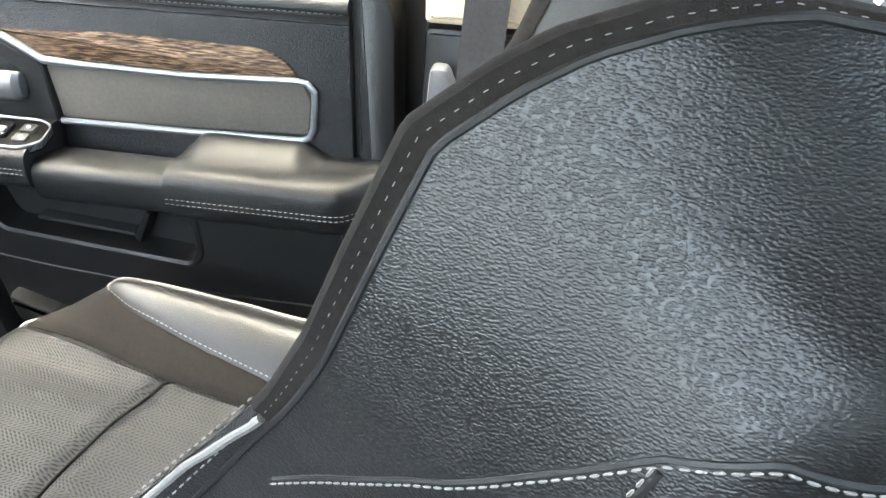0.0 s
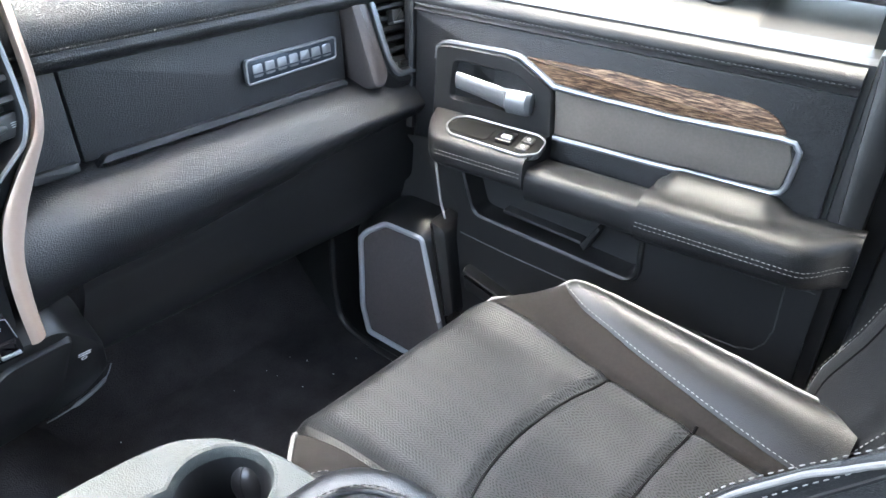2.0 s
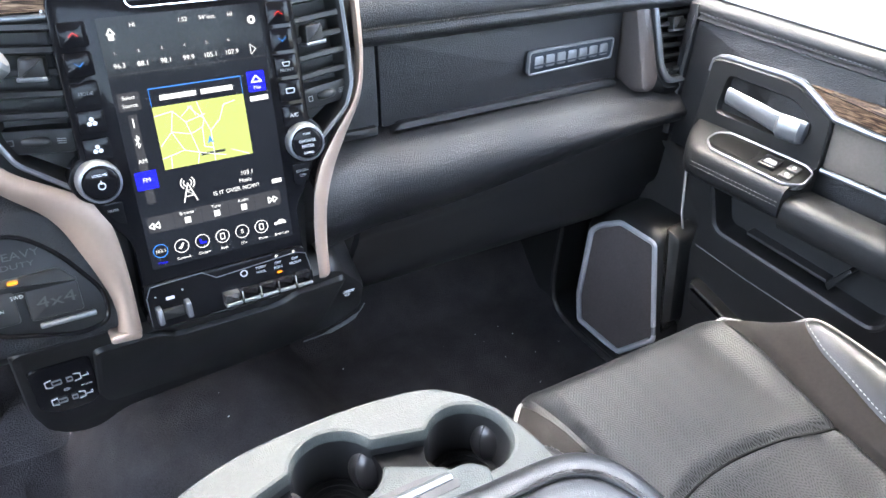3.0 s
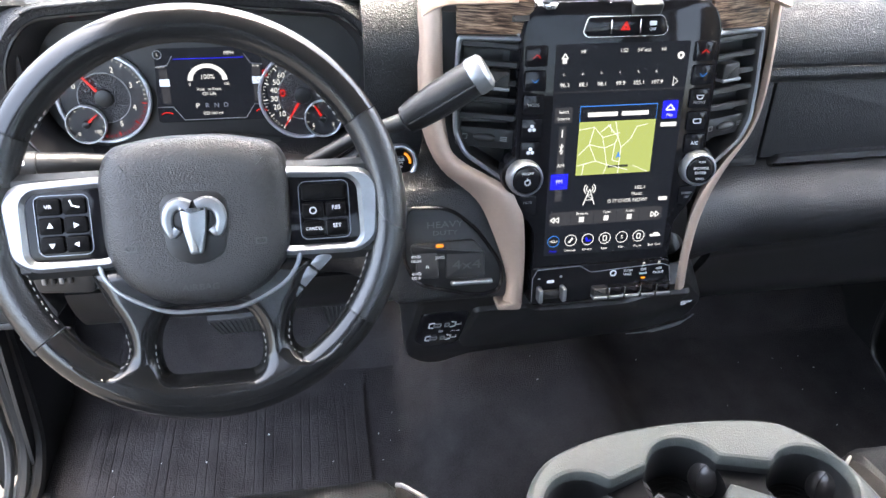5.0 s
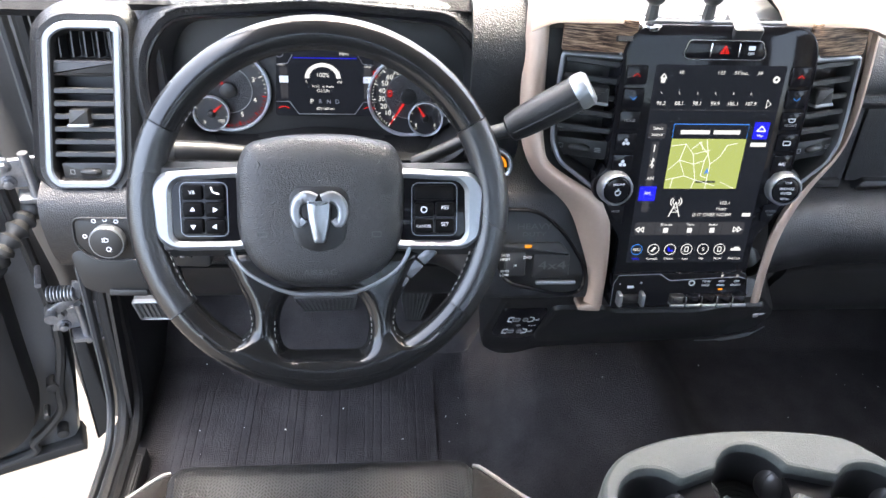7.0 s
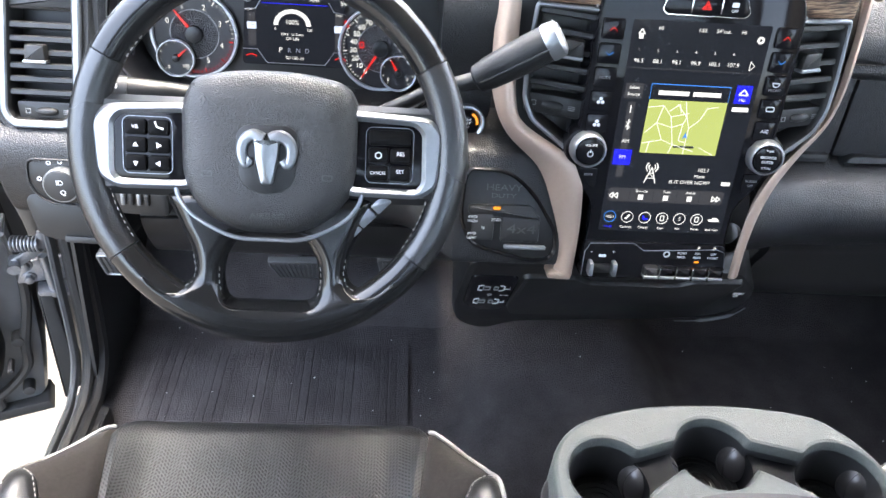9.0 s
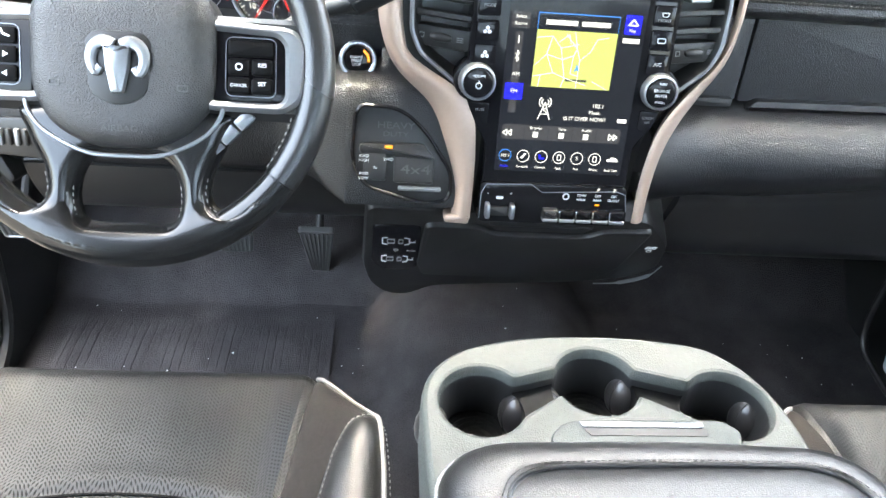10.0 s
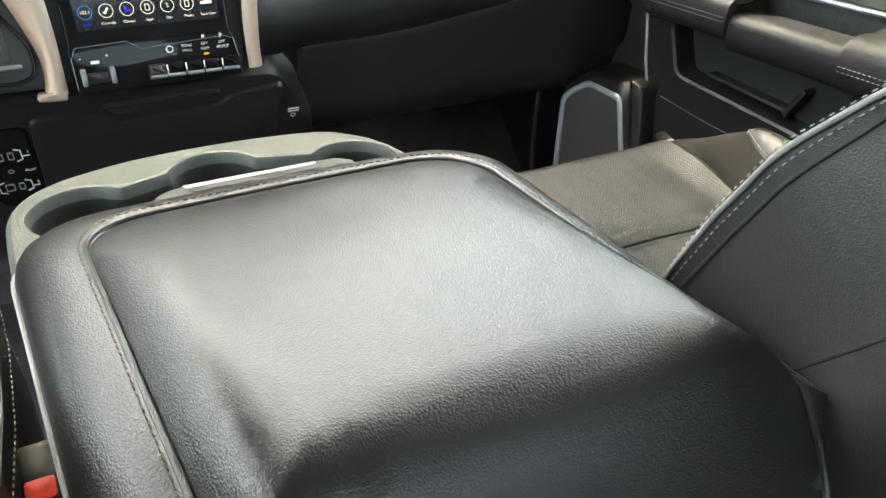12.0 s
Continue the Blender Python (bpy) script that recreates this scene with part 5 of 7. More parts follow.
for k, (body, col) in enumerate((("Media", BLUE), ("Controls", WHITE), ("Climate", WHITE), ("Apps", WHITE), ("Nav", WHITE), ("Phone", WHITE), ("Back Cam", WHITE))):
    a = 0.075 + 0.1405 * k
    say(body, a, 0.977, 0.0042, col)
    x, y = at(a, 0.925)
    if k < 6:
        part("app_ring", rim_of(disc(0.0078, x, y, 24), disc(0.0071, x, y, 24), SCM, 0.002, 0.0033), SKYBLUE if k == 0 else WHITE if k != 3 else WHITE, scr)
    if k == 0:
        words("103.1", 0.0052, SCM, x, y, WHITE, scr, "screen_text", z=0.0034)
    elif k == 4:
        words("S", 0.0072, SCM, x, y, WHITE, scr, "screen_text", z=0.0034)
    elif k == 2:
        part("climate_icon", slab(rounded([(x - 0.0035, y + 0.003), (x - 0.001, y + 0.003), (x, y - 0.001), (x + 0.0045, y - 0.0005), (x + 0.004, y - 0.003), (x - 0.0025, y - 0.003)], 0.0008), SCM, 0.002, 0.0034), BLUE, scr)
    elif k == 1:
        part("seat_icon", slab(rounded([(x - 0.004, y - 0.002), (x - 0.001, y - 0.0035), (x + 0.0035, y + 0.003), (x + 0.001, y + 0.0038), (x - 0.001, y)], 0.0008), SCM, 0.002, 0.0034), WHITE, scr)
    elif k == 6:
        part("truck_icon", slab(rounded([(x - 0.007, y - 0.002), (x + 0.007, y - 0.002), (x + 0.006, y + 0.001), (x + 0.003, y + 0.0032), (x - 0.002, y + 0.0032), (x - 0.003, y + 0.001), (x - 0.007, y + 0.001)], 0.0006), SCM, 0.002, 0.0034), WHITE, scr)
    else:
        part("app_icon", rim_of(rect(0.0052, 0.0076, 0.001, x, y), rect(0.0036, 0.0056, 0.0006, x, y), SCM, 0.002, 0.0034), WHITE, scr)

# hard keys round the screen
for s, rows in ((-1, ("", "", "MODE", "fan", "fan", "AUTO")), (1, ("", "", "FRONT", "rear", "A/C", "car"))):
    for k, body in enumerate(rows):
        z = 0.757 - 0.0268 * k
        x = s * (0.1005 + 0.0006 * k)
        part("hard_key", slab(rect(0.026, 0.0235, 0.003, x, sv(z)), SCM, 0.0, 0.0042, 0.0015), GLOSS, unit)
        if k < 2:
            d = 0.0028 if k == 0 else -0.0028
            bm = bmesh.new()
            for q in (-1, 1):
                slab([(x, sv(z) + d * 0.7 + 0.0004), (x + q * 0.0042, sv(z) - d * 0.7 + 0.0004), (x + q * 0.0042, sv(z) - d * 0.7 - 0.0005), (x, sv(z) + d * 0.7 - 0.0005)], SCM, 0.004, 0.0047, bm=bm)
            part("arrow_mark", bm, RED if k == 0 else SKYBLUE, unit)
        elif body in ("MODE", "AUTO", "FRONT", "A/C"):
            words(body, 0.0048 if body != "A/C" else 0.006, SCM, x, sv(z) - (0.005 if body == "FRONT" else 0), DIM if body != "A/C" else PRINT, unit, "key_text", z=0.0044)
            if body == "FRONT":
                part("key_icon", rim_of(rounded([(x - 0.005, sv(z) + 0.004), (x + 0.005, sv(z) + 0.004), (x + 0.003, sv(z) - 0.001), (x - 0.003, sv(z) - 0.001)], 0.001), shrink(rounded([(x - 0.005, sv(z) + 0.004), (x + 0.005, sv(z) + 0.004), (x + 0.003, sv(z) - 0.001), (x - 0.003, sv(z) - 0.001)], 0.001), 0.0008), SCM, 0.004, 0.0046), PRINT, unit)
        elif body == "fan":
            bm = bmesh.new()
            for q in range(3):
                t = radians(90 + 120 * q)
                slab(disc(0.0022, x + 0.0028 * math.cos(t), sv(z) + 0.0028 * math.sin(t), 10), SCM, 0.004, 0.0047, bm=bm)
            part("fan_icon", bm, PRINT, unit)
        else:
            part("key_icon", rim_of(rect(0.010, 0.006, 0.0015, x, sv(z)), rect(0.0082, 0.0042, 0.001, x, sv(z)), SCM, 0.004, 0.0046), PRINT, unit)
for s, body in ((-1, ("MUTE",)), (1, ("SCREEN", "OFF"))):
    x, z = s * 0.104, 0.583
    part("hard_key", slab(rounded([(x - 0.012, sv(z) + 0.013), (x + 0.012, sv(z) + 0.013), (x + (0.012 if s < 0 else -0.002), sv(z) - 0.014), (x - (0.012 if s > 0 else -0.002), sv(z) - 0.010)], 0.003), SCM, 0, 0.004, 0.0012), GLOSS, unit)
    for k, b in enumerate(body):
        words(b, 0.0042, SCM, x + s * -0.001, sv(z) + 0.004 - 0.0055 * k, DIM, unit, "key_text", z=0.0042)

# hazard row over the screen
hz = rounded(sq([(-0.049, 0.781), (-0.044, 0.797), (0.044, 0.797), (0.051, 0.781), (0.046, 0.776), (-0.044, 0.776)]), 0.004)
part("hazard_panel", slab(hz, SCM, 0, 0.0045, 0.002), GLOSS, unit)
part("hazard_rim", rim_of(shrink(hz, -0.0008), shrink(hz, 0.0004), SCM, 0, 0.0042), CHROME, unit)
for x in (-0.017, 0.017):
    part("divider", slab(rect(0.0016, 0.016, 0, x, sv(0.7865)), SCM, 0, 0.0055, 0.0005), CHROME, unit)
bm = bmesh.new()
for r0, r1 in ((0.0066, 0.0052), (0.0036, 0.0022)):
    tri_ = lambda r: [(r * math.cos(radians(a)), sv(0.7858) + r * math.sin(radians(a))) for a in (210, 330, 90)]
    rim_of(tri_(r0), tri_(r1), SCM, 0.004, 0.0051, bm=bm)
part("hazard_triangle", bm, RED, unit, "red hazard triangle")
words("OFF", 0.0045, SCM, 0.032, sv(0.7825), PRINT, unit, "key_text", z=0.0047)
part("key_icon", slab(rect(0.008, 0.005, 0.001, 0.032, sv(0.789)), SCM, 0.004, 0.0048), PRINT, unit)

# rotary knobs
for s in (-1, 1):
    km = plane((s * 0.11, 0.019, 0.62), (1, 0, 0), (0, 0.2241, 0.9746)) @ pose(0, 0, 0, 0, -s * 4, 0)
    kb = part("knob", slab(disc(0.0175, n=40), km, -0.002, 0.019, 0.003), GLOSS, unit, "black rotary knob with a chrome collar")
    bm = bmesh.new()
    rows = []
    for r_, z_ in ((0.0215, -0.003), (0.0215, 0.006), (0.0205, 0.016), (0.0195, 0.0175), (0.0178, 0.0178), (0.0178, 0.010)):
        rows.append([km @ V(r_ * (1 + (0.018 if (k % 2 and z_ > 0.003) else 0)) * math.cos(2 * math.pi * k / 64), r_ * (1 + (0.018 if (k % 2 and z_ > 0.003) else 0)) * math.sin(2 * math.pi * k / 64), z_) for k in range(64)])
    part("knob_collar", loft(bm, rows, close_u=True), SILVER, kb, "knurled chrome collar")
    part("knob_base", slab(disc(0.026, n=36), km, -0.02, 0.001, 0.003), GLOSS, kb)
    if s < 0:
        words("VOLUME", 0.0038, km, 0, 0.0085, PRINT, kb, z=0.0193)
        part("power_icon", rim_of(disc(0.0038, 0, -0.0025, 18), disc(0.0028, 0, -0.0025, 18), km, 0.018, 0.0195), PRINT, kb)
        part("power_icon", slab(rect(0.001, 0.004, 0, 0, 0.0012), km, 0.018, 0.0196), PRINT, kb)
    else:
        for body, y in (("TUNE", 0.011), ("BROWSE", 0.003), ("ENTER", -0.003), ("SCROLL", -0.0105)):
            words(body, 0.0048 if abs(y) < 0.005 else 0.0034, km, 0, y, PRINT, kb, z=0.0193)

# switch row under the screen
row_o = rounded(sq([(-0.094, 0.500), (0.092, 0.500), (0.098, 0.470), (0.099, 0.447), (-0.094, 0.447)]), 0.008)
part("switch_panel", slab(row_o, SCM, -0.02, 0.006, 0.003), GLOSS, unit)
part("row_edge", pipe([SCM @ V(x, sv(z), 0.0065) for x, z in ((-0.092, 0.452), (-0.092, 0.485), (-0.086, 0.497), (-0.03, 0.499), (-0.015, 0.489), (0.08, 0.494), (0.092, 0.49), (0.096, 0.468))], 0.0005, seg=6), SATIN, unit)
for k in range(5):
    x = -0.003 + 0.0215 * k
    sb = part("toggle_key", slab(rounded([(x - 0.0095, -0.006), (x + 0.0095, -0.006), (x + 0.0095, 0.007), (x - 0.0095, 0.007)], 0.002), SCM @ Matrix.Translation((0, sv(0.463), 0)), 0.0, 0.017, 0.004), DARK if k == 0 else GLOSS, unit, "silver-edged toggle key")
    part("key_edge", slab(rect(0.019, 0.0042, 0.001, x, -0.0065), SCM @ Matrix.Translation((0, sv(0.463), 0)), 0.002, 0.0185, 0.001), SILVER, sb)
    if k:
        part("key_edge", slab(rect(0.0022, 0.013, 0.0008, x - 0.0103, 0.0), SCM @ Matrix.Translation((0, sv(0.463), 0)), 0.002, 0.0175, 0.0006), CHROME, sb)
for x, body in ((0.040, ("TOW/", "HAUL")), (0.061, ("OFF", "REAR")), (0.082, ("OFF", "FRONT"))):
    for k, b in enumerate(body):
        words(b, 0.0045, SCM, x - 0.004, sv(0.487) - 0.0055 * k, PRINT, unit, "key_text", z=0.0063)
for x in (0.056, 0.077):
    words("P", 0.007, SCM, x + 0.0005, sv(0.4945), WHITE, unit, "key_text", z=0.0063)
part("brake_icon", rim_of(disc(0.0042, 0.016, sv(0.485), 18), disc(0.0031, 0.016, sv(0.485), 18), SCM, 0.004, 0.0066), PRINT, unit)
part("indicator_light", slab(rect(0.006, 0.0022, 0.0008, 0.0575, sv(0.4755)), SCM, 0.004, 0.0068), AMBER, unit, "lit amber bar")
for x in (-0.083, -0.052):
    part("brake_lever", slab(rect(0.006, 0.019, 0.002, x, sv(0.465)), SCM, 0, 0.019, 0.002), SILVER, unit, "silver trailer-brake lever")
part("brake_lever_body", slab(rect(0.024, 0.012, 0.002, -0.0675, sv(0.463)), SCM, 0, 0.011, 0.002), DARK, unit)
words("-", 0.008, SCM, -0.083, sv(0.4855), PRINT, unit, "key_text", z=0.0063)
words("+", 0.007, SCM, -0.054, sv(0.4855), PRINT, unit, "key_text", z=0.0063)
part("brake_icon", slab(rect(0.009, 0.0035, 0.001, -0.068, sv(0.480)), SCM, 0.004, 0.0068), PRINT, unit)

# ---- tray on top of the stack with two ball mounts and a power socket ----
part("top_tray", thicken(skin([[V(x, y, z) for y, z in ((0.060, 0.800), (0.066, 0.797), (0.11, 0.797), (0.24, 0.802), (0.27, 0.815), (0.28, 0.842))] for x in steps(-0.128, 0.10, 10)]), 0.006), DARK, dash, "dark recessed tray")
part("tray_surround", thicken(skin([[V(x, y, z) for x in steps(-0.125, 0.10, 8)] for y, z in ((0.28, 0.842), (0.5, 0.845), (0.78, 0.83))]), 0.006), MATTE, dash)


def ball_mount(x, y):
    th = thing("ball_mount", (x, y, 0.806), "small ball mount on a chrome disc in the dash tray", "mount", "ball mounts")
    m = plane((x, y, 0.806), (1, 0, 0), (0, 1, 0))
    part("base_disc", slab(disc(0.019), m, 0, 0.006, 0.002), CHROME, th)
    part("stem", pipe([V(x, y, 0.81), V(x, y, 0.835)], [0.008, 0.006]), RUBBER, th)
    bm = bmesh.new()
    bmesh.ops.create_uvsphere(bm, u_segments=16, v_segments=10, radius=0.0125, matrix=Matrix.Translation((x, y, 0.842)))
    part("ball", bm, RUBBER, th, "black rubber ball")


ball_mount(-0.0875, 0.078)
ball_mount(-0.0195, 0.080)
ps = thing("power_socket", (0.024, 0.074, 0.806), "dark power socket cap in the dash tray", "socket")
m = plane((0.024, 0.074, 0.804), (1, 0, 0), (0, 1, 0.25))
part("cap", slab(rect(0.037, 0.036, 0.005), m, -0.006, 0.012, 0.004), PLASTIC, ps)
part("cap_mark", rim_of(rect(0.014, 0.008, 0.002, 0, 0.006), rect(0.011, 0.005, 0.001, 0, 0.006), m, 0.011, 0.0126), PRINT, ps)
words("12V", 0.006, m, 0, -0.006, PRINT, ps, z=0.0122)

# ---- instrument cluster ----
KM = plane((-0.483, 0.18, 0.65), (1, 0, 0), (0, 0.2425, 0.970))
cl_o = rounded([(-0.201, 0.072), (-0.208, 0.012), (-0.19, -0.036), (-0.14, -0.064), (-0.07, -0.062), (0.0, -0.050), (0.07, -0.062), (0.145, -0.066), (0.19, -0.04), (0.206, 0.012), (0.206, 0.072), (0.17, 0.112), (0.0, 0.124), (-0.17, 0.112)], 0.03, 4)
clu = thing("instrument_cluster", (-0.483, 0.18, 0.58), "lit instrument cluster with two ringed dials and a display", "gauges")
part("face", slab(cl_o, KM, -0.03, -0.004), DARK, clu)
part("shroud", skin([[KM @ V(x, y, z) for x, y in shrink(cl_o, d)] for d, z in ((-0.004, 0.064), (0.0, 0.062), (0.004, 0.05), (0.010, 0.0), (0.012, -0.006))], close_u=True), DARK, clu, "black cluster shroud")
part("shroud_edge", pipe([KM @ V(x, y, 0.063) for x, y in shrink(cl_o, -0.002)], 0.0022, closed=True, seg=6), GLOSS, clu)
part("hood", skin([[KM @ V(x * (1 + 0.0), y, z) for x, y in shrink(cl_o, d)] for d, z in ((-0.004, 0.062), (-0.012, 0.066), (-0.024, 0.060), (-0.034, 0.045), (-0.042, 0.01), (-0.045, -0.06))], close_u=True), SOFT, dash, "padded black hood round the gauges")
sheet("hood_top", steps(-0.70, -0.262, 20), lambda x: [(0.78, 0.83), (0.5, 0.845), (0.3, 0.84 + 0.008 * (1 - ((x + 0.483) / 0.22) ** 2)), (0.22, 0.82 + 0.012 * (1 - ((x + 0.483) / 0.22) ** 2)), (0.17, 0.80 + 0.012 * (1 - ((x + 0.483) / 0.22) ** 2)), (0.15, 0.79)], MATTE, dash, "stitched black pad over the gauges")
pad = [p for p in shrink(cl_o, -0.014) if p[1] > 0.088 and abs(p[0]) < 0.185]
pad = sorted(pad)
part("pad_welt", pipe([KM @ V(x, y, 0.0672) for x, y in pad], 0.0022, seg=8), SOFT, dash, "raised seam of the hood pad")
for o in (-0.0095, -0.0185):
    part("stitching", stitches([KM @ V(x, y, 0.0664 - 0.18 * abs(o + 0.012)) for x, y in sorted(p for p in shrink(cl_o, o) if p[1] > 0.09 and abs(p[0]) < 0.185)], 0.0007, 0.0045, 0.003), DARK, dash)
# Added dark sheet that hides the overlit shelf below the gauges.
sheet("shelf_cover", steps(-0.70, -0.27, 12), lambda x: [(0.165, 0.604), (0.125, 0.603), (0.104, 0.597), (0.094, 0.585), (0.092, 0.572)], MATTE, dash, "dark cover added over the overlit shelf under the gauges")
part("lower_rail", skin([[KM @ V(x, -0.062 + 0.012 * math.cos(x * 16) * (abs(x) < 0.1) + dy, z) for x in steps(-0.17, 0.17, 30)] for dy, z in ((0.012, 0.0), (0.010, 0.01), (0.004, 0.02), (-0.004, 0.04), (-0.008, 0.06))]), DARK, clu)


def gauge(cx, cy, r, marks, first, last, red_from, needle, label, lift=0.0):
    face = KM @ Matrix.Translation((0, 0, lift))
    ga = part("dial", slab(disc(r - 0.002, cx, cy, 48), face, -0.004, 0.0, 0.0), mat("dial_face", (0.012, 0.012, 0.014), 0.5, bump=0.3, bscale=700), clu, label)
    part("dial_ring", rim_of(disc(r, cx, cy, 48), disc(r * 0.93, cx, cy, 48), face, -0.002, 0.006, 0.0012), RING, ga, "chrome ring")
    if r > 0.03:
        part("inner_ring", rim_of(disc(r * 0.56, cx, cy, 40), disc(r * 0.54, cx, cy, 40), face, 0, 0.0012), DIM, ga)
        part("inner_disc", slab(disc(r * 0.53, cx, cy, 40), face, 0, 0.0008), mat("honeycomb", (0.05, 0.05, 0.052), 0.4, bump=1.0, bscale=500, kind="pebble", dist=0.002), ga)
    white, red = bmesh.new(), bmesh.new()
    a0, a1 = first, last
    for k in range(41):
        a = radians(lerp(a0, a1, k / 40))
        long = k % 5 == 0
        r0, r1 = r * 0.89, r * (0.79 if long else 0.84)
        c, s = math.cos(a), math.sin(a)
        w = (0.0005 if long else 0.00025) * (1 if r > 0.03 else 0.5)
        if r < 0.03 and k % 5:
            continue
        slab([(cx + r1 * c + w * s, cy + r1 * s - w * c), (cx + r0 * c + w * s, cy + r0 * s - w * c), (cx + r0 * c - w * s, cy + r0 * s + w * c), (cx + r1 * c - w * s, cy + r1 * s + w * c)], face, 0, 0.0012, bm=red if k / 40 > red_from else white)
    part("dial_marks", white, WHITE, ga)
    if red.verts:
        part("red_marks", red, RED, ga)
    else:
        red.free()
    for body, a in marks:
        a = radians(a)
        words(body, r * (0.17 if r > 0.03 else 0.26), face, cx + r * 0.65 * math.cos(a), cy + r * 0.65 * math.sin(a), WHITE, ga, "dial_number", z=0.0012)
    a = radians(needle)
    c, s = math.cos(a), math.sin(a)
    part("needle", slab([(cx + 0.2 * r * c + 0.0014 * s, cy + 0.2 * r * s - 0.0014 * c), (cx + 0.82 * r * c + 0.0004 * s, cy + 0.82 * r * s - 0.0004 * c), (cx + 0.82 * r * c - 0.0004 * s, cy + 0.82 * r * s + 0.0004 * c), (cx + 0.2 * r * c - 0.0014 * s, cy + 0.2 * r * s + 0.0014 * c)], face, 0.003, 0.0046), RED, ga, "red needle")
    part("hub", slab(disc(r * 0.2, cx, cy, 24), face, 0, 0.006, 0.002), PLASTIC, ga)
    return ga


gauge(-0.122, 0.012, 0.056, [(str(k), 155 - 44 * k) for k in range(7)], 155, -109, 0.62, 128, "rev counter with a red needle")
gauge(0.119, 0.006, 0.056, [(str(10 * k), 237 - 17.2 * k) for k in range(12)], 237, 31, 2, 237, "speedometer with a red needle")
gauge(-0.146, -0.018, 0.024, [("0", 230), ("100", -40)], 225, -45, 2, 40, "small oil pressure dial", 0.008)
gauge(0.143, -0.023, 0.024, [("E", 215), ("F", -35)], 225, -45, 2, 120, "small fuel dial", 0.008)
dy = lambda v: 0.0182 + 0.815 * v
disp = part("display", slab(rounded([(-0.062, -0.022), (-0.055, 0.069), (0.070, 0.069), (0.078, -0.022)], 0.006), KM, -0.004, 0.001), SCREEN, clu, "lit driver display")
part("display_line", slab(rect(0.085, 0.0008, 0, 0.008, dy(0.047)), KM, 0, 0.0018), BLUE, disp)
for s in (-1, 1):
    part("display_edge", pipe([KM @ V(0.008 + s * x, dy(y), 0.0018) for x, y in ((0.068, -0.025), (0.050, -0.025), (0.038, -0.046), (0.0, -0.046))], 0.0006, seg=5), DIM, disp)
    part("display_edge", pipe([KM @ V(0.008 + s * x, dy(y), 0.0018) for x, y in ((0.064, 0.036), (0.050, 0.038), (0.043, 0.052))], 0.0006, seg=5), DIM, disp)
arcp = lambda r, a: (0.004 + r * math.cos(radians(a)), dy(0.014) + 0.85 * r * math.sin(radians(a)))
part("oil_arc", slab([arcp(0.024, a) for a in steps(0, 180, 24)] + [arcp(0.018, a) for a in steps(180, 0, 24)], KM, 0, 0.0018), WHITE, disp)
for body, x, y, size in (("100%", 0.004, 0.019, 0.0095), ("0", -0.018, 0.008, 0.0055), ("100", 0.026, 0.008, 0.0055), ("Hold   to Reset", 0.004, 0.0005, 0.0055), ("Oil Life", 0.004, -0.0065, 0.0068), ("021160 mi", 0.006, -0.037, 0.0066), ("MPH", 0.033, 0.054, 0.0072), ("54", 0.070, 0.052, 0.0095), ("F", 0.079, 0.052, 0.005), ("S", -0.052, 0.054, 0.006), ("MENU", -0.050, 0.036, 0.004), ("Range", 0.064, 0.034, 0.0042), ("103", 0.064, 0.012, 0.005)):
    words(body, size * 0.85, KM, x, dy(y), WHITE, disp, "display_text", z=0.0018)
for k, c in enumerate("PRND"):
    words(c, 0.0095 if k == 0 else 0.008, KM, -0.012 + 0.0115 * k, dy(-0.025), WHITE if k == 0 else DIM, disp, "display_text", z=0.0018)
for s in (-1, 1):
    part("side_slider", slab(rect(0.010, 0.042, 0.001, 0.008 + s * 0.056, dy(0.006)), KM, 0, 0.0015), BAND, disp)
    part("side_slider", slab(rect(0.012, 0.009, 0.001, 0.008 + s * 0.056, dy(0.012)), KM, 0, 0.0017), PRINT, disp)
    part("small_gauge", pipe([KM @ V(0.008 + s * 0.058 + 0.009 * math.cos(radians(a)), dy(-0.042) + 0.007 * math.sin(radians(a)), 0.0018) for a in steps(40, 140, 8)], 0.0006, seg=5), RED, disp)
part("compass", rim_of(disc(0.0055, -0.052, dy(0.054), 20), disc(0.0046, -0.052, dy(0.054), 20), KM, 0, 0.0018), DIM, disp)
for x, y in ((0.074, 0.036), (0.094, 0.010)):
    part("warning_light", rim_of(rect(0.0055, 0.0085, 0.0015, x, y), rect(0.0035, 0.0062, 0.001, x, y), KM, 0, 0.0022), RED, disp, "red warning light")

# start button
im = plane((-0.251, 0.082, 0.609), (1, 0.1, 0), (0, 0.35, 0.94))
st = thing("start_button", (-0.251, 0.09, 0.609), "round black start button in a chrome ring", "button")
part("button", slab(disc(0.0165), im, -0.02, 0.004, 0.002), GLOSS, st)
part("ring", rim_of(disc(0.0235, n=36), disc(0.0175, n=36), im, -0.02, 0.006, 0.002), SILVER, st)
for body, y in (("ENGINE", 0.0035), ("START", -0.001), ("STOP", -0.0055)):
    words(body, 0.0045, im, -0.002, y, PRINT, st, z=0.0042)
part("run_light", slab([(0.0145 * math.cos(radians(a)), 0.0145 * math.sin(radians(a))) for a in steps(-10, 60, 8)] + [(0.0115 * math.cos(radians(a)), 0.0115 * math.sin(radians(a))) for a in steps(60, -10, 8)], im, 0.002, 0.0045), AMBER, st)

# ---- steering wheel ----
WM = plane((-0.463, -0.105, 0.673), (1, 0, 0), (0, 0.5, 0.866))
sw = thing("steering_wheel", (-0.463, -0.06, 0.66), "black leather steering wheel with silver spokes and a large centre pad", "steering wheel")


def wp(x, y, z=0.0):
    return WM @ V(x, y, z)


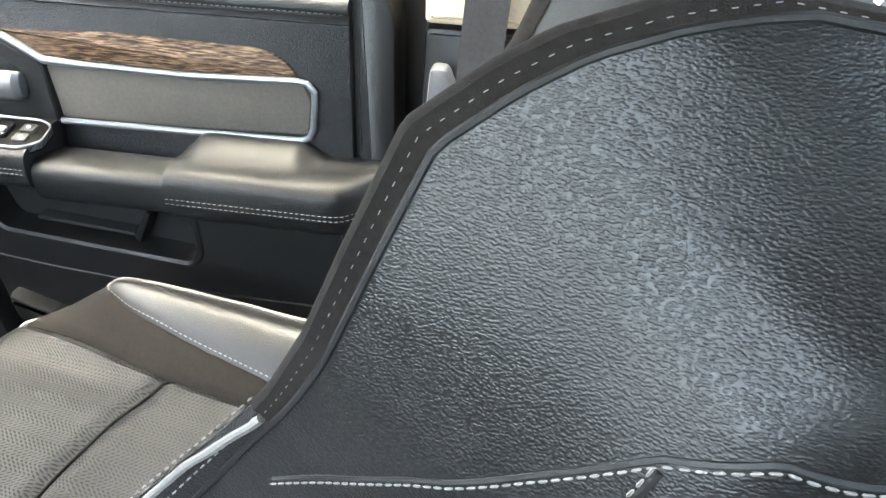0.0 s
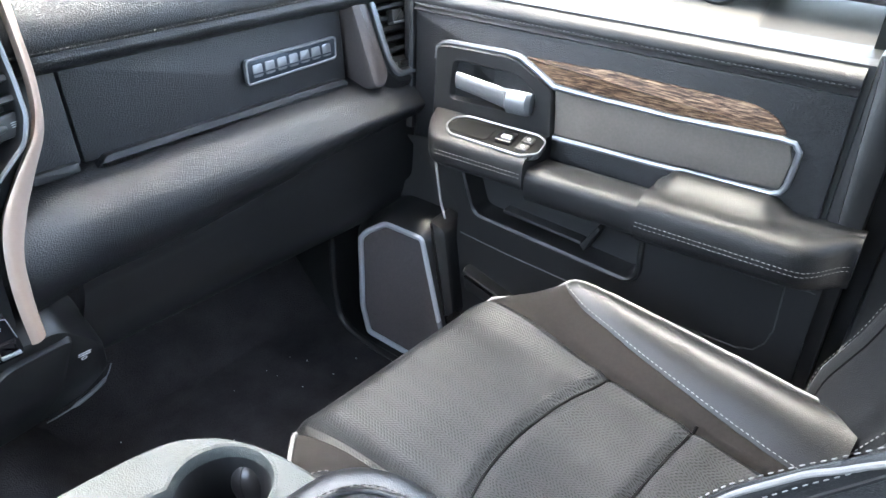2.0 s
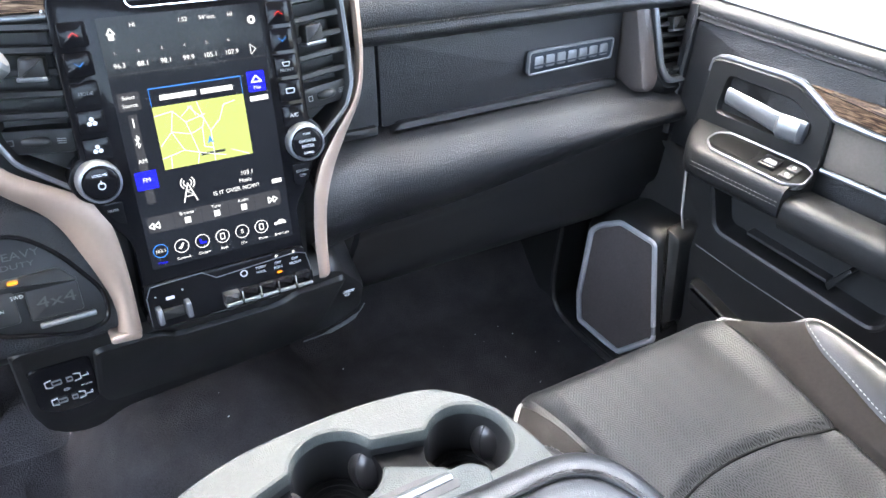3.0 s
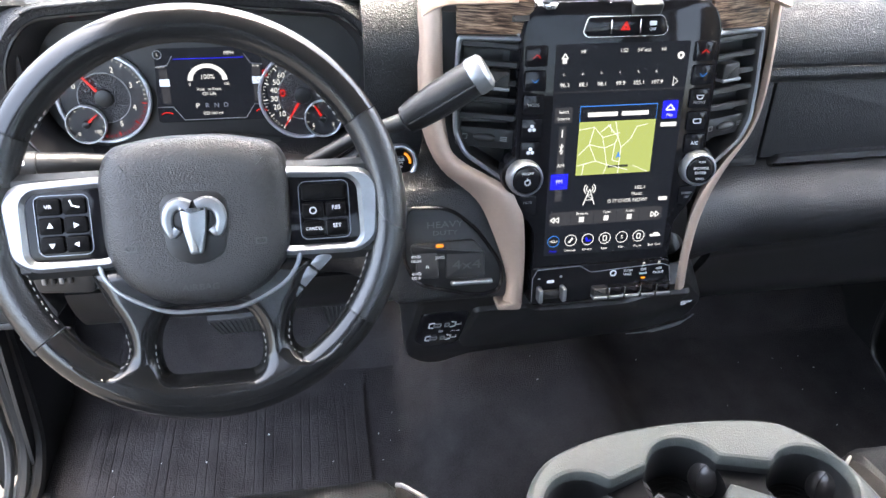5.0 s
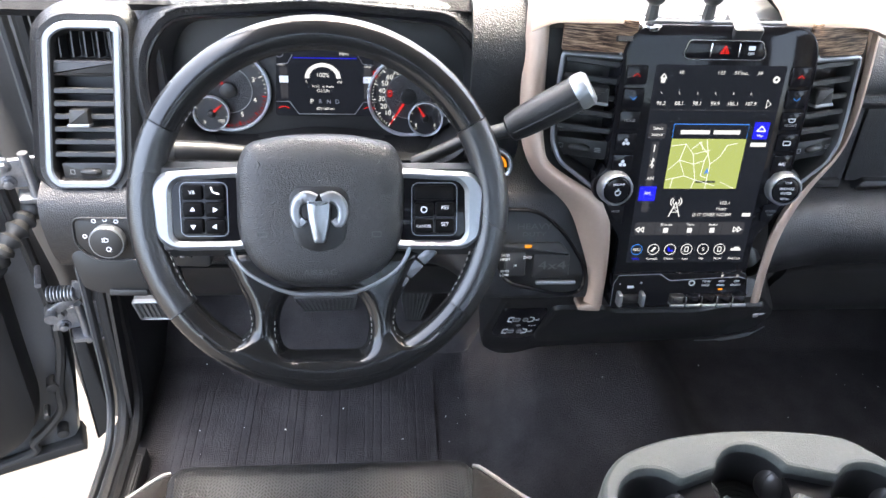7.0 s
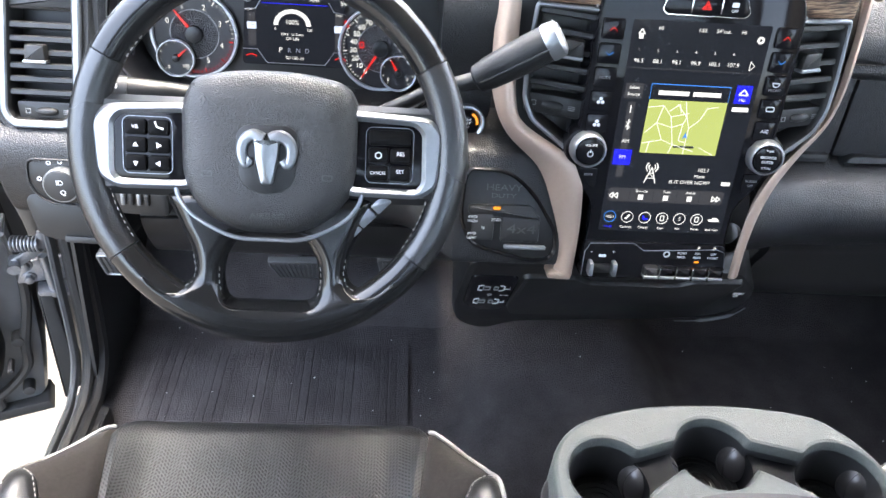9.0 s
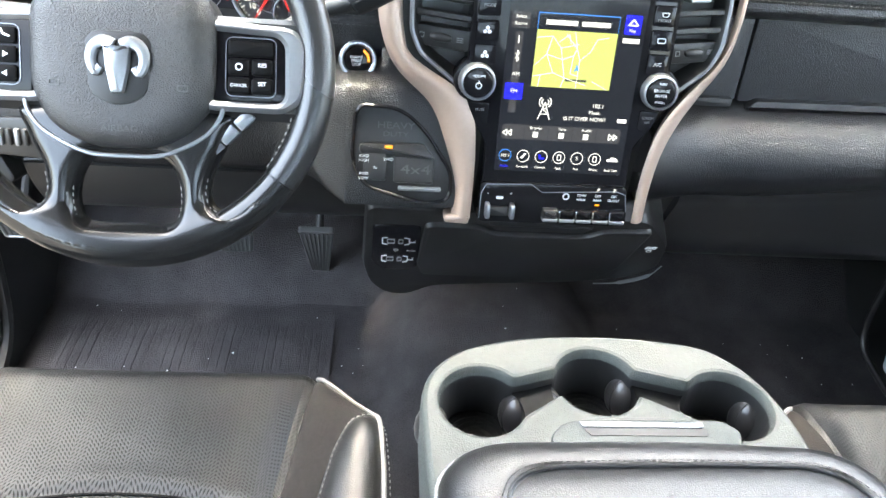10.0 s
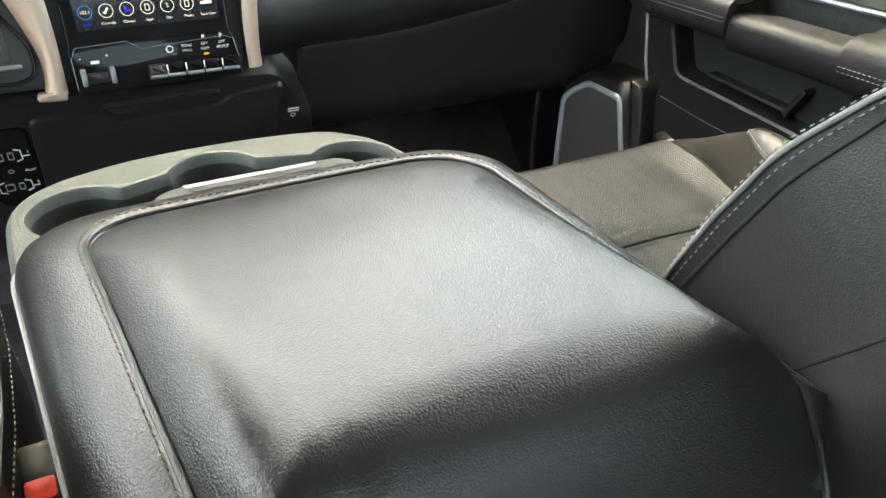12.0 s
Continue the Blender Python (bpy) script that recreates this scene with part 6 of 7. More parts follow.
def arc_rim(a0, a1, r=0.1805, mi=0.0175):
    rows = []
    for a in steps(a0, a1, max(6, int((a1 - a0) / 3))):
        t = radians(a)
        c, s = math.cos(t), math.sin(t)
        rows.append([wp((r + mi * math.cos(q)) * c, (r + mi * math.cos(q)) * s, 0.0165 * math.sin(q)) for q in steps(0, 2 * math.pi, 20)[:-1]])
    return skin(rows, close_u=True, cap=True)


RIMTOP = mat("polished_leather", (0.008, 0.008, 0.0081), 0.16, spec=0.5, bump=0.12, bscale=700, kind="pebble", dist=0.0002)
JO = (30, 151, 216, 324)
part("rim_top", arc_rim(30, 151), RIMTOP, sw, "smooth polished upper rim")
part("rim_side", arc_rim(151.4, 215.6), SMOOTH, sw)
part("rim_bottom", arc_rim(216, 324), RIMTOP, sw)
part("rim_side", arc_rim(-35.6, 29.6), SMOOTH, sw)
for a0, a1 in ((35, 45), (-34, -8), (190, 214), (140, 148)):
    part("stitching", stitches([wp(0.1625 * math.cos(radians(a)), 0.1625 * math.sin(radians(a)), 0.005) for a in steps(a0, a1, 14)], 0.0007, 0.0042, 0.003), THREAD, sw)
air = rounded([(-0.086, 0.045), (-0.075, 0.070), (-0.03, 0.079), (0.03, 0.079), (0.075, 0.070), (0.087, 0.045), (0.086, -0.028), (0.068, -0.062), (0.032, -0.081), (-0.032, -0.081), (-0.068, -0.062), (-0.086, -0.028)], 0.03, 5)
part("airbag_cover", skin([[wp(x * f, y * f, z) for x, y in shrink(air, d)] for d, f, z in ((0.0, 1, -0.03), (0.0, 1, 0.006), (0.002, 1, 0.014), (0.007, 1, 0.020), (0.014, 1, 0.0235), (0.024, 1, 0.0255), (0.036, 1, 0.0262), (0.036, 0.6, 0.0266), (0.036, 0.3, 0.0262), (0.036, 0.05, 0.0262))], close_u=True, cap=True), AIRBAG, sw, "grained black airbag cover")
em = rounded([(-0.03, 0.022), (-0.022, 0.031), (0.022, 0.031), (0.03, 0.022), (0.026, -0.028), (0, -0.038), (-0.026, -0.028)], 0.012)
part("emblem_dish", slab(em, WM @ Matrix.Translation((0, -0.004, 0)), 0.024, 0.0275, 0.001), PLASTIC, sw)


def emblem():
    """Plain chrome shape: a tapered shield between two broad curled lobes."""
    bm = bmesh.new()
    m = WM @ Matrix.Translation((0, -0.004, 0))
    for s in (-1, 1):
        horn = smooth_path([(s * 0.004, 0.0170, 0), (s * 0.013, 0.0205, 0), (s * 0.0215, 0.0150, 0), (s * 0.0240, 0.0040, 0), (s * 0.0200, -0.0065, 0), (s * 0.0150, -0.0020, 0)], 5)
        n = len(horn)
        tube(bm, [m @ V(p.x, p.y, 0.029) for p in horn], [0.0070 - 0.0030 * k / n for k in range(n)], seg=8, flat=0.75, up=(0, -0.866, 0.5))
    slab(rounded([(-0.0125, 0.0195), (-0.0105, -0.003), (-0.0055, -0.026), (0.0055, -0.026), (0.0105, -0.003), (0.0125, 0.0195), (0.0, 0.0145)], 0.003), m, 0.025, 0.0345, 0.0035, bm=bm)
    return bm


part("emblem", emblem(), SILVER, sw, "plain chrome emblem")
words("AIRBAG", 0.0085, WM, 0.0, -0.062, EMBOSS, sw, z=0.0262, wide=1.15)
for s in (-1, 1):
    part("horn_mark", rim_of(rect(0.010, 0.006, 0.001, s * 0.058, -0.022), rect(0.008, 0.004, 0.0006, s * 0.058, -0.022), WM, 0.024, 0.0264), EMBOSS, sw)
    po = [(s * 0.172, 0.026), (s * 0.158, 0.041), (s * 0.074, 0.045), (s * 0.072, -0.040), (s * 0.150, -0.041), (s * 0.168, -0.028)]
    po = rounded(po, 0.012, 4)
    pi = rounded([(s * 0.150, 0.024), (s * 0.142, 0.032), (s * 0.0785, 0.035), (s * 0.0785, -0.031), (s * 0.146, -0.031), (s * 0.151, -0.024)], 0.008, 4)
    part("spoke_trim", rim_of(po, pi, WM, -0.015, 0.014, 0.004), SILVER, sw, "satin silver spoke bezel")
    pad_ = part("button_pad", slab(pi, WM, -0.01, 0.010, 0.001), GLOSS, sw, "black button pad")
    part("spoke_body", skin([[wp(s * x, y, z) for y, z in ((0.05, 0.0), (0.044, 0.008), (0.0, 0.004), (-0.040, 0.008), (-0.048, 0.0), (-0.04, -0.014), (0.04, -0.014))] for x in (0.07, 0.12, 0.150, 0.166)], close_u=True), DARK, sw)
    keys = [(0.129, 0.0195), (0.107, 0.0195), (0.129, 0.002), (0.107, 0.002), (0.129, -0.0155), (0.107, -0.0155)] if s < 0 else [(0.118, 0.0195), (0.129, 0.002), (0.107, 0.002), (0.129, -0.0155), (0.107, -0.0155)]
    for k, (kx, ky) in enumerate(keys):
        w = 0.0425 if (s > 0 and k == 0) else 0.0205
        part("button", slab(rect(w, 0.0155, 0.003, s * kx, ky), WM, 0.008, 0.0135, 0.0015), PLATE, pad_)
    part("keypad_line", rim_of(rect(0.0480, 0.0560, 0.007, s * 0.118, 0.002), rect(0.0466, 0.0546, 0.0063, s * 0.118, 0.002), WM, 0.008, 0.0112), SATIN, pad_)
    marks = (("VR", 0.129, 0.0195),) if s < 0 else (("RES", 0.129, 0.004), ("SET", 0.129, -0.0135), ("CANCEL", 0.107, -0.0155))
    for body, kx, ky in marks:
        words(body, 0.0052 if body != "CANCEL" else 0.0042, WM, s * kx, ky, PRINT, pad_, "button_text", z=0.0138)
    if s < 0:
        for kx, ky, d in ((0.129, 0.002, 90), (0.129, -0.0155, -90), (0.107, 0.002, 0), (0.107, -0.0155, 180)):
            bm = slab([(s * kx + 0.0032 * math.cos(radians(d + q)), ky + 0.0032 * math.sin(radians(d + q))) for q in (0, 120, 240)], WM, 0.012, 0.0139)
            part("button_mark", bm, PRINT, pad_)
        part("button_mark", pipe([wp(-0.110, 0.025, 0.0139), wp(-0.108, 0.020, 0.0139), wp(-0.102, 0.018, 0.0139)], 0.0009, seg=5), PRINT, pad_)
    else:
        part("button_mark", rim_of(disc(0.0035, 0.107, 0.002, 14), disc(0.0025, 0.107, 0.002, 14), WM, 0.012, 0.0139), PRINT, pad_)


def edge_gap(px, py, poly):
    """Distance inside a closed outline, minus when outside, and the nearest place on it."""
    best, inside, near = 1e9, False, (px, py)
    for (ax, ay), (bx, by) in zip(poly, poly[1:] + poly[:1]):
        if (ay > py) != (by > py) and px < (bx - ax) * (py - ay) / (by - ay) + ax:
            inside = not inside
        k = (bx - ax) ** 2 + (by - ay) ** 2
        t = 0 if k == 0 else max(0, min(1, ((px - ax) * (bx - ax) + (py - ay) * (by - ay)) / k))
        cx, cy = ax + t * (bx - ax), ay + t * (by - ay)
        d = math.hypot(px - cx, py - cy)
        if d < best:
            best, near = d, (cx, cy)
    return (best if inside else -best), near


def yoke():
    """The two padded lower spokes and the bridge between them, rounded over their edges."""
    half = [(0.0, -0.040), (0.098, -0.040), (0.094, -0.072), (0.082, -0.098), (0.078, -0.118), (0.081, -0.132), (0.092, -0.139), (0.107, -0.134), (0.122, -0.122), (0.137, -0.130), (0.112, -0.156), (0.062, -0.180), (0.0, -0.189)]
    outer = [(p.x, p.y) for p in smooth_path([(x, y, 0) for x, y in half], 4)]
    outer = outer + [(-x, y) for x, y in outer[::-1]][1:-1]
    gap = rounded([(-0.034, -0.088), (0.034, -0.088), (0.046, -0.108), (0.049, -0.130), (0.044, -0.154), (-0.044, -0.154), (-0.049, -0.130), (-0.046, -0.108)], 0.012, 4)
    bm, grid, h = bmesh.new(), {}, 0.0018
    for i in range(-80, 81):
        for j in range(0, 86):
            x, y = i * h, -0.038 - j * h
            d1, n1 = edge_gap(x, y, outer)
            d2, n2 = edge_gap(x, y, gap)
            d, n = (d1, n1) if d1 < -d2 else (-d2, n2)
            if d > -h * 1.5:
                if d < 0:
                    (x, y), d = n, 0
                z = -0.010 + 0.021 * math.sqrt(max(0, 1 - (1 - min(1, d / 0.016)) ** 2))
                z = lerp(z, 0.0172, ease(0.146, 0.174, math.hypot(x, y)) * min(1, d / 0.008))
                grid[i, j] = bm.verts.new(wp(x, y, z))
    for (i, j), v in grid.items():
        q = [grid.get(k) for k in ((i, j), (i + 1, j), (i + 1, j + 1), (i, j + 1))]
        if None not in q:
            bm.faces.new(q)
    bmesh.ops.remove_doubles(bm, verts=bm.verts, dist=0.0003)
    for f in bm.faces:
        f.smooth = True
    return bm, outer, gap


yk, yo, yg = yoke()
part("lower_spoke", yk, RIMTOP, sw, "smooth black padded lower spokes")
part("stitching", stitches([wp(x, y, 0.0035) for x, y in shrink(yg, -0.0035) if y < -0.115], 0.0005, 0.0042, 0.0026), THREAD, sw)
for s in (-1, 1):
    part("stitching", stitches([wp(s * x, y, 0.0045) for x, y in ((0.0765, -0.108), (0.0745, -0.120), (0.0775, -0.134), (0.0905, -0.1425), (0.1075, -0.138), (0.122, -0.127))], 0.0005, 0.0042, 0.0026), THREAD, sw)
part("trim_curve", pipe([wp(p.x, p.y, 0.010) for p in smooth_path([(-0.092, -0.036, 0), (-0.088, -0.050, 0), (-0.072, -0.068, 0), (-0.036, -0.0855, 0), (0.0, -0.0875, 0), (0.036, -0.0855, 0), (0.072, -0.068, 0), (0.088, -0.050, 0), (0.092, -0.036, 0)], 5)], 0.0023, seg=8), SILVER, sw, "thin silver curve")
part("hub_cover", slab(disc(0.078), WM, -0.05, -0.01, 0.01), DARK, sw)
for k in range(3):
    x, y = 0.111 - 0.0148 * k, -0.0475 - 0.0148 * k
    gbt = part("gear_button", slab(rect(0.0195, 0.0115, 0.002), WM @ pose(x, y, 0, 0, 0, 45), -0.012, 0.006, 0.002), SATIN, sw, "satin grey gear button with a silver edge")
    part("button_edge", slab(rect(0.0185, 0.0022, 0.001, 0, -0.0052), WM @ pose(x, y, 0, 0, 0, 45), 0, 0.0048, 0.0008), SILVER, gbt)
words("GEAR", 0.0042, WM @ pose(0.0962, -0.0623, 0.0041, 0, 0, 45), 0, 0.0025, PRINT, sw, "button_text")
words("LIMIT", 0.0042, WM @ pose(0.0962, -0.0623, 0.0041, 0, 0, 45), 0, -0.0018, PRINT, sw, "button_text")

# column, stalks and shifter
col = thing("steering_column", (-0.463, 0.06, 0.62), "black steering column shroud with a turn-signal stalk", "column")
part("shroud", skin([[V(-0.463 + w * math.cos(a), lerp(-0.075, 0.16, t), lerp(0.645, 0.55, t) + h * math.sin(a)) for a in steps(0, 2 * math.pi, 24)[:-1]] for t, w, h in ((0, 0.05, 0.036), (0.2, 0.07, 0.04), (0.6, 0.085, 0.04), (1, 0.1, 0.045))], close_u=True, cap=True), PLASTIC, col)
part("turn_stalk", pipe([V(-0.53, 0.03, 0.655), V(-0.60, 0.025, 0.664), V(-0.64, 0.02, 0.668)], [0.008, 0.011, 0.012], seg=12), PLASTIC, col, "black stalk with white symbols")
part("stalk_tip", pipe([V(-0.64, 0.02, 0.668), V(-0.675, 0.016, 0.672)], [0.0135, 0.0125], seg=12), DARK, col)
stm = plane((-0.655, 0.009, 0.676), (1, 0.1, 0.0), (0, 0.5, 0.86))
for x in (-0.012, -0.004, 0.004):
    part("stalk_mark", rim_of(rect(0.006, 0.005, 0.001, x, 0), rect(0.004, 0.003, 0.001, x, 0), stm, 0, 0.002), PRINT, col)
sh = thing("gear_shifter", (-0.35, 0.03, 0.65), "column gear shifter with a black grip and chrome cap", "shifter")
part("stem", pipe([V(-0.36, 0.03, 0.645), V(-0.30, 0.012, 0.69), V(-0.254, 0.004, 0.708)], [0.0085, 0.0075, 0.0095], seg=12), DARK, sh, "dark metal stem")
g0, g1 = V(-0.254, 0.004, 0.708), V(-0.182, 0.0, 0.757)
part("grip", pipe([lerp(g0, g1, t) for t in (0, 0.03, 0.2, 0.5, 0.8, 1.0)], [0.011, 0.0155, 0.018, 0.0195, 0.020, 0.0195], seg=18), PADDING, sh, "black moulded grip")
part("cap", pipe([lerp(g0, g1, t) for t in (0.995, 1.04, 1.16, 1.2)], [0.020, 0.0208, 0.0198, 0.0155], seg=18), SILVER, sh, "chrome end cap")
part("grip_seam", pipe([lerp(g0, g1, t) + V(0.0, -0.0205 * (0.82 + 0.2 * t), 0.003) for t in (0.05, 0.3, 0.6, 0.98)], 0.0012, seg=6), DARK, sh)

# ---- lower centre panel with the sockets ----
LM = plane((0, 0.06, 0.34), (1, 0, 0), (0, -0.48, 0.877))
lv = lambda z: (z - 0.34) / 0.877
lo2 = rounded([(-0.236, lv(0.44)), (-0.242, lv(0.27)), (-0.232, lv(0.20)), (-0.205, lv(0.158)), (-0.165, lv(0.152)), (-0.125, lv(0.195)), (0.10, lv(0.225)), (0.185, lv(0.25)), (0.218, lv(0.29)), (0.205, lv(0.36)), (0.15, lv(0.43))], 0.02, 4)
low = thing("lower_console_panel", (0, 0.08, 0.2), "black plastic panel with sockets under the dashboard", "panel")
part("panel", slab(lo2, LM, -0.08, 0.0, 0.01), PLASTIC, low)
part("bin_door", slab(rounded([(-0.155, lv(0.41)), (-0.08, lv(0.41)), (-0.06, lv(0.392)), (0.07, lv(0.392)), (0.09, lv(0.41)), (0.16, lv(0.415)), (0.15, lv(0.30)), (0.12, lv(0.255)), (-0.15, lv(0.255)), (-0.16, lv(0.29))], 0.012), LM, -0.02, 0.008, 0.006), PLASTIC, low, "flush storage bin door")
part("bin_slot", slab(rounded([(-0.072, lv(0.418)), (0.075, lv(0.418)), (0.062, lv(0.402)), (-0.058, lv(0.402))], 0.004), LM, -0.02, 0.005, 0.002), DARK, low)
up = rounded([(-0.226, lv(0.40)), (-0.16, lv(0.40)), (-0.156, lv(0.28)), (-0.17, lv(0.262)), (-0.21, lv(0.262)), (-0.228, lv(0.29))], 0.012)
us = part("socket_plate", slab(up, LM, -0.02, 0.003, 0.002), GLOSS, low, "glossy socket plate with white outlines")
for z, n in ((0.358, "1"), (0.302, "2")):
    for x, w in ((-0.200, 0.011), (-0.186, 0.007)):
        part("socket", rim_of(rect(w, 0.014, 0.002, x, lv(z)), rect(w - 0.002, 0.012, 0.001, x, lv(z)), LM, 0.002, 0.0048), DIM, us)
    for s in (-1, 1):
        part("bracket_mark", pipe([LM @ V(-0.193 + s * 0.012, lv(z) + 0.012, 0.0036), LM @ V(-0.193 + s * 0.019, lv(z) + 0.009, 0.0036), LM @ V(-0.193 + s * 0.019, lv(z) - 0.009, 0.0036), LM @ V(-0.193 + s * 0.012, lv(z) - 0.012, 0.0036)], 0.0008, seg=5), PRINT, us)
    words(n, 0.007, LM, -0.166, lv(z) + 0.003, PRINT, us, z=0.0034)
    part("bracket_mark", slab(rect(0.008, 0.0014, 0, -0.169, lv(z) - 0.003), LM, 0.002, 0.0038), PRINT, us)
words("AUX", 0.0062, LM, -0.170, lv(0.329), PRINT, us, z=0.0034)
part("aux_port", rim_of(disc(0.0036, -0.192, lv(0.331), 14), disc(0.0025, -0.192, lv(0.331), 14), LM, 0.002, 0.0042), DIM, us)
part("chrome_edge", pipe(smooth_path([LM @ V(0.13, lv(0.238), 0.004), LM @ V(0.17, lv(0.25), 0.006), LM @ V(0.205, lv(0.278), 0.006), LM @ V(0.214, lv(0.31), 0.004)], 5), [0.001] * 5 + [0.003] * 6 + [0.001] * 5, seg=8), SILVER, low, "short silver edge")
for k in range(2):
    part("print_bars", slab(rect(0.016, 0.0022, 0, 0.178, lv(0.362) - 0.005 * k), LM, -0.001, 0.0006), PRINT, low)
part("print_ring", rim_of(disc(0.004, 0.178, lv(0.35), 14), disc(0.003, 0.178, lv(0.35), 14), LM, -0.001, 0.0006), PRINT, low)


# ---- pedals ----
def pedal(name, pts, m, ribs, label, category="pedal"):
    th = thing(name, m @ V(0, 0, -0.02), label, category)
    part("pad", slab(rounded(pts, 0.008), m, -0.012, 0.0, 0.004), PEDAL, th)
    xs = [p[0] for p in pts]
    y0, y1 = min(p[1] for p in pts), max(p[1] for p in pts)
    for k in range(ribs):
        t = (k + 0.5) / ribs
        top_, bot_ = [p for p in pts if p[1] > (y0 + y1) / 2], [p for p in pts if p[1] <= (y0 + y1) / 2]
        xt = lerp(min(p[0] for p in top_), max(p[0] for p in top_), t)
        xb = lerp(min(p[0] for p in bot_), max(p[0] for p in bot_), t)
        part("rib", pipe([m @ V(xb, y0 + 0.006, 0.0), m @ V(xt, y1 - 0.006, 0.0)], 0.0021, seg=6), PEDAL, th)
    part("arm", pipe([m @ V(0, 0.0, -0.012), m @ V(0.0, 0.03, -0.06), m @ V(0, 0.06, -0.16)], 0.008), DARK, th)
    return th


bm_ = plane((-0.510, 0.325, 0.130), (1, 0.0, 0.02), (0, -0.45, 0.9))
pedal("brake_pedal", [(-0.05, -0.045), (0.052, -0.045), (0.062, 0.035), (-0.062, 0.035)], bm_, 14, "black ribbed rubber brake pedal")
am_ = plane((-0.335, 0.37, 0.075), (1, 0, 0), (0.05, -0.45, 0.9))
pedal("accelerator_pedal", [(-0.018, -0.095), (0.016, -0.095), (0.034, 0.09), (-0.034, 0.09)], am_, 8, "black ribbed accelerator pedal")
pk = plane((-0.772, 0.175, 0.262), (1, 0, 0), (0, -0.3, 0.95))
pbp = pedal("parking_brake_pedal", [(-0.035, -0.03), (0.035, -0.03), (0.035, 0.03), (-0.035, 0.03)], pk, 9, "small ribbed parking brake pedal")
part("pad_rim", rim_of(rect(0.072, 0.062, 0.006), rect(0.062, 0.052, 0.004), pk, -0.004, 0.003, 0.001), SILVER, pbp, "thin metal rim")


# ---- passenger door ----
DM = plane((0.80, -0.15, 0.58), (0.1, -1, 0), (0, 0, 1))


def dp(p, q, n=0.0):
    return DM @ V(p, q, n)


def run(prof, ps, m=DM, cap=True):
    """A bar whose section (out, up) may change with its station p."""
    rows = []
    for p in ps:
        pr = prof(p)
        rows.append([m @ V(p, w.y, w.x) for w in smooth_path([(n, q, 0) for n, q in pr], 3)])
    return skin(rows, close_u=True, cap=cap)


door = thing("passenger_door", (0.84, -0.25, 0.0), "closed passenger door with black leather trim, wood inlay and speaker", "car door")
part("door_core", slab(rounded([(-0.30, -0.62), (0.455, -0.62), (0.455, 0.13), (-0.205, 0.13), (-0.22, -0.2), (-0.36, -0.3)], 0.02), DM, -0.10, -0.012), DARK, door)
part("upper_trim", slab(rounded([(-0.205, -0.11), (0.424, -0.11), (0.424, 0.098), (-0.205, 0.095)], 0.006), DM, -0.05, 0.0, 0.003), SOFT, door, "grained black leather upper trim")
part("belt_roll", run(lambda p: [(-0.06, 0.09), (0.0, 0.0945), (0.0, 0.1035), (0.004, 0.107), (0.0052, 0.112), (0.0025, 0.119), (-0.006, 0.125), (-0.020, 0.1285), (-0.034, 0.1275), (-0.05, 0.12)], steps(-0.215, 0.424, 24)), PADDING, door, "padded leather roll under the window")
for q, n in ((0.0995, 0.0008), (0.1075, 0.0046)):
    part("stitching", stitches([dp(p, q, n) for p in steps(-0.2, 0.42, 60)], 0.0005, 0.0045, 0.0025), DIM, door)
    part("seam", pipe([dp(p, q - 0.0028, n - 0.0008) for p in steps(-0.2, 0.422, 20)], 0.0009, seg=5), DARK, door)
part("rear_strip", slab(rounded([(0.428, -0.6), (0.474, -0.6), (0.474, 0.10), (0.462, 0.14), (0.432, 0.147)], 0.006), DM, -0.06, -0.004, 0.005), LEATHER, door, "grained edge strip")
part("front_strip", slab(rounded([(-0.222, -0.1), (-0.207, -0.1), (-0.204, 0.12), (-0.225, 0.12)], 0.005), DM, -0.08, 0.006, 0.005), SOFT, door)
# handle bezel with its recess and lever
hb = [(-0.164, -0.068), (0.034, -0.064), (0.052, -0.050), (0.047, 0.024), (-0.014, 0.056), (-0.036, 0.059), (-0.135, 0.056), (-0.158, 0.050)]
hb = rounded(hb, 0.008, 3)
hole = rounded([(-0.132, -0.028), (0.018, -0.024), (0.024, 0.010), (-0.012, 0.036), (-0.125, 0.036)], 0.012, 4)
fb = bmesh.new()
loops = []
for pts in (shrink(hb, 0.003), hole):
    vs = [fb.verts.new(dp(x, y, 0.010)) for x, y in pts]
    loops += [fb.edges.new((vs[i], vs[(i + 1) % len(vs)])) for i in range(len(vs))]
bmesh.ops.triangle_fill(fb, edges=loops, use_beauty=True)
loft(fb, [[dp(x, y, z) for x, y in shrink(hb, d)] for d, z in ((0.003, 0.010), (0.0008, 0.008), (0, 0.004), (0, -0.01))], close_u=True)
hbz = part("handle_bezel", fb, PLASTIC, door, "black plastic handle bezel")
part("recess", skin([[dp(x, y, z) for x, y in shrink(hole, d)] for d, z in ((0.0, 0.010), (0.003, 0.006), (0.008, -0.025))], close_u=True), DARK, hbz)
part("recess_back", slab(hole, DM, -0.035, -0.024), DARK, hbz)
part("recess_block", slab(rect(0.045, 0.03, 0.004, -0.075, 0.022), DM, -0.03, 0.0, 0.004), DARK, hbz)
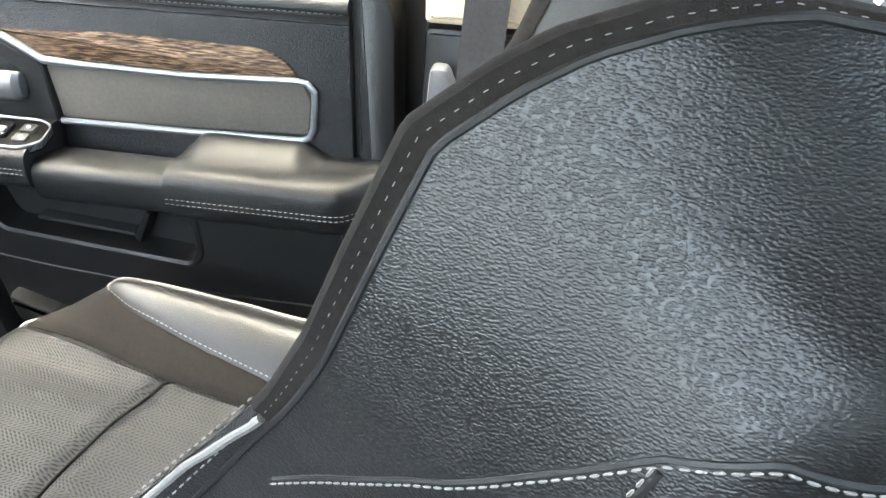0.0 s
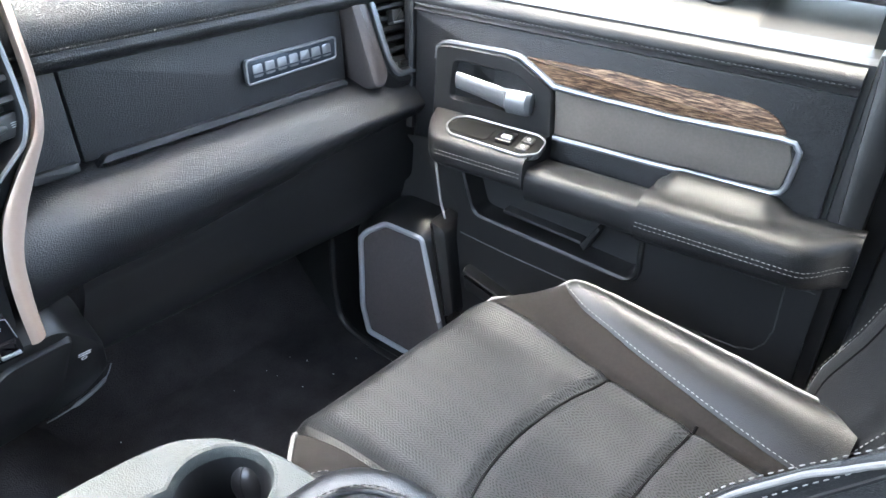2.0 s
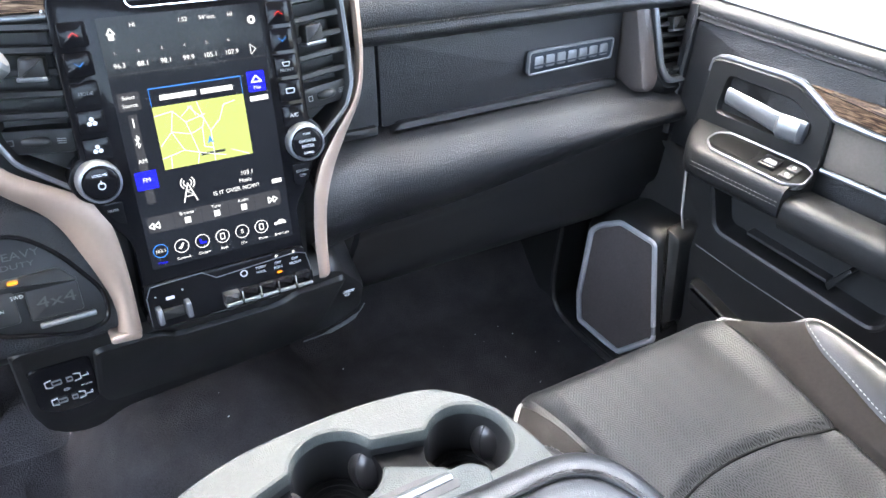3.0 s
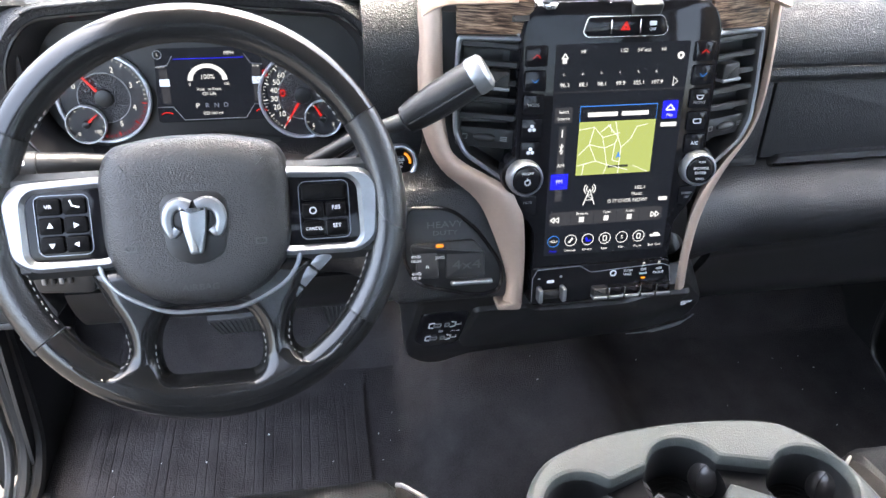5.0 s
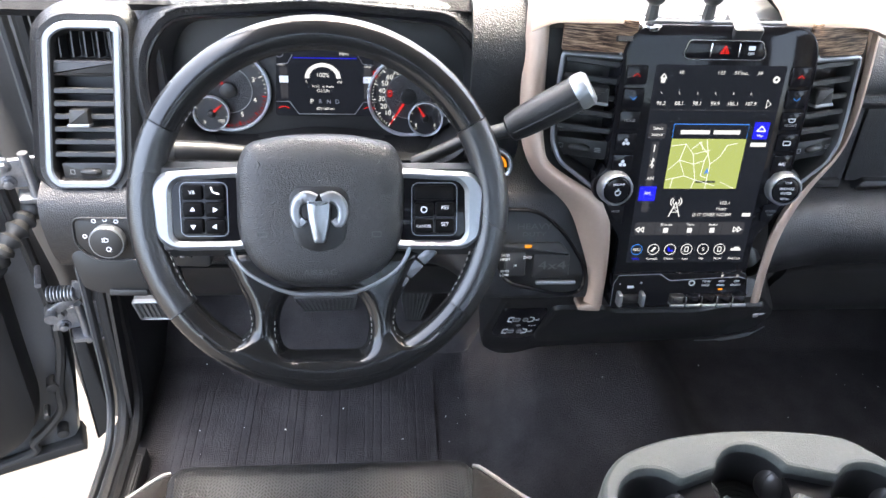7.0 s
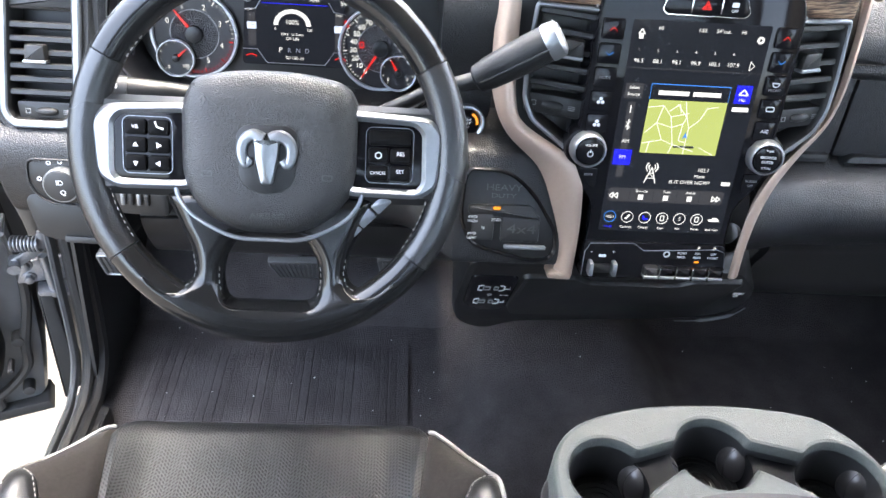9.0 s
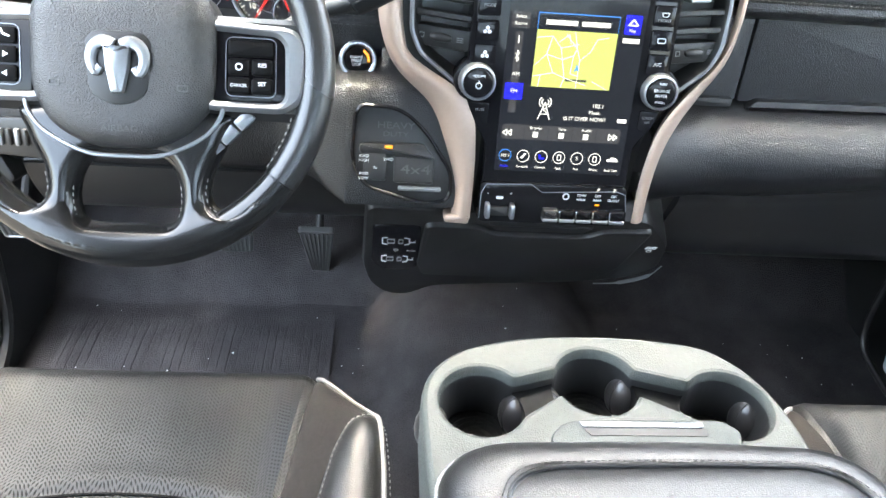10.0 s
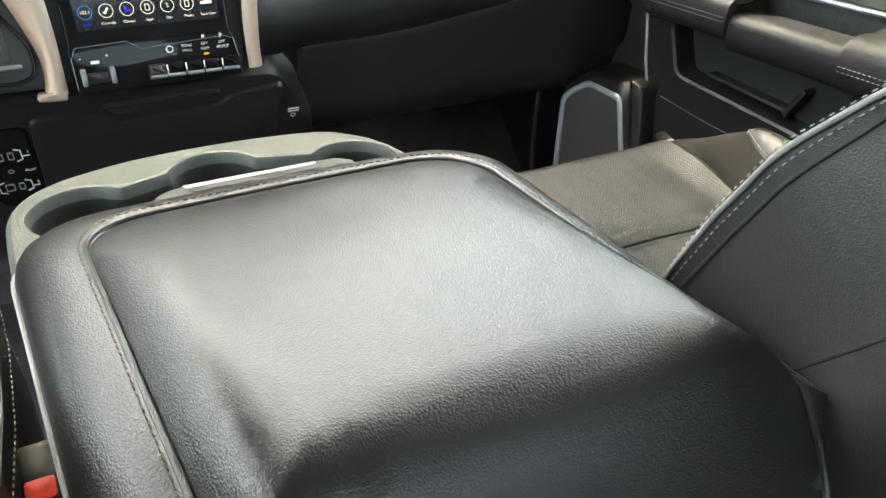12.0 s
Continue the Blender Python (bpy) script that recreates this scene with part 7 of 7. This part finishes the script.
part("lever", skin([[dp(p, q0 + h * math.cos(a), n0 + w * math.sin(a)) for a in steps(0, 2 * math.pi, 16)[:-1]] for p, q0, n0, h, w in ((-0.120, 0.005, 0.008, 0.010, 0.003), (-0.117, 0.005, 0.010, 0.013, 0.005), (-0.07, 0.002, 0.014, 0.014, 0.006), (-0.024, -0.002, 0.018, 0.0155, 0.007), (-0.018, -0.003, 0.021, 0.0185, 0.010), (0.012, -0.003, 0.018, 0.0185, 0.010), (0.018, -0.003, 0.014, 0.0165, 0.007))], close_u=True, cap=True), SILVER, hbz, "satin silver door lever")
# silver outline, wood and cloth inlay
part("silver_line", pipe([dp(p, q, 0.006) for p, q in ((-0.160, 0.030), (-0.158, 0.048), (-0.148, 0.056), (-0.135, 0.0585), (-0.036, 0.0625), (-0.012, 0.0605), (0.02, 0.044), (0.047, 0.0285), (0.10, 0.0265), (0.227, 0.025), (0.36, 0.030), (0.374, 0.028), (0.382, 0.018), (0.381, 0.0), (0.378, -0.028), (0.373, -0.038), (0.362, -0.0425), (0.2, -0.046), (0.053, -0.0475))], [0.003] * 3 + [0.0045] * 2 + [0.0055] * 3 + [0.0042] * 11, seg=8, flat=0.8, up=(-1, 0, 0)), SILVER, door, "satin silver outline trim")
part("wood_inlay", slab(rounded([(-0.006, 0.0605), (0.049, 0.0325), (0.227, 0.029), (0.363, 0.034), (0.350, 0.050), (0.336, 0.058), (0.313, 0.0635), (0.141, 0.0665)], 0.006), DM, -0.004, 0.005, 0.002), WOOD, door, "striped brown wood inlay")
part("cloth_inlay", slab(rounded([(0.047, 0.0225), (0.227, 0.0205), (0.368, 0.0255), (0.376, 0.004), (0.370, -0.036), (0.2, -0.0415), (0.054, -0.0435)], 0.005), DM, -0.004, 0.003, 0.001), CLOTH, door, "grey-brown cloth inlay")


# armrest in three pieces
def pod(p):
    e = ease(-0.152, -0.10, p)
    w = 0.35 + 0.65 * math.sqrt(max(0, e))
    return [(-0.01, -0.046), (0.03 * w, -0.047), (0.06 * w, -0.054), (0.080 * w, -0.060), (0.086 * w, -0.070), (0.086 * w, -0.090), (0.080 * w, -0.106), (0.05 * w, -0.118), (-0.01, -0.122)]


part("armrest_front", run(pod, [-0.152, -0.150, -0.146, -0.14, -0.13, -0.115, -0.10] + steps(-0.08, 0.049, 6)), PADDING, door, "stitched black armrest with the switches")
part("pull_handle", run(lambda p: [(0.012, -0.080), (0.035, -0.078 + 0.006 * ease(0.05, 0.1, p)), (0.062, -0.074), (0.076, -0.079), (0.081, -0.090), (0.079, -0.112), (0.068, -0.126), (0.035, -0.130), (0.012, -0.124)], steps(0.0505, 0.2205, 8)), PADDING, door, "smooth black pull handle")


def elbow(p):
    a = ease(0.222, 0.245, p)
    k = 1 - ease(0.36, 0.40, p)
    e = 1 - 0.6 * ease(0.41, 0.478, p) ** 2
    hi_ = lerp(-0.060, -0.042, a * k)
    return [(-0.01, hi_ - 0.004), (0.016 * e, hi_), (0.036 * e, lerp(-0.062, hi_ - 0.006, a * k)), (0.055 * e, -0.060), (0.076 * e, -0.063), (0.087 * e, -0.072), (0.0905 * e, -0.086), (0.0905 * e, -0.104), (0.082 * e, -0.122), (0.055 * e, -0.132), (-0.01, -0.134)]


part("armrest_pad", run(elbow, [0.2225, 0.226, 0.232, 0.24] + steps(0.25, 0.35, 5) + steps(0.36, 0.40, 6) + [0.42, 0.44, 0.455, 0.465, 0.472, 0.477, 0.480]), PADDING, door, "padded black leather armrest with stitching")
for q in (-0.076, -0.082):
    part("stitching", stitches([dp(p, q - 0.004, 0.0868) for p in steps(-0.10, 0.048, 12)], 0.0004, 0.0045, 0.002), THREAD, door)
    part("stitching", stitches([dp(p, q - 0.018, 0.0912 * (1 - 0.6 * ease(0.41, 0.478, p) ** 2)) for p in steps(0.226, 0.475, 30)], 0.0004, 0.0045, 0.002), THREAD, door)
wmm = DM @ Matrix(((1, 0, 0, 0), (0, 0.25, 1, -0.0405), (0, -1, 0, 0.0), (0, 0, 0, 1)))
spo = rounded([(-0.105, -0.056), (-0.086, -0.074), (0.040, -0.078), (0.062, -0.063), (0.058, -0.032), (0.040, -0.022), (-0.085, -0.022), (-0.104, -0.034)], 0.008, 4)
swp = part("switch_plate", slab(spo, wmm, -0.006, 0.0035, 0.001), PLATE, door, "window switch plate with a silver rim")
part("plate_rim", rim_of(spo, shrink(spo, 0.0026), wmm, -0.004, 0.0055, 0.001), SILVER, swp, "satin silver rim")
# Flat black slab painted in for the shade of a hollow.
part("hollow_shade", slab(rounded([(-0.094, -0.064), (-0.026, -0.067), (-0.026, -0.031), (-0.094, -0.033)], 0.005), wmm, 0.001, 0.0042), PLATE, swp)
part("window_switch", slab(rect(0.028, 0.026, 0.004, 0.0, -0.050), wmm, 0.002, 0.009, 0.002), GLOSS, swp, "black window switch")
part("switch_lip", slab(rect(0.018, 0.009, 0.003, 0.003, -0.054), wmm, 0.006, 0.012, 0.002), SILVER, swp)
for dx, dy in ((0.033, -0.060), (0.033, -0.042)):
    lb = part("lock_switch", slab(rect(0.018, 0.014, 0.003, dx, dy), wmm, 0.002, 0.007, 0.0015), DARK, swp)
    part("switch_mark", slab(disc(0.0025, dx, dy, 10), wmm, 0.006, 0.0074), PRINT, swp)

# lower trim with the map pocket
low_o = rounded([(-0.205, -0.10), (0.455, -0.10), (0.455, -0.61), (-0.10, -0.61), (-0.095, -0.2)], 0.01, 2)
pk_o = rounded([(-0.088, -0.135), (-0.066, -0.196), (-0.055, -0.205), (0.205, -0.226), (0.220, -0.21), (0.216, -0.122), (-0.085, -0.120)], 0.012, 4)
fb = bmesh.new()
loops = []
for pts in (low_o, shrink(pk_o, -0.006)):
    vs = [fb.verts.new(dp(x, y, 0.026)) for x, y in pts]
    loops += [fb.edges.new((vs[i], vs[(i + 1) % len(vs)])) for i in range(len(vs))]
bmesh.ops.triangle_fill(fb, edges=loops, use_beauty=True)
part("lower_trim", fb, PLASTIC, door, "black plastic lower trim")
part("pocket_lip", skin([[dp(x, y, z) for x, y in shrink(pk_o, d)] for d, z in ((-0.007, 0.0255), (-0.0045, 0.0295), (-0.001, 0.0305), (0.003, 0.0275), (0.0055, 0.018), (0.006, -0.03))], close_u=True), PLASTIC, door, "rounded map pocket lip")
part("pocket_back", slab(shrink(pk_o, -0.004), DM, -0.04, -0.028), DARK, door)
for k in range(12):
    part("pocket_rib", pipe([dp(0.0, -0.128 - 0.006 * k, -0.027), dp(0.135, -0.128 - 0.006 * k, -0.027)], 0.0012, seg=5), RUBBER, door)
part("pocket_divider", slab(rounded([(0.120, -0.205), (0.128, -0.213), (0.150, -0.168), (0.144, -0.164)], 0.002), DM, -0.03, 0.012, 0.002), DARK, door)
part("pocket_tray", slab(rounded([(-0.02, -0.190), (0.120, -0.200), (0.120, -0.206), (-0.02, -0.196)], 0.002), DM, -0.03, 0.008, 0.002), RUBBER, door)
part("trim_seam", pipe([dp(p, q, 0.0262) for p, q in ((-0.088, -0.248), (0.0, -0.258), (0.113, -0.266), (0.25, -0.270), (0.375, -0.270), (0.398, -0.264), (0.410, -0.248), (0.416, -0.224), (0.413, -0.146))], 0.0012, seg=6), EMBOSS, door)
part("trim_seam", pipe([dp(p, q, 0.0262) for p, q in ((0.225, -0.132), (0.40, -0.146), (0.45, -0.15))], 0.0012, seg=6), EMBOSS, door)
part("bottle_lip", slab(rounded([(-0.072, -0.300), (0.02, -0.330), (0.16, -0.36), (0.16, -0.39), (-0.065, -0.345)], 0.012), DM, 0.02, 0.05, 0.012), PLASTIC, door)
# speaker
spk = rounded([(-0.279, -0.311), (-0.262, -0.291), (-0.219, -0.262), (-0.142, -0.264), (-0.096, -0.445), (-0.163, -0.526), (-0.266, -0.517), (-0.280, -0.461)], 0.008, 4)
part("speaker_box", skin([[dp(x, y, z) for x, y in shrink(spk, d)] for d, z in ((-0.004, 0.064), (-0.010, 0.060), (-0.022, 0.045), (-0.03, -0.06))], close_u=True), PLASTIC, door, "black speaker housing")
sg = part("speaker_grille", slab(shrink(spk, 0.004), DM, 0.04, 0.061, 0.002), MESHES, door, "dark speaker grille in a silver edge")
part("grille_edge", rim_of(shrink(spk, -0.006), shrink(spk, 0.0045), DM, 0.05, 0.067, 0.003), RING, sg, "satin silver edge")
part("box_side", slab(rounded([(-0.135, -0.225), (-0.10, -0.235), (-0.075, -0.40), (-0.09, -0.44), (-0.11, -0.40)], 0.012), DM, 0.0, 0.058, 0.01), LEATHER, door)
part("edge_welt", pipe([dp(-0.142, -0.118, 0.03), dp(-0.128, -0.2, 0.03), dp(-0.095, -0.30, 0.03), dp(-0.082, -0.45, 0.03)], 0.0022, seg=6), DIM, door)
part("lock_pin", pipe([dp(0.459, 0.135, -0.03), dp(0.459, 0.150, -0.03), dp(0.459, 0.186, -0.03), dp(0.459, 0.19, -0.03)], [0.006, 0.0042, 0.0042, 0.002], seg=12), CHROME, door, "chrome lock pin")
bm = bmesh.new()
for k in range(3):
    rim_of(disc(0.0052, n=14), disc(0.004, n=14), plane(dp(0.459, 0.172 + 0.004 * k, -0.03), (1, 0, 0), (0, 1, 0)), 0, 0.002, bm=bm)
part("pin_grooves", bm, CHROME, door)
part("pin_collar", slab(disc(0.011, n=20), plane(dp(0.459, 0.140, -0.03), (1, 0, 0), (0, 1, 0)), 0, 0.006, 0.002), PLASTIC, door)
part("window_frame", pipe([dp(-0.42, 0.13, -0.07), dp(-0.22, 0.5, -0.045), dp(-0.05, 0.78, 0.0), dp(0.44, 0.80, 0.0), dp(0.455, 0.4, -0.03), dp(0.455, 0.13, -0.06)], 0.018, seg=8), DARK, door)
gp = part("window_pane", thicken(skin([[dp(-0.42, 0.10, -0.046), dp(0.45, 0.10, -0.046)], [dp(-0.22, 0.5, -0.05), dp(0.45, 0.5, -0.05)], [dp(-0.05, 0.78, -0.005), dp(0.44, 0.78, -0.005)]]), 0.004), TINT, door, "side window, tint added to dim the ground outside")
gp.visible_shadow = False

# ---- centre pillar and belt ----
# Slab added to block daylight through the gap between door and pillar.
tagged(part("gap_blocker", slab(rounded([(0.40, -0.63), (0.60, -0.63), (0.58, 0.80), (0.43, 0.80)], 0.006), DM, -0.15, -0.092), RUBBER), "dark slab added behind the door edge to block light", "seal", kind="structure")
part_b = tagged(part("pillar_centre", slab(rounded([(0.488, -0.63), (0.66, -0.63), (0.66, 0.098), (0.505, 0.098)], 0.006), DM, -0.09, -0.012, 0.008), LEATHER), "black grained lower centre pillar trim", "pillar", kind="structure")
tagged(part("pillar_upper", slab(rounded([(0.506, 0.102), (0.66, 0.102), (0.62, 0.80), (0.49, 0.80)], 0.006), DM, -0.09, -0.004, 0.01), BEIGE), "beige upper centre pillar trim", "pillar", kind="structure")
sb = thing("seat_belt", dp(0.57, 0.05, 0.02), "dark brown seat belt through a grey guide loop", "seat belt")
belt = lambda t, s: dp(lerp(0.568, 0.612, t) + s * 0.023, lerp(0.03, 0.62, t), 0.022 + 0.004 * math.sin(6 * t))
part("webbing", thicken(skin([[belt(t, s) for s in steps(-1, 1, 6)] for t in steps(0, 1, 12)]), 0.0014), mat("belt_webbing", (0.05, 0.045, 0.043), 0.8, vary=0.3, bump=0.8, bscale=1800, dist=0.0006), sb)
go = rounded([(0.515, 0.02), (0.612, 0.026), (0.612, 0.046), (0.545, 0.046), (0.537, 0.066), (0.519, 0.066)], 0.006)
part("guide", slab(go, DM, 0.008, 0.03, 0.005), mat("grey_plastic", (0.10, 0.10, 0.105), 0.45), sb, "grey plastic guide")
part("lower_guide", slab(rounded([(0.523, -0.045), (0.60, -0.03), (0.598, 0.012), (0.54, 0.012)], 0.006), DM, 0.0, 0.016, 0.004), SILVER, sb, "metal belt tongue plate")
part("tongue_slot", slab(rect(0.02, 0.012, 0.003, 0.565, -0.008), DM, 0.012, 0.0175), DARK, sb)
part("lower_webbing", thicken(skin([[dp(0.545 + 0.02 * s + 0.01 * t, 0.03 - 0.35 * t, 0.004) for s in steps(-1, 1, 4)] for t in steps(0, 1, 6)]), 0.0014), CARPET, sb)

# ---- driver's doorway, door open ----
DD = plane((-0.97, 0.22, 0.2), (0.94, 0.342, 0), (0, 0, 1))


def od(p, q, n=0.0):
    return DD @ V(p, q, n)


ddoor = thing("driver_door", (-1.3, 0.1, -0.15), "open driver's door with a silver painted edge and rubber seal", "car door")
sh_o = rounded([(-1.05, -0.37), (-0.04, -0.345), (-0.012, -0.20), (0.012, 0.0), (0.0, 0.12), (-0.01, 0.75), (-1.05, 0.75)], 0.03, 5)
part("shell", slab(sh_o, DD, -0.10, -0.02, 0.015), PAINT, ddoor, "silver painted door shell")
in_o = rounded([(-1.0, -0.31), (-0.165, -0.285), (-0.10, -0.245), (-0.072, -0.19), (-0.064, -0.08), (-0.052, 0.08), (-0.035, 0.30), (-0.035, 0.68), (-1.0, 0.68)], 0.03, 5)
part("inner_trim", slab(in_o, DD, -0.04, 0.045, 0.03), PLASTIC, ddoor, "black inner door trim")
part("edge_trim", pipe([od(p, q, 0.03) for p, q in ((-0.30, -0.27), (-0.2, -0.262), (-0.13, -0.23), (-0.10, -0.17), (-0.09, -0.05))], 0.006, seg=8), SILVER, ddoor)
part("door_seal", pipe(smooth_path([od(p, q, -0.006) for p, q in ((-0.9, -0.345), (-0.2, -0.34), (-0.11, -0.295), (-0.05, -0.235), (-0.036, -0.17), (-0.005, -0.05), (0.0, 0.1), (-0.005, 0.3), (-0.01, 0.7))], 6), 0.009, seg=8), RUBBER, ddoor, "black rubber door seal")
part("sill_strip", slab(rounded([(-1.0, -0.385), (-0.03, -0.36), (-0.035, -0.335), (-1.0, -0.352)], 0.004), DD, -0.06, 0.0, 0.004), RUBBER, ddoor)
for p, q in ((-0.045, -0.16), (-0.06, -0.29)):
    part("bumper_stop", slab(disc(0.011, p, q, 16), DD, -0.02, 0.006, 0.003), RUBBER, ddoor)
part("bolt", slab(disc(0.006, -0.062, -0.185, 6), DD, 0.02, 0.05, 0.001), DARK, ddoor)
part("edge_channel", slab(rounded([(-0.008, -0.34), (0.03, -0.31), (0.035, -0.06), (0.012, -0.05)], 0.006), DD, -0.08, 0.0, 0.004), RUBBER, ddoor)

# hinge pillar of the body
hp = thing("hinge_pillar", (-0.9, 0.25, 0.1), "silver painted hinge pillar with steel hinges and black seals", "pillar")
part("pillar_panel", slab(rounded([(-0.02, -0.40), (0.16, -0.40), (0.16, 0.62), (0.0, 0.62)], 0.01), plane((-1.02, 0.33, 0.2), (0.94, -0.2, 0), (0, 0, 1)), -0.03, 0.0, 0.004), PAINT, hp, "silver painted pillar")
fl = smooth_path([V(-0.892, 0.23, 0.75), V(-0.89, 0.215, 0.5), V(-0.89, 0.203, 0.324), V(-0.89, 0.185, 0.214), V(-0.89, 0.170, 0.12), V(-0.89, 0.149, 0.051), V(-0.89, 0.10, 0.008), V(-0.89, 0.03, 0.0), V(-0.89, -0.3, 0.0), V(-0.89, -0.9, 0.0)], 5)
part("flange", pipe(fl, 0.012, seg=8, flat=0.5, up=(1, 0, 0)), PAINT, hp, "silver door flange")
part("weather_strip", pipe([p + V(0.017, 0.012, -0.006) for p in fl], 0.010, seg=8), RUBBER, hp, "black rubber weather strip")
part("inner_strip", pipe([p + V(0.034, 0.03, -0.012) for p in fl], 0.012, seg=8), PLASTIC, hp)
part("strip_end", pipe([V(-0.872, 0.188, 0.03), V(-0.87, 0.15, -0.015), V(-0.868, 0.10, -0.015)], [0.006, 0.013, 0.008], seg=10), GLOSS, hp)
part("sill", slab(rounded([(-0.93, -0.16), (-0.88, -0.16), (-0.88, -0.05), (-0.895, -0.04), (-0.922, -0.065)], 0.008), plane((0, -1.0, 0), (1, 0, 0), (0, 0, 1)), -1.2, 0.0), PAINT, hp, "silver painted sill")


def hinge(q):
    th = part("hinge", slab(rounded([(-0.01, q - 0.022), (0.10, q - 0.03), (0.10, q + 0.02), (0.01, q + 0.025)], 0.006), DD, 0.0, 0.008, 0.003), STEEL, hp, "zinc-plated steel door hinge")
    part("leaf", slab(rounded([(0.02, q - 0.04), (0.075, q - 0.052), (0.08, q - 0.044), (0.02, q - 0.03)], 0.004), DD, 0.0, 0.03, 0.003), STEEL, th)
    part("pin", pipe([od(0.045, q - 0.05, 0.02), od(0.045, q + 0.04, 0.02)], 0.0075, seg=12), STEEL, th)
    for dq in (-0.012, 0.016):
        part("bolt", slab(disc(0.008, 0.012, q + dq, 6), DD, 0.0, 0.018, 0.002), STEEL, th)
        part("washer", slab(disc(0.012, 0.012, q + dq, 16), DD, 0.0, 0.010, 0.001), STEEL, th)


hinge(0.0)
hinge(0.30)
ck = thing("door_check_spring", od(0.03, 0.075, 0.03), "coiled steel door check spring between brackets", "spring")
coil = [od(0.012 + 0.04 * t, 0.085 - 0.01 * t, 0.035) + Matrix.Rotation(0, 3, "X") @ V(0.0, 0.012 * math.cos(t * 2 * math.pi * 8), 0.012 * math.sin(t * 2 * math.pi * 8)) for t in steps(0, 1, 96)]
part("coil", pipe(coil, 0.0022, seg=6), STEEL, ck)
part("bracket", slab(rounded([(0.0, 0.03), (0.055, 0.06), (0.065, 0.095), (0.05, 0.10), (0.045, 0.075), (0.0, 0.052)], 0.004), DD, 0.03, 0.036, 0.002), STEEL, ck)
part("rod_end", pipe([od(0.004, 0.042, 0.02), od(0.004, 0.042, 0.05)], 0.010, seg=12), STEEL, ck)
part("stud", pipe([od(0.005, 0.118, 0.0), od(0.005, 0.118, 0.05)], 0.005, seg=8), STEEL, ck)
hw = thing("wiring_boot", V(-0.93, 0.2, 0.43), "ribbed black rubber wiring boot between door and pillar", "cable boot")
bw = smooth_path([V(-0.92, 0.29, 0.48), V(-0.93, 0.25, 0.445), V(-0.94, 0.20, 0.435), V(-0.96, 0.15, 0.415), V(-0.985, 0.14, 0.38)], 10)
part("boot", pipe(bw, [0.015 + 0.004 * math.sin(k * 1.9) for k in range(len(bw))], seg=12), RUBBER, hw)

# scuff plate on the sill
sp = thing("scuff_plate", (-0.85, 0.05, -0.02), "black ribbed scuff plate on the door sill", "sill plate")
sm_ = plane((-0.852, 0.0, -0.012), (1, 0, 0), (0, 1, 0))
part("plate", slab(rounded([(-0.022, -0.6), (0.03, -0.6), (0.024, 0.105), (-0.03, 0.105)], 0.008), sm_, -0.04, 0.0, 0.004), PLASTIC, sp)
for k in range(4):
    part("rib", pipe([V(-0.868 + 0.011 * k, -0.3, -0.011), V(-0.868 + 0.011 * k, 0.07, -0.011)], 0.0025, seg=6), DARK, sp)
part("plate_mark", rim_of(rect(0.045, 0.42, 0.006, 0.0, -0.12), rect(0.040, 0.415, 0.005, 0.0, -0.12), sm_, -0.002, 0.002, 0.0005), PLASTIC, sp)


# ---- a car parked beyond the window ----
def parked_car(x, y):
    th = thing("parked_car", (x, y, GROUND), "dark car parked on the concrete outside", "car")
    prof = [(-2.3, 0.35, 0.75), (-2.2, 0.28, 0.9), (-1.6, 0.26, 1.0), (-1.0, 0.25, 1.05), (1.2, 0.25, 1.05), (1.9, 0.26, 0.98), (2.25, 0.3, 0.85), (2.3, 0.4, 0.7)]
    rows = []
    for py, z0, z1 in prof:
        rows.append([V(x + 0.9 * c, y + py, GROUND + lerp(z0, z1, h)) for c, h in ((-0.9, 0), (-1, 0.15), (-1, 0.7), (-0.9, 1), (0, 1.04), (0.9, 1), (1, 0.7), (1, 0.15), (0.9, 0), (0, -0.05))])
    part("body", skin(rows, close_u=True, cap=True), mat("dark_car_paint", (0.03, 0.028, 0.03), 0.25, coat=1.0), th)
    part("cabin", skin([[V(x + w * c, y + py, GROUND + z) for c in (-1, 1)] for w, py, z in ((0.8, 1.1, 1.04), (0.62, 0.5, 1.5), (0.62, -1.1, 1.52), (0.75, -1.8, 1.05))]), GLOSS, th)
    for s in (-1, 1):
        part("cabin_side", skin([[V(x + s * 0.8, y + 1.1, GROUND + 1.04), V(x + s * 0.75, y - 1.8, GROUND + 1.05)], [V(x + s * 0.62, y + 0.5, GROUND + 1.5), V(x + s * 0.62, y - 1.1, GROUND + 1.52)]]), GLOSS, th)
        for wy in (-1.45, 1.4):
            wm_ = plane((x + s * 0.82, y + wy, GROUND + 0.33), (0, -s, 0), (0, 0, 1)) if s > 0 else plane((x - 0.82, y + wy, GROUND + 0.33), (0, -1, 0), (0, 0, 1))
            w = part("wheel", slab(disc(0.21, n=28), wm_, -0.08, 0.02, 0.02), STEEL, th)
            part("tyre", rim_of(disc(0.33, n=32), disc(0.205, n=32), wm_, -0.16, 0.04, 0.03), RUBBER, w, "black tyre")
    return th


parked_car(8.9, 1.0)
